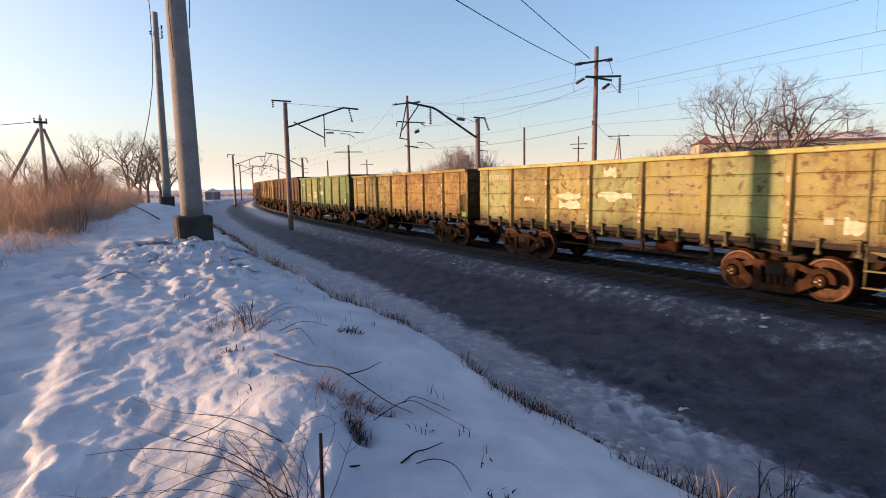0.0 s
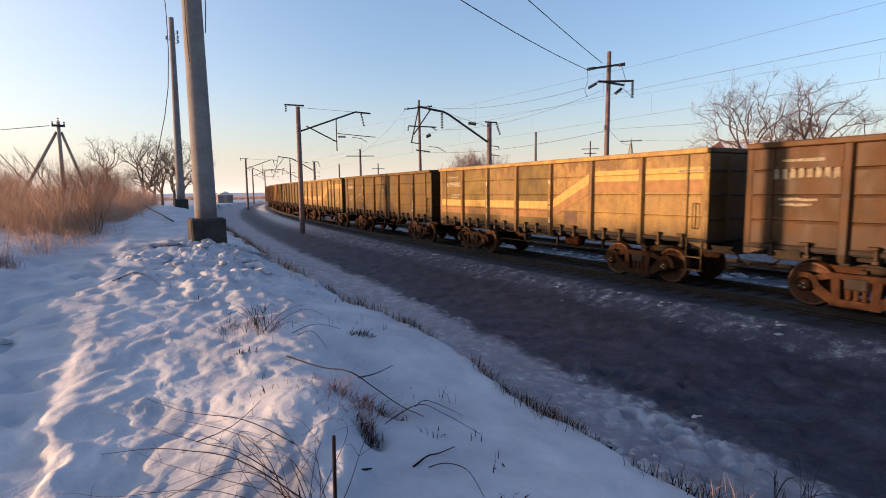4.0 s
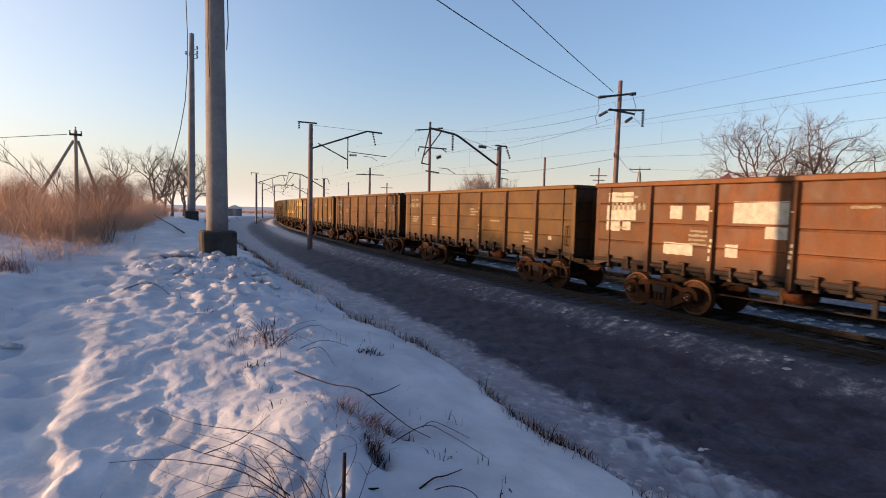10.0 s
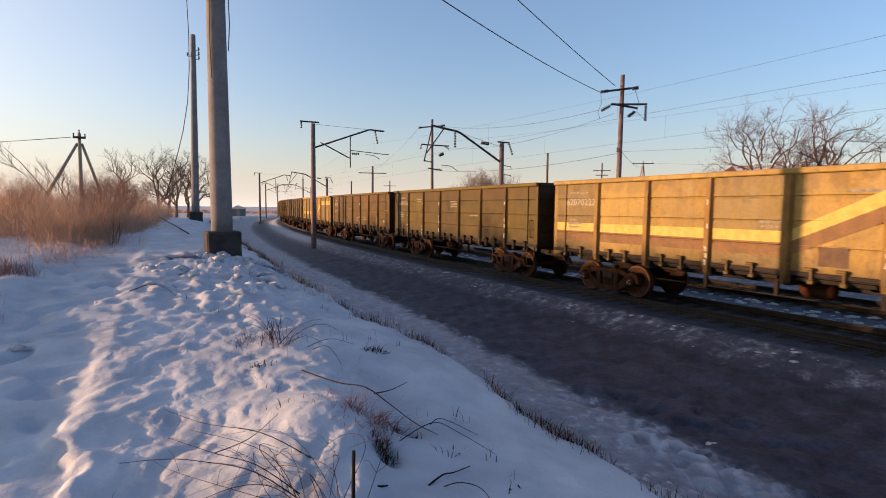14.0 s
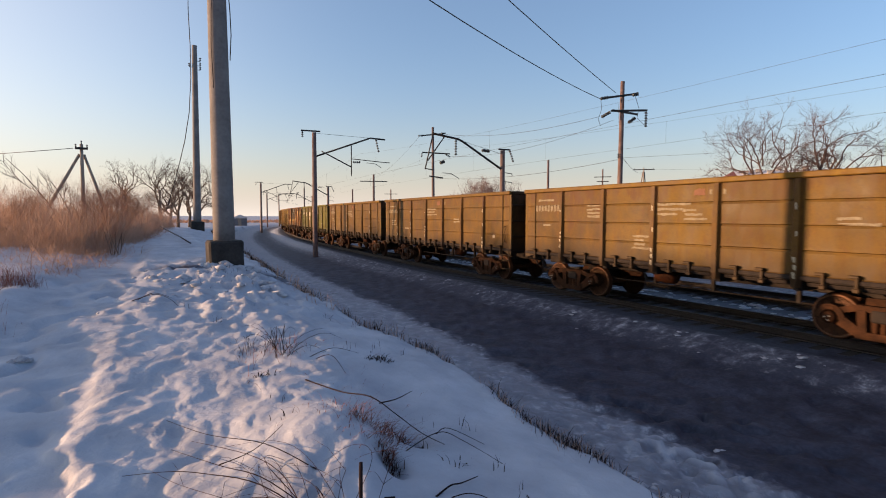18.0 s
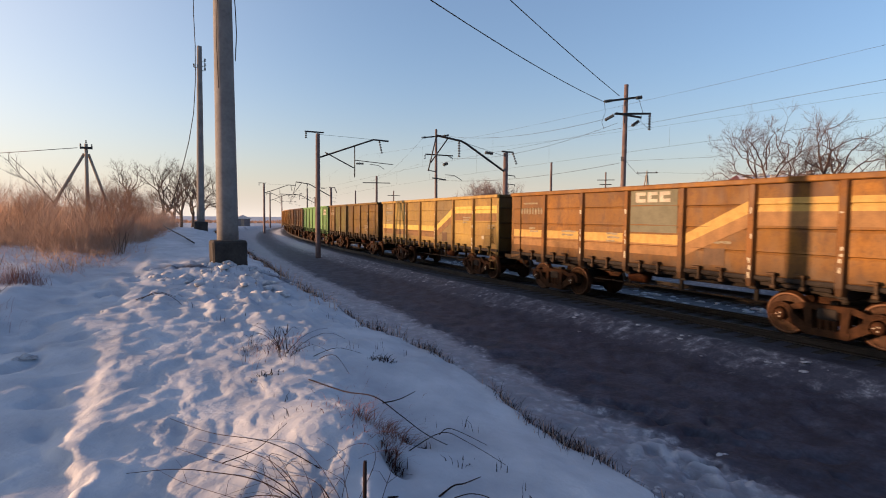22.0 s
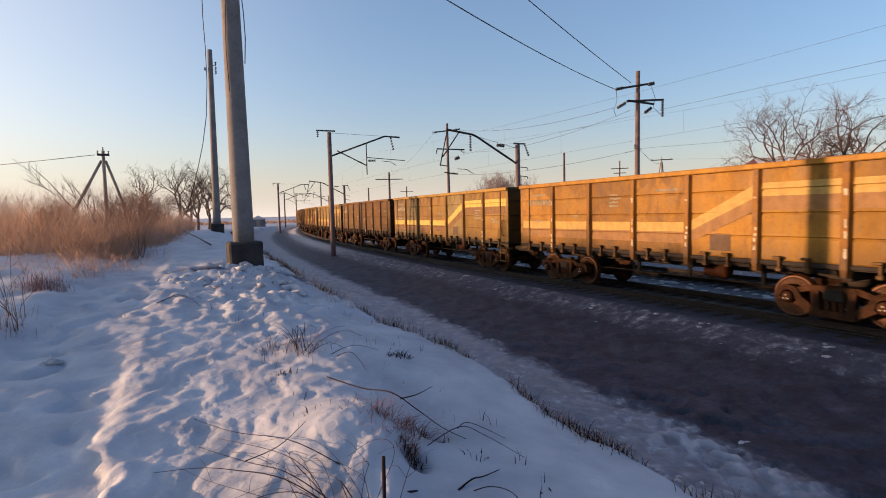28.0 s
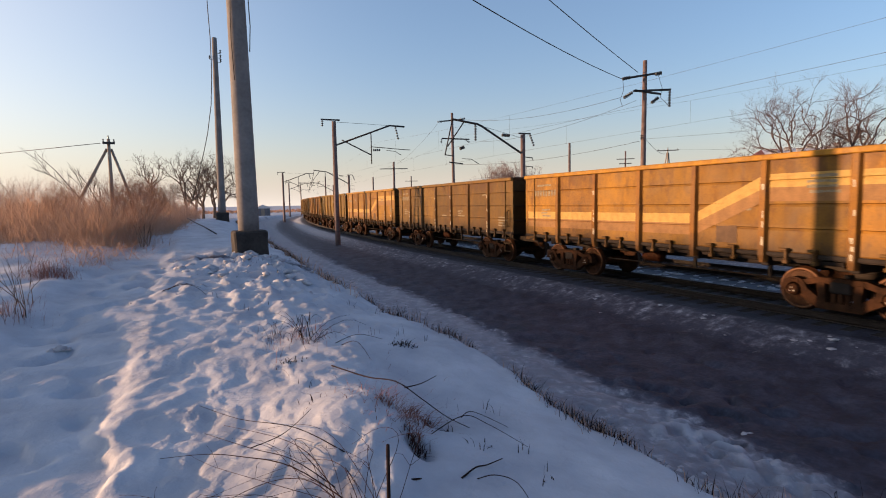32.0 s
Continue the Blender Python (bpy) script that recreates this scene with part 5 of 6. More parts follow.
DX, DY = bearing(47.95, 36)
pd = line_pole(DX, DY, 10.98, [(10.05, -1.25, 0.85, 0.15), (9.16, -0.75, 1.55, 0.03), (9.05, -0.65, 0.95, -0.12)], "reddish power pole with two crossarms and insulators", 0.15, -28, 0.3)
zz = ground_z(DX, DY, False)
for p, q, k, r in (((-1.45, -0.16, 9.86), (-0.95, -0.16, 9.95), 5, 0.12), ((0.55, -0.16, 10.12), (0.95, -0.16, 10.2), 4, 0.13), ((-1.35, -0.16, 8.72), (-0.80, -0.16, 9.05), 5, 0.12), ((0.35, -0.16, 8.4), (0.8, -0.16, 8.72), 5, 0.12), ((1.48, -0.16, 9.12), (1.48, -0.16, 8.15), 6, 0.11), ((-0.2, -0.16, 6.5), (-0.2, -0.16, 6.2), 3, 0.08)):
    bm = bmesh.new()
    insulator(bm, (p[0], p[1], p[2] - zz), (q[0], q[1], q[2] - zz), k, r)
    part("insulator", bm, GLAZE, pd)
for pts in (((-1.4, -0.16, 9.85), (-1.35, -0.2, 9.2), (-1.55, -0.2, 8.6), (-1.4, -0.2, 8.2)), ((0.75, -0.16, 10.1), (1.0, -0.2, 9.3), (0.9, -0.2, 8.7), (1.4, -0.2, 8.25))):
    bm = bmesh.new()
    tube(bm, [(a, b, c - zz) for a, b, c in pts], 0.014, None, 4)
    part("jumper_wire", bm, WIRE, pd)

BX, BY = bearing(28.9, 55)
pb = line_pole(BX, BY, 11.5, [(10.75, -1.2, 1.2, 0.1), (8.9, -1.1, 1.7, -0.08), (6.5, -0.4, 1.0, -0.1)], "slim reddish power pole with crossarms behind the train", 0.14, -28, -0.4)
zz = ground_z(BX, BY, False)
for p, q, k, r in (((-1.5, -0.16, 10.62), (-1.0, -0.16, 10.66), 4, 0.13), ((0.8, -0.16, 10.85), (1.3, -0.16, 10.9), 4, 0.13), ((-1.1, -0.16, 8.9), (-1.15, -0.16, 8.5), 3, 0.10), ((1.2, -0.16, 8.85), (1.7, -0.16, 8.5), 4, 0.10)):
    bm = bmesh.new()
    insulator(bm, (p[0], p[1], p[2] - zz), (q[0], q[1], q[2] - zz), k, r)
    part("insulator", bm, GLAZE, pb)

for deg, dist, top, arms, r in ((40.9, 70, 9.7, [], 0.15), (46.35, 88, 9.9, [(8.7, -1.3, 1.3, 0.0), (8.0, -0.9, 0.9, 0.0)], 0.12), (22.6, 80, 8.6, [(7.6, -2.0, 2.0, 0.0)], 0.16), (15.5, 120, 8.6, [], 0.15), (20.4, 100, 7.4, [], 0.14), (13.0, 170, 8.8, [], 0.16), (24.4, 130, 9.0, [(7.8, -1.5, 1.5, 0.0)], 0.15)):
    line_pole(*bearing(deg, dist), top, arms, "thin dark pole standing behind the train", r, -deg)


def braced_pole(x, y, top, spread, label, name="braced_pole", arm=0.75, turn=0, foot=None):
    z = ground_z(x, y, False) if foot is None else foot
    h = top - z
    m = thing(name, pose(x, y, z, 0, 0, turn), label, "utility pole", "power line poles")
    bm = bmesh.new()
    tube(bm, [(0, 0, -0.4), (0.0, 0, h)], 0.115, 0.08, 10)
    part("pole", bm, TIMBER, m)
    for sgn, w in ((-1, spread), (1, spread * 0.62)):
        bm = bmesh.new()
        tube(bm, [(sgn * w, 0.2 * sgn, -0.4), (sgn * 0.10, 0.12, h - 0.55)], 0.095, 0.07, 10)
        part("brace_leg", bm, TIMBER, m)
    bm = bmesh.new()
    box(bm, -arm * 0.6, arm * 0.6, -0.16, -0.06, h - 0.30, h - 0.18, 0.01)
    part("crossarm", bm, IRON, m)
    for u in (-arm * 0.52, 0.0, arm * 0.52):
        bm = bmesh.new()
        g = h - 0.2 if u else h
        insulator(bm, (u, -0.11, g), (u, -0.11, g + 0.18), 2, 0.05)
        part("insulator", bm, GLAZE, m)
    return m


TX, TY = bearing(-3.76, 36)
braced_pole(TX, TY, 6.45, 2.35, "grey wooden pole braced by two slanting legs among dry weeds", arm=0.5, turn=4)
wire((TX - 0.4, TY, 6.2), (-40, 76, 6.1), 0.3, "thin wire running from the braced wooden pole", 0.018)
FX, FY = bearing(50.25, 82)
braced_pole(FX, FY, 9.45, 1.5, "distant braced wooden pole behind the train", arm=2.4, turn=-48)
wire((DX + 0.2, DY, 6.3), (FX, FY, 8.9), 0.5, "thin wire from the reddish power pole", 0.014)

# wires between the power poles, and from them to the tall mast
for a, b, sag, r in (
        ((DX - 1.2, DY + 0.6, 9.9), (BIG_X + 0.1, BIG_Y, 9.6), 0.35, 0.02),
        ((DX - 0.3, DY + 0.2, 10.3), (BIG_X + 0.1, BIG_Y, 12.05), 0.2, 0.02),
        ((DX - 1.2, DY + 0.7, 8.8), (BX + 1.0, BY - 0.6, 10.8), 0.55, 0.011),
        ((DX - 0.4, DY + 0.2, 8.6), (BX + 1.4, BY - 0.8, 8.6), 0.7, 0.010),
        ((DX + 0.2, DY, 6.2), (BX + 0.2, BY, 6.4), 0.5, 0.012),
        ((BX - 1.2, BY + 0.6, 10.7), (BX + 18, BY + 62, 10.6), 1.0, 0.010),
        ((DX + 0.1, DY, 6.25), (DX + 16, DY - 44, 7.2), 0.5, 0.007),
        ((FX, FY, 9.3), (FX + 60, FY - 44, 9.3), 0.5, 0.009)):
    wire(a, b, sag, "dark overhead power wire against the sky", r)


def catenary(left, s0, s1, contact, hung, low, label, name="contact_line", thin=0.003):
    """One span: a contact wire, its carrying wire and the droppers between them."""
    m = thing(name, Matrix(), label, "contact line", "contact line spans")
    n = 16
    top, bot = [], []
    for i in range(n + 1):
        s = s0 + (s1 - s0) * i / n
        u = i / n
        x, y = on_track(s, left)
        bot.append((x, y, contact))
        top.append((x, y, hung - (hung - low) * 4 * u * (1 - u)))
    bm = bmesh.new()
    tube(bm, bot, 0.004, None, 5)
    part("contact_wire", bm, WIRE, m)
    bm = bmesh.new()
    tube(bm, top, thin, None, 5)
    part("carrying_wire", bm, WIRE, m)
    for i in range(1, n, 2):
        bm = bmesh.new()
        tube(bm, [top[i], bot[i]], 0.003, None, 4)
        part("dropper", bm, WIRE, m)
    return m


for s0, s1 in ((-22, 39.3), (39.3, 104), (104, 160)):
    catenary(0.0, s0, s1, 5.50, 7.3, 6.2, "contact wire with droppers above the near track")
for s0, s1 in ((-27, 33), (33, 92), (92, 145)):
    catenary(-4.4, s0, s1, 5.42, 7.2, 6.1, "contact wire with droppers above the second track", thin=0.003)


# ---- trees and weeds ----
def grow(bm, at, way, length, r, depth, rnd, spread, droop, tips=None, bend=0.22):
    """A limb that forks into thinner ones."""
    pts, q, d = [at.copy()], at.copy(), way.normalized()
    n = 4 if depth > 1 else 3
    for i in range(n):
        d = (d + Vector((rnd.uniform(-1, 1), rnd.uniform(-1, 1), rnd.uniform(-0.6, 1) - droop)) * bend).normalized()
        q = q + d * (length / n)
        pts.append(q.copy())
    tube(bm, pts, r, r * 0.55, 6 if depth > 2 else 3, cap=False)
    if depth == 0:
        return
    forks = rnd.randint(2, 3) + (1 if depth <= 2 else 0)
    for i in range(forks):
        k = rnd.randint(max(1, n - 2), n) if i else n
        a = rnd.uniform(0, 2 * math.pi)
        side = (d.orthogonal().normalized() * math.cos(a) + d.cross(d.orthogonal().normalized()) * math.sin(a))
        nd = (d * math.cos(spread) + side * math.sin(spread)).normalized() + Vector((0, 0, 0.18 - droop))
        grow(bm, pts[k], nd, length * rnd.uniform(0.55, 0.85), r * (0.55 if i else 0.62), depth - 1, rnd, spread * rnd.uniform(0.8, 1.2), droop, tips, bend)


def bare_tree(seed, height, r, stems, spread, label, depth=5, droop=0.0, tip=TWIG):
    rnd = random.Random(seed)
    m = thing("bare_tree", Matrix(), label, "tree", "bare winter trees")
    bm = bmesh.new()
    starts = []
    for i in range(stems):
        a = rnd.uniform(0, 6.28)
        out = 0.34 if stems > 1 else 0.05
        d = Vector((math.cos(a) * out, math.sin(a) * out, 1)).normalized()
        p = Vector((math.cos(a) * r * 1.2 * (stems > 1), math.sin(a) * r * 1.2 * (stems > 1), -0.3))
        pts = [p]
        n = 4
        for j in range(n):
            d = (d + Vector((rnd.uniform(-1, 1), rnd.uniform(-1, 1), 0.4)) * 0.10).normalized()
            p = p + d * (height * 0.30 / n)
            pts.append(p.copy())
        tube(bm, pts, r, r * 0.72, 9)
        starts.append((pts[-1], d))
        starts.append((pts[-2], (d + Vector((rnd.uniform(-1, 1), rnd.uniform(-1, 1), 0.2))).normalized()))
    part("trunk", bm, BARK, m)
    bm = bmesh.new()
    for i, (p, d) in enumerate(starts):
        for k in range(2):
            nd = d + Vector((rnd.uniform(-1, 1), rnd.uniform(-1, 1), rnd.uniform(0, 0.5))) * math.sin(spread) * 1.2
            grow(bm, p, nd, height * rnd.uniform(0.20, 0.27), r * 0.55, depth, rnd, spread, droop)
    part("crown", bm, tip, m)
    return m


def plant(tree, x, y, turn=0, scale=1.0, first=False, sink=0.0, wide=1.0):
    m = pose(x, y, ground_z(x, y, False) - sink, 0, 0, turn) @ Matrix.Diagonal((scale * wide, scale * wide, scale, 1))
    if first:
        tree.matrix_world = m
        return tree
    c = copy_thing(tree, Matrix())
    c.matrix_world = m
    return c


def spreading_tree(seed, foot, r, limbs, deg, dist, label, thicket=0):
    """A bare tree with a short trunk; limbs: rows of height of the fork, angle from upright towards the right of the bank's view, reach."""
    rnd = random.Random(seed)
    x, y = bearing(deg, dist)
    m = thing("bare_tree", pose(x, y, ground_z(x, y, False), 0, 0, -deg), label, "tree", "bare winter trees")
    bm = bmesh.new()
    tube(bm, [(0, 0, -0.3), (0.05, 0, foot * 0.3), (-0.04, 0.05, foot * 0.65), (0.02, 0, foot)], r, r * 0.72, 9)
    part("trunk", bm, BARK, m)
    bm = bmesh.new()
    for h, lean_deg, reach in limbs:
        a = radians(lean_deg)
        way = Vector((math.sin(a), rnd.uniform(-0.45, 0.45), math.cos(a)))
        at = Vector((0, 0, h))
        grow(bm, at, way, reach * 0.30, r * 0.40, 6, rnd, 0.60, 0.15, None, 0.30)
        grow(bm, at + way * reach * 0.2, way + Vector((rnd.uniform(-0.5, 0.5), rnd.uniform(-0.6, 0.6), 0.2)), reach * 0.19, r * 0.28, 4, rnd, 0.7, 0.16, None, 0.34)
    for k in range(thicket):
        at = Vector((rnd.gauss(-0.2, 0.7), rnd.gauss(0, 0.5), foot + rnd.uniform(0.0, 3.0)))
        grow(bm, at, Vector((rnd.uniform(-1, 1), rnd.uniform(-1, 1), rnd.uniform(-0.2, 1))), 0.7, 0.016, 3, rnd, 0.8, 0.1, None, 0.5)
    part("crown", bm, TWIG, m)
    return m


spreading_tree(5, 5.6, 0.22, ((4.6, -50, 7.6), (5.2, -30, 8.2), (5.6, -8, 7.6), (5.5, 14, 7.6), (5.0, 40, 6.4), (4.6, -68, 5.0)), 60.7, 46, "bare spreading tree with fine twigs, far side of the line", 10)
spreading_tree(8, 4.9, 0.27, ((4.9, 3, 8.6), (4.7, 24, 8.6), (4.5, 38, 7.6), (4.6, -22, 7.0), (4.2, -46, 5.6), (4.4, 52, 4.8), (4.9, 12, 7.4)), 64.6, 46.5, "tall bare tree with a dense tangle of twigs at its heart", 70)
left_tree = bare_tree(21, 7.4, 0.20, 1, 0.80, "bare dark tree in the row beyond the weeds", 5, tip=BARK)
LEFT_TREES = ((-0.6, 68, 1.0, 10), (2.4, 70, 1.1, 140), (3.7, 74, 1.05, 250), (5.4, 72, 1.1, 60), (7.1, 80, 1.05, 190), (3.0, 82, 1.15, 300), (4.7, 86, 1.15, 20))
for i, (deg, dist, sc, turn) in enumerate(LEFT_TREES):
    plant(left_tree, *bearing(deg, dist), turn, sc, i == 0)
shrub = bare_tree(31, 4.2, 0.045, 4, 0.62, "thin bare shrub rising out of the dry weeds", 4, tip=BRUSH)
for i, (deg, dist, sc, turn) in enumerate(((-1.6, 24, 0.55, 0), (-7.2, 31, 0.55, 80), (-2.6, 40, 0.75, 290), (-7.9, 20, 0.36, 170), (-13.5, 22, 0.42, 30), (0.6, 33, 0.5, 80))):
    plant(shrub, *bearing(deg, dist), turn, sc, i == 0)
sapling = bare_tree(35, 5.0, 0.020, 6, 0.34, "upright reddish-brown leafless bush at the edge of the weeds", 3, tip=BRUSH)
for i, (deg, dist, sc, turn) in enumerate(((-1.7, 14.9, 0.42, 20), (-1.2, 15.2, 0.36, 190), (-3.6, 17.0, 0.44, 150), (-8.6, 18.0, 0.40, 250), (-2.2, 20.5, 0.50, 200), (-6.4, 22.0, 0.42, 20), (0.4, 24.0, 0.46, 130), (-10.8, 22.0, 0.45, 170))):
    plant(sapling, *bearing(deg, dist), turn, sc, i == 0)
# dead branches that lean out of the thicket
rl = random.Random(52)
for deg, dist, run, rise in ((-5.0, 27, -1.9, 2.0), (-4.2, 26, -0.9, 1.2)):
    x, y = bearing(deg, dist)
    m = thing("leaning_branch", pose(x, y, ground_z(x, y, False), 0, 0, -deg), "bare dead branch leaning out of the weeds", "branch", "bare branches in the weeds")
    bm = bmesh.new()
    tip = Vector((run, 0.3, rise + 0.9))
    tube(bm, [(0, 0, -0.2), (run * 0.3, 0.05, rise * 0.36 + 0.4), (run * 0.7, 0.2, rise * 0.75 + 0.75), tip], 0.024, 0.010, 6)
    part("limb", bm, BARK, m)
    bm = bmesh.new()
    for k in range(7):
        u = 0.3 + 0.1 * k
        grow(bm, Vector((run * u, 0.2 * u, rise * u + 0.5)), Vector((run * 0.3 + rl.uniform(-0.6, 0.6), rl.uniform(-0.6, 0.6), 1.0)), 0.5, 0.013, 2, rl, 0.5, 0.0)
    part("twig", bm, TWIG, m)
far_tree = bare_tree(41, 9.0, 0.13, 4, 0.70, "distant bare tree with twigs coloured pale for haze", 5, tip=HAZY)
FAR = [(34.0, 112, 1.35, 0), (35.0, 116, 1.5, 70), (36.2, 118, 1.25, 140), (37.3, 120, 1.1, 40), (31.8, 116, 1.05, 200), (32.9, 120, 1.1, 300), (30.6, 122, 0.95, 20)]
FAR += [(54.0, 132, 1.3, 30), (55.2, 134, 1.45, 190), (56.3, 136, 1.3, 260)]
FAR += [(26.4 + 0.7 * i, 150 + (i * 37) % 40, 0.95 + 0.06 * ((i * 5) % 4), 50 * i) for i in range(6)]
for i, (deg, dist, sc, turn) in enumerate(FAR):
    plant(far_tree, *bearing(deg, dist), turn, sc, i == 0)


def blades(name, spots, material, label, category, fork=False, kind="stuff"):
    """Thin upright stalks in one mesh: rows of foot, height, lean."""
    verts, faces = [], []
    for (x, y, z), h, lx, ly, w in spots:
        i = len(verts)
        a = random.Random(int(x * 977 + y * 577)).uniform(0, 3.14)
        cx, cy = math.cos(a) * w, math.sin(a) * w
        verts += [(x - cx, y - cy, z - 0.05), (x + cx, y + cy, z - 0.05), (x + lx * 0.4 - cx * 0.8, y + ly * 0.4 - cy * 0.8, z + h * 0.55), (x + lx * 0.4 + cx * 0.8, y + ly * 0.4 + cy * 0.8, z + h * 0.55), (x + lx, y + ly, z + h)]
        faces += [(i, i + 1, i + 3, i + 2), (i + 2, i + 3, i + 4)]
        if fork:
            verts += [(x + lx * 0.4 + 0.22 * h * math.cos(a * 5), y + ly * 0.4 + 0.22 * h * math.sin(a * 5), z + h * 0.92), (x + lx * 0.2 - 0.2 * h * math.cos(a * 7), y + ly * 0.2 + 0.2 * h * math.sin(a * 7), z + h * 0.7)]
            faces += [(i + 2, i + 3, i + 5), (i + 2, i + 3, i + 6)]
    ob = sheet(name, verts, faces, material)
    return tagged(ob, label, category, kind=kind)


def weed_field():
    rnd = random.Random(5)
    spots = []
    for k in range(17200):
        # weeds beyond -24 degrees are out of view, added to shade the path
        deg = rnd.uniform(-24, 3.2) if k < 16000 else rnd.uniform(-85, -24)
        near = float(np.interp(deg, [-85, -60, -40, -30, -24, -12, -9, -6, -2, 1.0, 3.5], [15, 15, 15, 16.0, 16.8, 17.4, 16.4, 15.4, 16.4, 21.5, 36]))
        dist = near - (1.5 if k % 7 else 4.5) + 26 * rnd.random() ** 1.25
        x, y = bearing(deg, dist)
        if n2(x, y, 0.35, 2.0) < -0.28:
            continue
        clump = rnd.randint(2, 5)
        tall = 0.76 - 0.20 * step(-deg, 24, 34) + 0.9 * max(-0.5, n2(x, y, 0.25, 9.0)) + 0.5 * n2(x, y, 0.9, 4.0) + 0.03 * (dist - near)
        for c in range(clump):
            xx, yy = x + rnd.gauss(0, 0.12), y + rnd.gauss(0, 0.12)
            spots.append(((xx, yy, ground_z(xx, yy, False)), tall * (rnd.uniform(0.2, 0.95) if c else rnd.uniform(0.5, 1.45)) * (1.0 if k % 7 else 0.5), rnd.gauss(0, 0.40), rnd.gauss(0, 0.40), rnd.uniform(0.0015, 0.0055)))
    return blades("dry_weeds", spots, REED, "dense thicket of dry rust-brown weeds on the bank", "weeds", True)


weed_field()


def fringe():
    """Dry grass along the lip of the bank."""
    rnd = random.Random(9)
    dark, pale = [], []
    s = 1.2
    while s < 60:
        s += rnd.uniform(0.02, 0.09) * (1 + s * 0.02)
        thick = n2(s, 0, 1.3, 3.3) + 0.4 * n2(s, 0, 4.0, 1.3)
        if thick < -0.12 and s < 12:
            continue
        x, y = on_track(s, 10.6)
        left = lip_left(x, y) - 0.12 + rnd.gauss(0, 0.07)
        x, y = on_track(s, left)
        for c in range(rnd.randint(14, 34)):
            xx, yy = x + rnd.gauss(0, 0.07), y + rnd.gauss(0, 0.07)
            row = ((xx, yy, ground_z(xx, yy)), rnd.uniform(0.04, 0.14 + 0.20 * max(0, thick)), rnd.gauss(0, 0.07), rnd.gauss(0, 0.07), rnd.uniform(0.0012, 0.004))
            (dark if rnd.random() < 0.7 else pale).append(row)
    # sparse blades that poke through the crust, and those by the dirty edge of the ditch
    for k in range(300):
        x, y = rnd.uniform(0.6, 3.4), rnd.uniform(2.2, 12)
        if n2(x, y, 1.2, 6.1) < 0.1:
            continue
        for c in range(rnd.randint(1, 4)):
            xx, yy = x + rnd.gauss(0, 0.04), y + rnd.gauss(0, 0.04)
            dark.append(((xx, yy, ground_z(xx, yy)), rnd.uniform(0.03, 0.11), rnd.gauss(0, 0.03), rnd.gauss(0, 0.03), rnd.uniform(0.0015, 0.004)))
    for k in range(260):
        x, y = on_track(rnd.uniform(8, 22), rnd.uniform(9.5, 11.2))
        for c in range(3):
            xx, yy = x + rnd.gauss(0, 0.06), y + rnd.gauss(0, 0.06)
            pale.append(((xx, yy, ground_z(xx, yy)), rnd.uniform(0.08, 0.30), rnd.gauss(0, 0.06), rnd.gauss(0, 0.06), rnd.uniform(0.003, 0.008)))
    blades("bank_grass", dark, STEM, "dark dry grass stubble along the lip of the bank", "grass")
    blades("bank_grass", pale, REED, "pale dry grass along the lip of the bank", "grass")


fringe()


# ---- small things on the snow ----
def strand(runs, r, label, name="fallen_branch", material=None, category="branch", group="bent twigs on the bank"):
    """A twig of one or more bent runs."""
    bm = bmesh.new()
    for pts in runs:
        fine = []
        vs = [Vector(p) for p in pts]
        for i in range(len(vs) - 1):
            p0, p1, p2, p3 = vs[max(0, i - 1)], vs[i], vs[i + 1], vs[min(len(vs) - 1, i + 2)]
            for k in range(5):
                t = k / 5
                fine.append(0.5 * (2 * p1 + (p2 - p0) * t + (2 * p0 - 5 * p1 + 4 * p2 - p3) * t * t + (3 * p1 - p0 - 3 * p2 + p3) * t ** 3))
        fine.append(vs[-1])
        tube(bm, fine, r, r * 0.4, 5)
    return tagged(part(name, bm, material or STEM), label, category, group)


def sits(x, y, h=0.0):
    return (x, y, ground_z(x, y) + h)


strand([[sits(1.29, 4.73, 0.0), sits(1.41, 4.12, 0.10), sits(1.45, 3.60, 0.20), sits(1.60, 3.49, 0.2), sits(1.80, 3.47, 0.12), sits(2.0, 3.45, -0.01)], [sits(1.52, 3.6, 0.19), sits(1.84, 3.99, 0.16), sits(2.14, 4.31, 0.10)]], 0.006, "dark forked branch lying across the snow")
strand([[sits(1.52, 3.3, -0.02), sits(1.91, 3.43, 0.11), sits(2.03, 3.26, 0.10), sits(2.22, 3.0, -0.01)], [sits(1.9, 3.43, 0.1), sits(2.05, 3.5, 0.1), sits(2.3, 3.35, -0.01)]], 0.004, "thin arched twig lying on the snow")
strand([[sits(1.50, 2.72, 0.0), sits(1.64, 2.79, 0.02), sits(1.74, 2.82, 0.015), sits(1.90, 2.88, 0.02)]], 0.007, "short dark stick lying on the snow")
strand([[sits(1.16, 2.74, -0.02), sits(1.24, 2.73, 0.02)]], 0.010, "short dark stick lying on the snow")
strand([[sits(1.58, 2.70, -0.01), sits(1.66, 2.60, 0.06), sits(1.74, 2.48, 0.05), sits(1.70, 2.24, -0.01)]], 0.004, "thin arched twig lying on the snow")
strand([[sits(1.57, 5.36, -0.01), sits(1.62, 4.99, 0.12), sits(1.72, 4.85, -0.01)], [sits(1.50, 5.4, -0.01), sits(1.8, 5.5, 0.05), sits(2.1, 5.55, 0.0)]], 0.004, "thin arched twig lying on the snow")
strand([[sits(0.16, 4.62, -0.01), sits(0.4, 4.01, 0.08), sits(0.67, 3.41, 0.10), sits(0.9, 3.1, 0.0)][::-1]], 0.0036, "long thin bent twig lying on the snow")
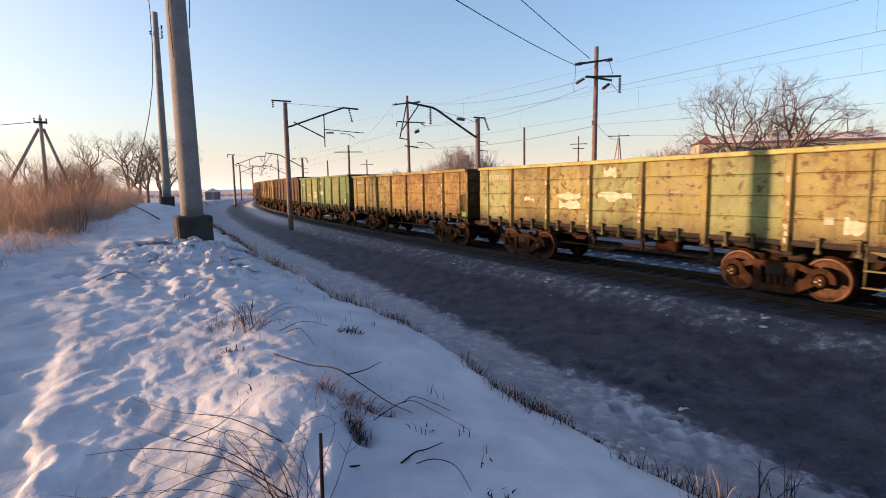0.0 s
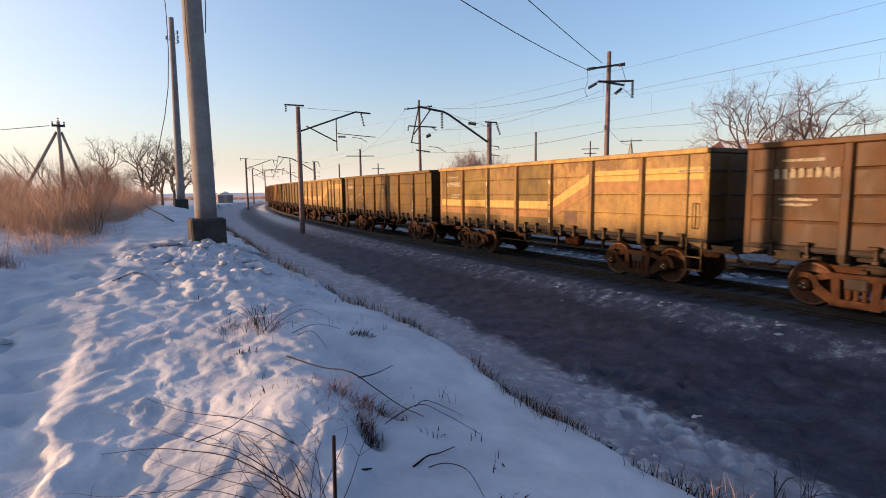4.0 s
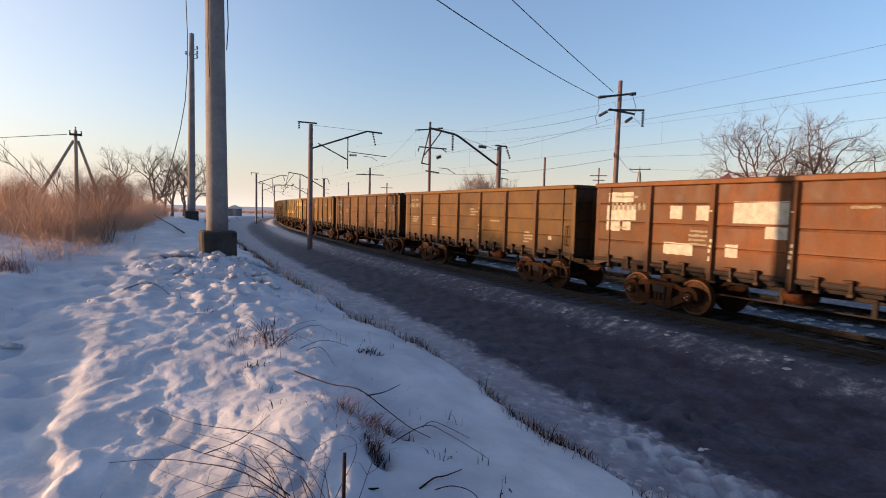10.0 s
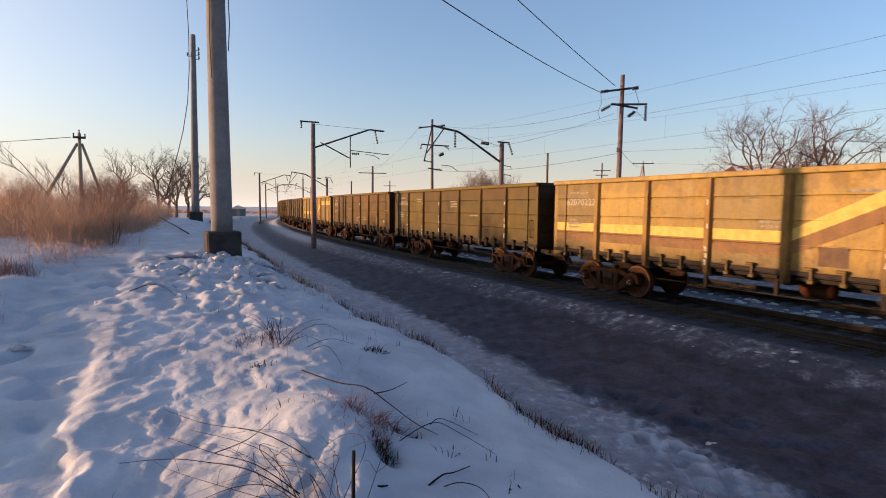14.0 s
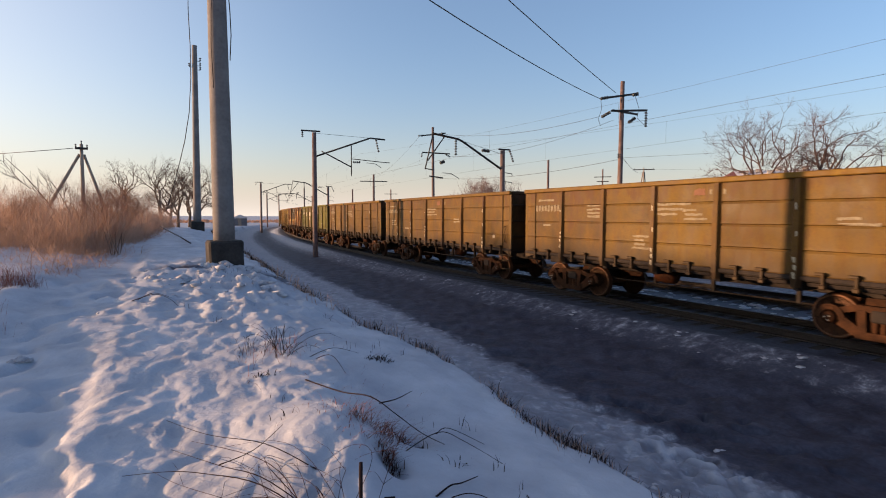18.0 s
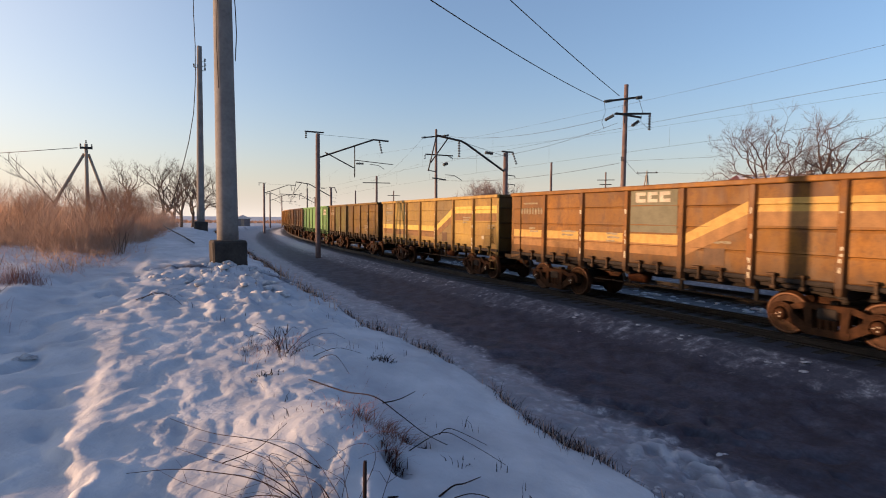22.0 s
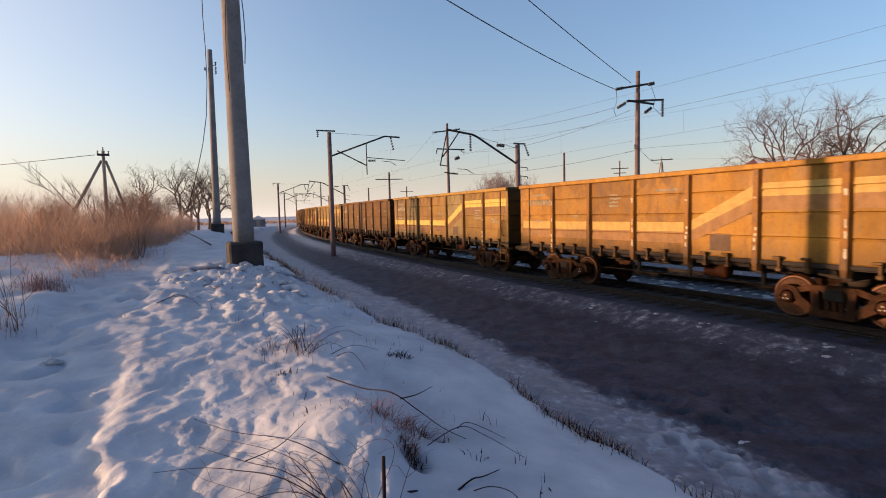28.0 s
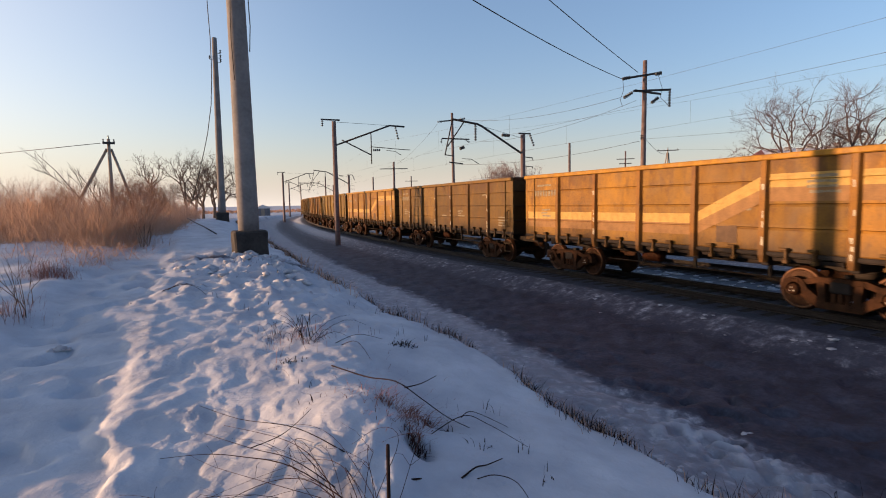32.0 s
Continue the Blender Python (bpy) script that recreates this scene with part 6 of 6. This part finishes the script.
strand([[sits(0.17, 4.13, -0.01), sits(0.4, 3.43, 0.08), sits(0.57, 3.04, 0.13), sits(0.75, 2.8, 0.02)][::-1], [sits(0.4, 3.43, 0.08), sits(0.6, 3.4, 0.1), sits(0.8, 3.5, 0.12)]], 0.0036, "long thin bent twig lying on the snow")
strand([[sits(-0.16, 3.86, -0.01), sits(0.14, 3.63, 0.07), sits(0.33, 3.38, 0.09), sits(0.55, 2.93, 0.13), sits(0.8, 2.6, 0.0)][::-1]], 0.004, "long thin bent twig lying on the snow")
strand([[sits(-0.06, 8.75, -0.01), sits(0.05, 8.62, 0.07), sits(0.24, 8.48, 0.11), sits(0.40, 8.36, 0.09), sits(0.52, 8.28, -0.01)], [sits(0.02, 8.8, -0.01), sits(0.22, 8.62, 0.09), sits(0.44, 8.40, 0.08)]], 0.006, "thin arched twig bowed over the snow")

# a clump of long stems that arch over the crust in front
rb = random.Random(14)
clump = thing("bramble_clump", pose(*sits(0.80, 2.36)), "clump of long thin arching dark stems rooted in snow", "bush")
for k in range(21):
    low = k < 11
    a = rb.uniform(1.75, 2.55) if low else rb.uniform(1.2, 2.6)
    ln, hgt = (rb.uniform(0.7, 1.9), rb.uniform(0.06, 0.24)) if low else (rb.uniform(0.25, 0.85), rb.uniform(0.20, 0.44))
    ux, uy = math.cos(a) * ln, math.sin(a) * ln
    ox, oy, sway = 0.10 * rb.uniform(-1, 1), 0.09 * rb.uniform(-1, 1), rb.uniform(-0.28, 0.28)
    peak, kink = rb.uniform(0.45, 1.15), rb.uniform(0.006, 0.030)
    gx, gy = 0.80 + ox + ux, 2.36 + oy + uy
    fall = ground_z(gx, gy) - ground_z(0.80, 2.36)
    bm = bmesh.new()
    pts = [(ox, oy, -0.05)]
    for i in range(1, 15):
        u = i / 14
        side = sway * math.sin(math.pi * u) + kink * math.sin((7 + k % 4) * u + k)
        pts.append((ox + ux * u - math.sin(a) * side, oy + uy * u + math.cos(a) * side, fall * u + 0.03 * u + hgt * math.sin(math.pi * min(1.0, u ** peak * (0.8 if not low and k % 3 == 0 else 1.0))) + 0.35 * kink * math.sin(11 * u + 2 * k)))
    thick = rb.uniform(0.0013, 0.0034) if low else rb.uniform(0.0011, 0.0024)
    tube(bm, pts, thick, thick * 0.4, 5)
    for q in range(rb.choice((0, 0, 1, 1, 2))):
        j = rb.randint(4, 11)
        fork = Vector(pts[j])
        turn = rb.choice((-1, 1)) * rb.uniform(0.4, 1.1)
        out = Vector((math.cos(a + turn), math.sin(a + turn), rb.uniform(-0.1, 0.3))) * rb.uniform(0.10, 0.34)
        tube(bm, [fork, fork + out * 0.5 + Vector((0, 0, 0.03)), fork + out], thick * 0.6, thick * 0.3, 4)
    part("stem", bm, BRAMBLE, clump)

# young upright shoots by the trodden path
for x, y, n, high in ((-1.62, 8.05, 5, 0.95), (-1.78, 7.75, 4, 0.75), (-1.62, 8.62, 4, 0.85)):
    shoot = thing("young_shoot", pose(*sits(x, y)), "thin reddish-brown leafless shoots standing in the snow", "bush", "young shoots by the path")
    for k in range(n):
        bm = bmesh.new()
        ox, oy, lx, ly, h = rb.gauss(0, 0.06), rb.gauss(0, 0.06), rb.gauss(-0.12, 0.12), rb.gauss(0, 0.1), high * rb.uniform(0.5, 1.1)
        pts = [Vector((ox + lx * u * u + 0.015 * math.sin(6 * u + k), oy + ly * u * u, -0.04 + h * u)) for u in (0, 0.2, 0.4, 0.6, 0.8, 1.0)]
        tube(bm, pts, 0.009 if k == 0 else 0.005, 0.002, 5)
        for q in (2, 3, 4):
            out = Vector((rb.gauss(0, 0.10), rb.gauss(0, 0.10), rb.uniform(0.10, 0.26)))
            tube(bm, [pts[q], pts[q] + out * 0.5, pts[q] + out], 0.003, 0.0012, 4)
        part("stem", bm, BARK, shoot)

# a dead upright weed whose stems hang over
weed = thing("dead_weed", pose(*sits(1.25, 5.55)), "dead weed with drooping dark stems in the snow", "weed", "dead weeds on the bank")
for k in range(11):
    a = rb.uniform(0, 6.28)
    ln, hgt = rb.uniform(0.10, 0.40), rb.uniform(0.10, 0.36)
    ox, oy = rb.gauss(0, 0.05), rb.gauss(0, 0.05)
    ux, uy = math.cos(a) + 0.5, math.sin(a) - 0.2
    droop = rb.uniform(0.45, 1.05) if k % 3 else rb.uniform(0.0, 0.5)
    bm = bmesh.new()
    tube(bm, [(ox + ln * ux * v + 0.012 * math.sin(9 * v + k), oy + ln * uy * v, -0.04 + (hgt + 0.04) * math.sin(math.pi * min(1.0, v * (0.5 + 0.45 * droop)))) for v in (0, 0.1, 0.25, 0.42, 0.6, 0.8, 1.0)], 0.0034, 0.0012, 4)
    part("stem", bm, STEM, weed)
for x, y, sc, turn in ((1.02, 5.95, 0.6, 80), (1.30, 5.75, 0.9, 140), (3.35, 11.4, 1.1, 200), (2.9, 9.9, 0.8, 20), (3.0, 9.2, 0.6, 300), (5.15, 2.40, 1.3, 250), (5.4, 2.3, 1.1, 40)):
    c = copy_thing(weed, Matrix())
    c.matrix_world = pose(*sits(x, y), 0, 0, turn) @ Matrix.Diagonal((sc, sc, sc, 1))

# the tuft of reddish grass on the hummock, with the dark hollow behind it
rows = []
for cx, cy, spread, n, high, lx, ly in ((1.36, 3.62, 0.06, 120, 0.13, 0.07, -0.05), (1.50, 3.52, 0.05, 110, 0.11, 0.06, -0.12), (1.44, 3.34, 0.035, 80, 0.10, 0.01, -0.14), (1.62, 3.62, 0.07, 110, 0.11, 0.10, -0.04),
                                        (1.28, 3.42, 0.09, 40, 0.07, 0.02, -0.03), (1.18, 3.80, 0.12, 30, 0.10, 0.03, 0.0), (1.2, 5.7, 0.22, 150, 0.16, 0.02, -0.02), (1.5, 4.4, 0.3, 40, 0.08, 0.02, -0.02),
                                        (-1.70, 10.6, 0.16, 420, 0.34, 0.0, 0.0), (-1.45, 10.3, 0.12, 160, 0.22, 0.0, 0.0), (-1.06, 11.6, 0.1, 60, 0.14, 0.0, 0.0), (-1.75, 8.1, 0.2, 220, 0.30, 0.0, 0.0)):
    for k in range(n):
        x, y = cx + rb.gauss(0, spread), cy + rb.gauss(0, spread)
        rows.append((sits(x, y), rb.uniform(0.01, high), rb.gauss(lx, 0.10), rb.gauss(ly, 0.10), rb.uniform(0.0010, 0.0030)))
RED = grainy("red_dry_grass", (0.095, 0.040, 0.032), (0.29, 0.13, 0.10), 3.0, 0.9, 0.0, 0.0)
blades("grass_tuft", rows, RED, "tuft of reddish dry grass leaning over a hollow", "grass", kind="stuff")
rows = []
for k in range(100):
    x, y = 1.43 + rb.gauss(0, 0.03), 3.24 + rb.gauss(0, 0.05)
    rows.append((sits(x, y), rb.uniform(0.02, 0.10), rb.gauss(0.0, 0.03), rb.gauss(-0.05, 0.05), rb.uniform(0.002, 0.005)))
blades("grass_tuft", rows, matt(grainy("brown_dead_grass", (0.025, 0.012, 0.010), (0.085, 0.042, 0.035), 3.0, 0.9, 0.0, 0.0)), "brown dead grass hanging into a snow hollow", "grass", kind="stuff")
rows = []
for cx, cy, n in ((1.72, 3.66, 60), (2.27, 5.34, 90), (1.0, 5.05, 25), (4.1, 3.3, 120), (4.5, 3.9, 100), (3.6, 4.6, 70), (3.9, 2.6, 60), (1.78, 2.20, 12), (1.95, 2.55, 4), (2.0, 3.15, 5)):
    for k in range(n):
        x, y = cx + rb.gauss(0, 0.07), cy + rb.gauss(0, 0.05)
        rows.append((sits(x, y), rb.uniform(0.01, 0.045), rb.gauss(0, 0.05), rb.gauss(0, 0.05), rb.uniform(0.003, 0.008)))
blades("grass_tuft", rows, STEM, "dark matted dead grass in a snow hollow", "grass", kind="stuff")

# a dark stake
bm = bmesh.new()
tube(bm, [(0, 0, -0.2), (0.004, 0.0, 0.42), (0.006, 0.003, 0.45)], 0.010, 0.008, 7)
st = tagged(part("stake", bm, STEM), "thin dark stake sticking out of the snow", "stake")
st.matrix_world = lean(pose(*sits(0.863, 2.295)), 0.5, 1)


def clods():
    """Loose lumps of snow."""
    rnd = random.Random(77)
    spots = []
    for k in range(110):
        x, y = rnd.gauss(1.5, 0.8), rnd.gauss(10.3, 0.9)
        spots.append((x, y, 0.015 + 0.11 * rnd.random() ** 3))
    for k in range(60):
        x, y = BIG_X + rnd.uniform(-0.5, 0.45), BIG_Y - 0.4 + rnd.gauss(0, 0.12)
        spots.append((x, y, rnd.uniform(0.04, 0.11)))
    for x, y, r in ((6.77, 4.33, 0.05), (6.82, 4.30, 0.035), (-1.02, 6.71, 0.06), (-0.97, 6.74, 0.045), (-1.08, 6.68, 0.04)):
        spots.append((x, y, r))
    for k in range(60):
        x, y = rnd.gauss(4.3, 0.35), rnd.gauss(3.6, 0.5)
        spots.append((x, y, rnd.uniform(0.03, 0.09)))
    flat = len(spots)
    for k in range(620):
        x, y = on_track(rnd.uniform(-4, 62), rnd.uniform(-3.3, -1.3))
        spots.append((x, y, rnd.uniform(0.04, 0.18)))
    for k in range(240):
        x, y = on_track(rnd.uniform(-2, 45), 2.05 + abs(rnd.gauss(0, 0.45)))
        if n2(x, y, 0.8, 41.0) > 0.0:
            spots.append((x, y, 0.015 + 0.08 * rnd.random() ** 2))
    verts, faces = [], []
    base = [(1, 0, 0), (0, 1, 0), (-1, 0, 0), (0, -1, 0), (0, 0, 1), (0.7, 0.7, 0.5), (-0.7, 0.7, 0.5), (-0.7, -0.7, 0.5), (0.7, -0.7, 0.5)]
    fs = [(0, 1, 5), (1, 2, 6), (2, 3, 7), (3, 0, 8), (5, 1, 6), (6, 2, 7), (7, 3, 8), (8, 0, 5), (4, 5, 6), (4, 6, 7), (4, 7, 8), (4, 8, 5)]
    for q, (x, y, r) in enumerate(spots):
        i = len(verts)
        low = 1.0 if q < flat else 0.4
        z = ground_z(x, y) - r * 0.25 * low
        a = rnd.uniform(0, 6.28)
        for u, v, w in base:
            k = rnd.uniform(0.65, 1.25) * r
            verts.append((x + (u * math.cos(a) - v * math.sin(a)) * k * 1.3, y + (u * math.sin(a) + v * math.cos(a)) * k * 1.1, z + w * k * low))
        faces += [(i + a_, i + b_, i + c_) for a_, b_, c_ in fs]
    ob = sheet("snow_clods", verts, faces, CLOD)
    return tagged(ob, "loose lumps of trampled snow and ice", "snow", kind="stuff")


CLOD = grainy("lump_snow", (0.22, 0.23, 0.27), (0.52, 0.53, 0.57), 9.0, 0.7, 0.0, 0.4)
clods()

# ---- buildings beyond the line ----
PLASTER = grainy("cream_plaster", (0.26, 0.235, 0.19), (0.36, 0.33, 0.27), 0.6, 0.9, 0.0, 0.2)
ROOFSNOW = grainy("snowy_roof", (0.42, 0.40, 0.40), (0.70, 0.68, 0.68), 0.6, 0.8, 0.0, 0.4, 0.05)
ROOFRED = grainy("red_roof_edge", (0.14, 0.05, 0.04), (0.24, 0.09, 0.07), 1.0, 0.7, 0.0, 0.3)
FRAME = grainy("window_frame_paint", (0.30, 0.285, 0.26), (0.42, 0.40, 0.37), 3.0, 0.7, 0.0, 0.1)
GLASS, gn, gk, gb = shader("dark_window_glass", 0.08, 0.0, (0.03, 0.035, 0.04))
gk.new(ramp(gn, [(0, (0.02, 0.024, 0.03)), (1, (0.06, 0.065, 0.07))]).outputs[0], gb.inputs["Base Color"])


def apartment_house():
    # local x runs along the front towards the right of the view, local -y is the front
    z = 0.2
    m = thing("apartment_house", pose(146.8, 93.4, z, 0, 0, -46.7), "cream four-storey apartment house with snowy red roof", "building")
    length, depth, high = 46.0, 12.0, 13.2
    bm = bmesh.new()
    box(bm, 0, length, 0.3, depth, 0, high)
    part("wall", bm, PLASTER, m)
    bm = bmesh.new()
    prism(bm, [(-0.7, high + 0.004), (depth + 0.7, high + 0.004), (depth + 0.7, high + 0.30), (depth / 2, high + 2.6), (-0.7, high + 0.30)], 3.0, length + 0.7, "x")
    roof = part("roof", bm, ROOFSNOW, m, "snow-covered pitched roof")
    bm = bmesh.new()
    box(bm, 11.5, length + 0.8, -0.95, -0.71, high, high + 0.26)
    part("roof_edge", bm, ROOFRED, roof)
    # hipped red end of the roof
    bm = bmesh.new()
    e = [bm.verts.new(v) for v in ((-0.7, -0.7, high + 0.004), (-0.7, depth + 0.7, high + 0.004), (3.0, -0.7, high + 0.32), (3.0, depth + 0.7, high + 0.32), (3.0, depth / 2, high + 2.62), (3.0, -0.7, high + 0.004), (3.0, depth + 0.7, high + 0.004))]
    for q in ((0, 1, 4), (0, 4, 2), (1, 3, 4), (0, 2, 5), (1, 6, 3), (2, 4, 3, 6, 5), (0, 5, 6, 1)):
        bm.faces.new([e[i] for i in q])
    bmesh.ops.recalc_face_normals(bm, faces=bm.faces)
    part("hip_roof", bm, ROOFRED, roof, "red sheet-metal hip of the roof")
    # gabled wing in front of the end
    bm = bmesh.new()
    prism(bm, [(0.0, 0), (10.6, 0), (10.6, 10.0), (5.3, 12.4), (0.0, 10.0)], -3.4, 0.298, "y")
    wing = part("gabled_wing", bm, PLASTER, m, "cream gabled wing with a small round window")
    for x0, x1, za, zb in ((-0.6, 5.3, 9.75, 12.42), (5.3, 11.2, 12.42, 9.75)):
        bm = bmesh.new()
        prism(bm, [(x0, za + 0.05), (x1, zb + 0.05), (x1, zb + 0.35), (x0, za + 0.35)], -4.0, 0.29, "y")
        part("roof_slope", bm, ROOFRED, wing)
    bm = bmesh.new()
    turned(bm, [(0.42, -3.50), (0.42, -3.402)], "y", (5.3, 0, 10.9), 12)
    part("gable_window", bm, GLASS, wing)
    rr = random.Random(4)
    for i in range(13):
        bm = bmesh.new()
        x = 5 + i * 3.2 + rr.uniform(-0.6, 0.6)
        y = rr.choice((2.2, 3.4, 5.4))
        zb = high + 0.35 + 2.25 * (1 - abs(y - depth / 2) / (depth / 2)) - 0.3
        box(bm, x, x + 1.5, y, y + 0.8, zb, zb + 1.2, 0.03)
        box(bm, x - 0.12, x + 1.62, y - 0.12, y + 0.92, zb + 1.202, zb + 1.42, 0.03, 1)
        part("chimney", bm, [FRAME, ROOFRED], roof)
    lib = None
    for k in range(4):
        for i in range(17):
            x, zz = 1.8 + i * 2.65, 1.3 + k * 3.05
            if lib is None:
                bm = bmesh.new()
                box(bm, -0.75, 0.75, 0.0, 0.10, 0, 1.65)
                w = part("window", bm, FRAME, m)
                bm = bmesh.new()
                for u in (-0.67, 0.04):
                    box(bm, u, u + 0.63, -0.012, -0.002, 0.09, 1.55)
                g = part("pane", bm, GLASS, w)
                lib = (w, g)
                w.matrix_basis = pose(x, 0.19, zz)
            else:
                w = new("window", lib[0].data)
                w.parent = m
                w.matrix_basis = pose(x, 0.19, zz)
                g = new("pane", lib[1].data)
                g.parent = w
    # balconies in one stack
    slab = None
    for k in range(1, 4):
        for x in (24.3, 29.6, 37.5):
            if slab is None:
                bm = bmesh.new()
                box(bm, -1.5, 1.5, -1.2, 0.28, -0.12, 0.0)
                box(bm, -1.5, 1.5, -1.2, -1.12, 0.002, 1.0)
                box(bm, -1.5, -1.42, -1.118, 0.28, 0.002, 1.0)
                box(bm, 1.42, 1.5, -1.118, 0.28, 0.002, 1.0)
                slab = part("balcony", bm, FRAME, m)
                o = slab
            else:
                o = new("balcony", slab.data)
                o.parent = m
            o.matrix_basis = pose(x, 0.0, 0.9 + k * 3.05)
    return m


apartment_house()


GREYWALL = grainy("grey_shed_wall", (0.10, 0.10, 0.115), (0.20, 0.20, 0.22), 1.5, 0.9, 0.0, 0.2)


def shed(deg, dist, w, d, h, label, turn=0):
    x, y = bearing(deg, dist)
    m = thing("shed", pose(x, y, ground_z(x, y, False) - 0.1, 0, 0, turn), label, "shed")
    bm = bmesh.new()
    box(bm, -w / 2, w / 2, -d / 2, d / 2, 0, h)
    part("wall", bm, GREYWALL, m)
    bm = bmesh.new()
    prism(bm, [(-w / 2 - 0.5, h + 0.003), (w / 2 + 0.5, h + 0.003), (0, h + w * 0.28)], -d / 2 - 0.4, d / 2 + 0.4, "y")
    part("roof", bm, ROOFSNOW, m)
    bm = bmesh.new()
    box(bm, -0.5, 0.4, -d / 2 - 0.03, -d / 2 - 0.003, 0.1, 2.0)
    part("door", bm, TIMBER, m)
    return m


shed(9.15, 150, 3.6, 3.0, 2.0, "small grey shed with pitched roof, far off")

def far_woods():
    rnd = random.Random(19)
    spots = []
    for k in range(5000):
        x, y = bearing(rnd.uniform(-26, 30), rnd.uniform(250, 330))
        spots.append(((x, y, ground_z(x, y, False)), rnd.uniform(0.5, 1.9) * (0.7 + 0.5 * n2(x, y, 0.03, 4.0)), rnd.gauss(0, 0.8), rnd.gauss(0, 0.8), rnd.uniform(0.15, 0.7)))
    return blades("far_woods", spots, BRUSH, "low band of distant bare woods on the horizon", "woods")


far_woods()

# ---- sleepers ----
bm = bmesh.new()
box(bm, -1.37, 1.37, -0.12, 0.12, -0.30, -0.184, 0.012)
sl = part("sleeper", bm, SLEEPER, track_1)
first = True
for tr, left in ((track_1, 0.0), (track_2, -4.4)):
    for i in range(150):
        s = -6 + i * 0.56
        o = sl if first else new("sleeper", sl.data)
        first = False
        o.parent = tr
        o.matrix_basis = pose(*on_track(s, left), -0.012, 0, 0, line_turn(s))


# ---- movement ----
def motions():
    times = [i * 0.5 for i in range(65)]
    for i, w in enumerate(WAGONS):
        walk(w, [(t, wagon_pose(train_s(t) + PITCH * (i + FIRST))) for t in times])
    for sgn, wheels in WHEELS.items():
        # the wheels roll towards -y as far as the train moves; one turn of the axle serves all that run alike
        rows = []
        for i in range(0, 32 * FPS + 1):
            t = i / FPS
            rows.append((t, pose(0, sgn * 0.925, WHEEL_R, -math.degrees((train_s(t) - train_s(0)) / WHEEL_R))))
        walk(wheels[0], rows)
        done = wheels[0].animation_data
        for w in wheels[1:]:
            w.rotation_mode = "QUATERNION"
            keys = w.animation_data_create()
            keys.action = done.action
            keys.action_slot = done.action_slot


motions()
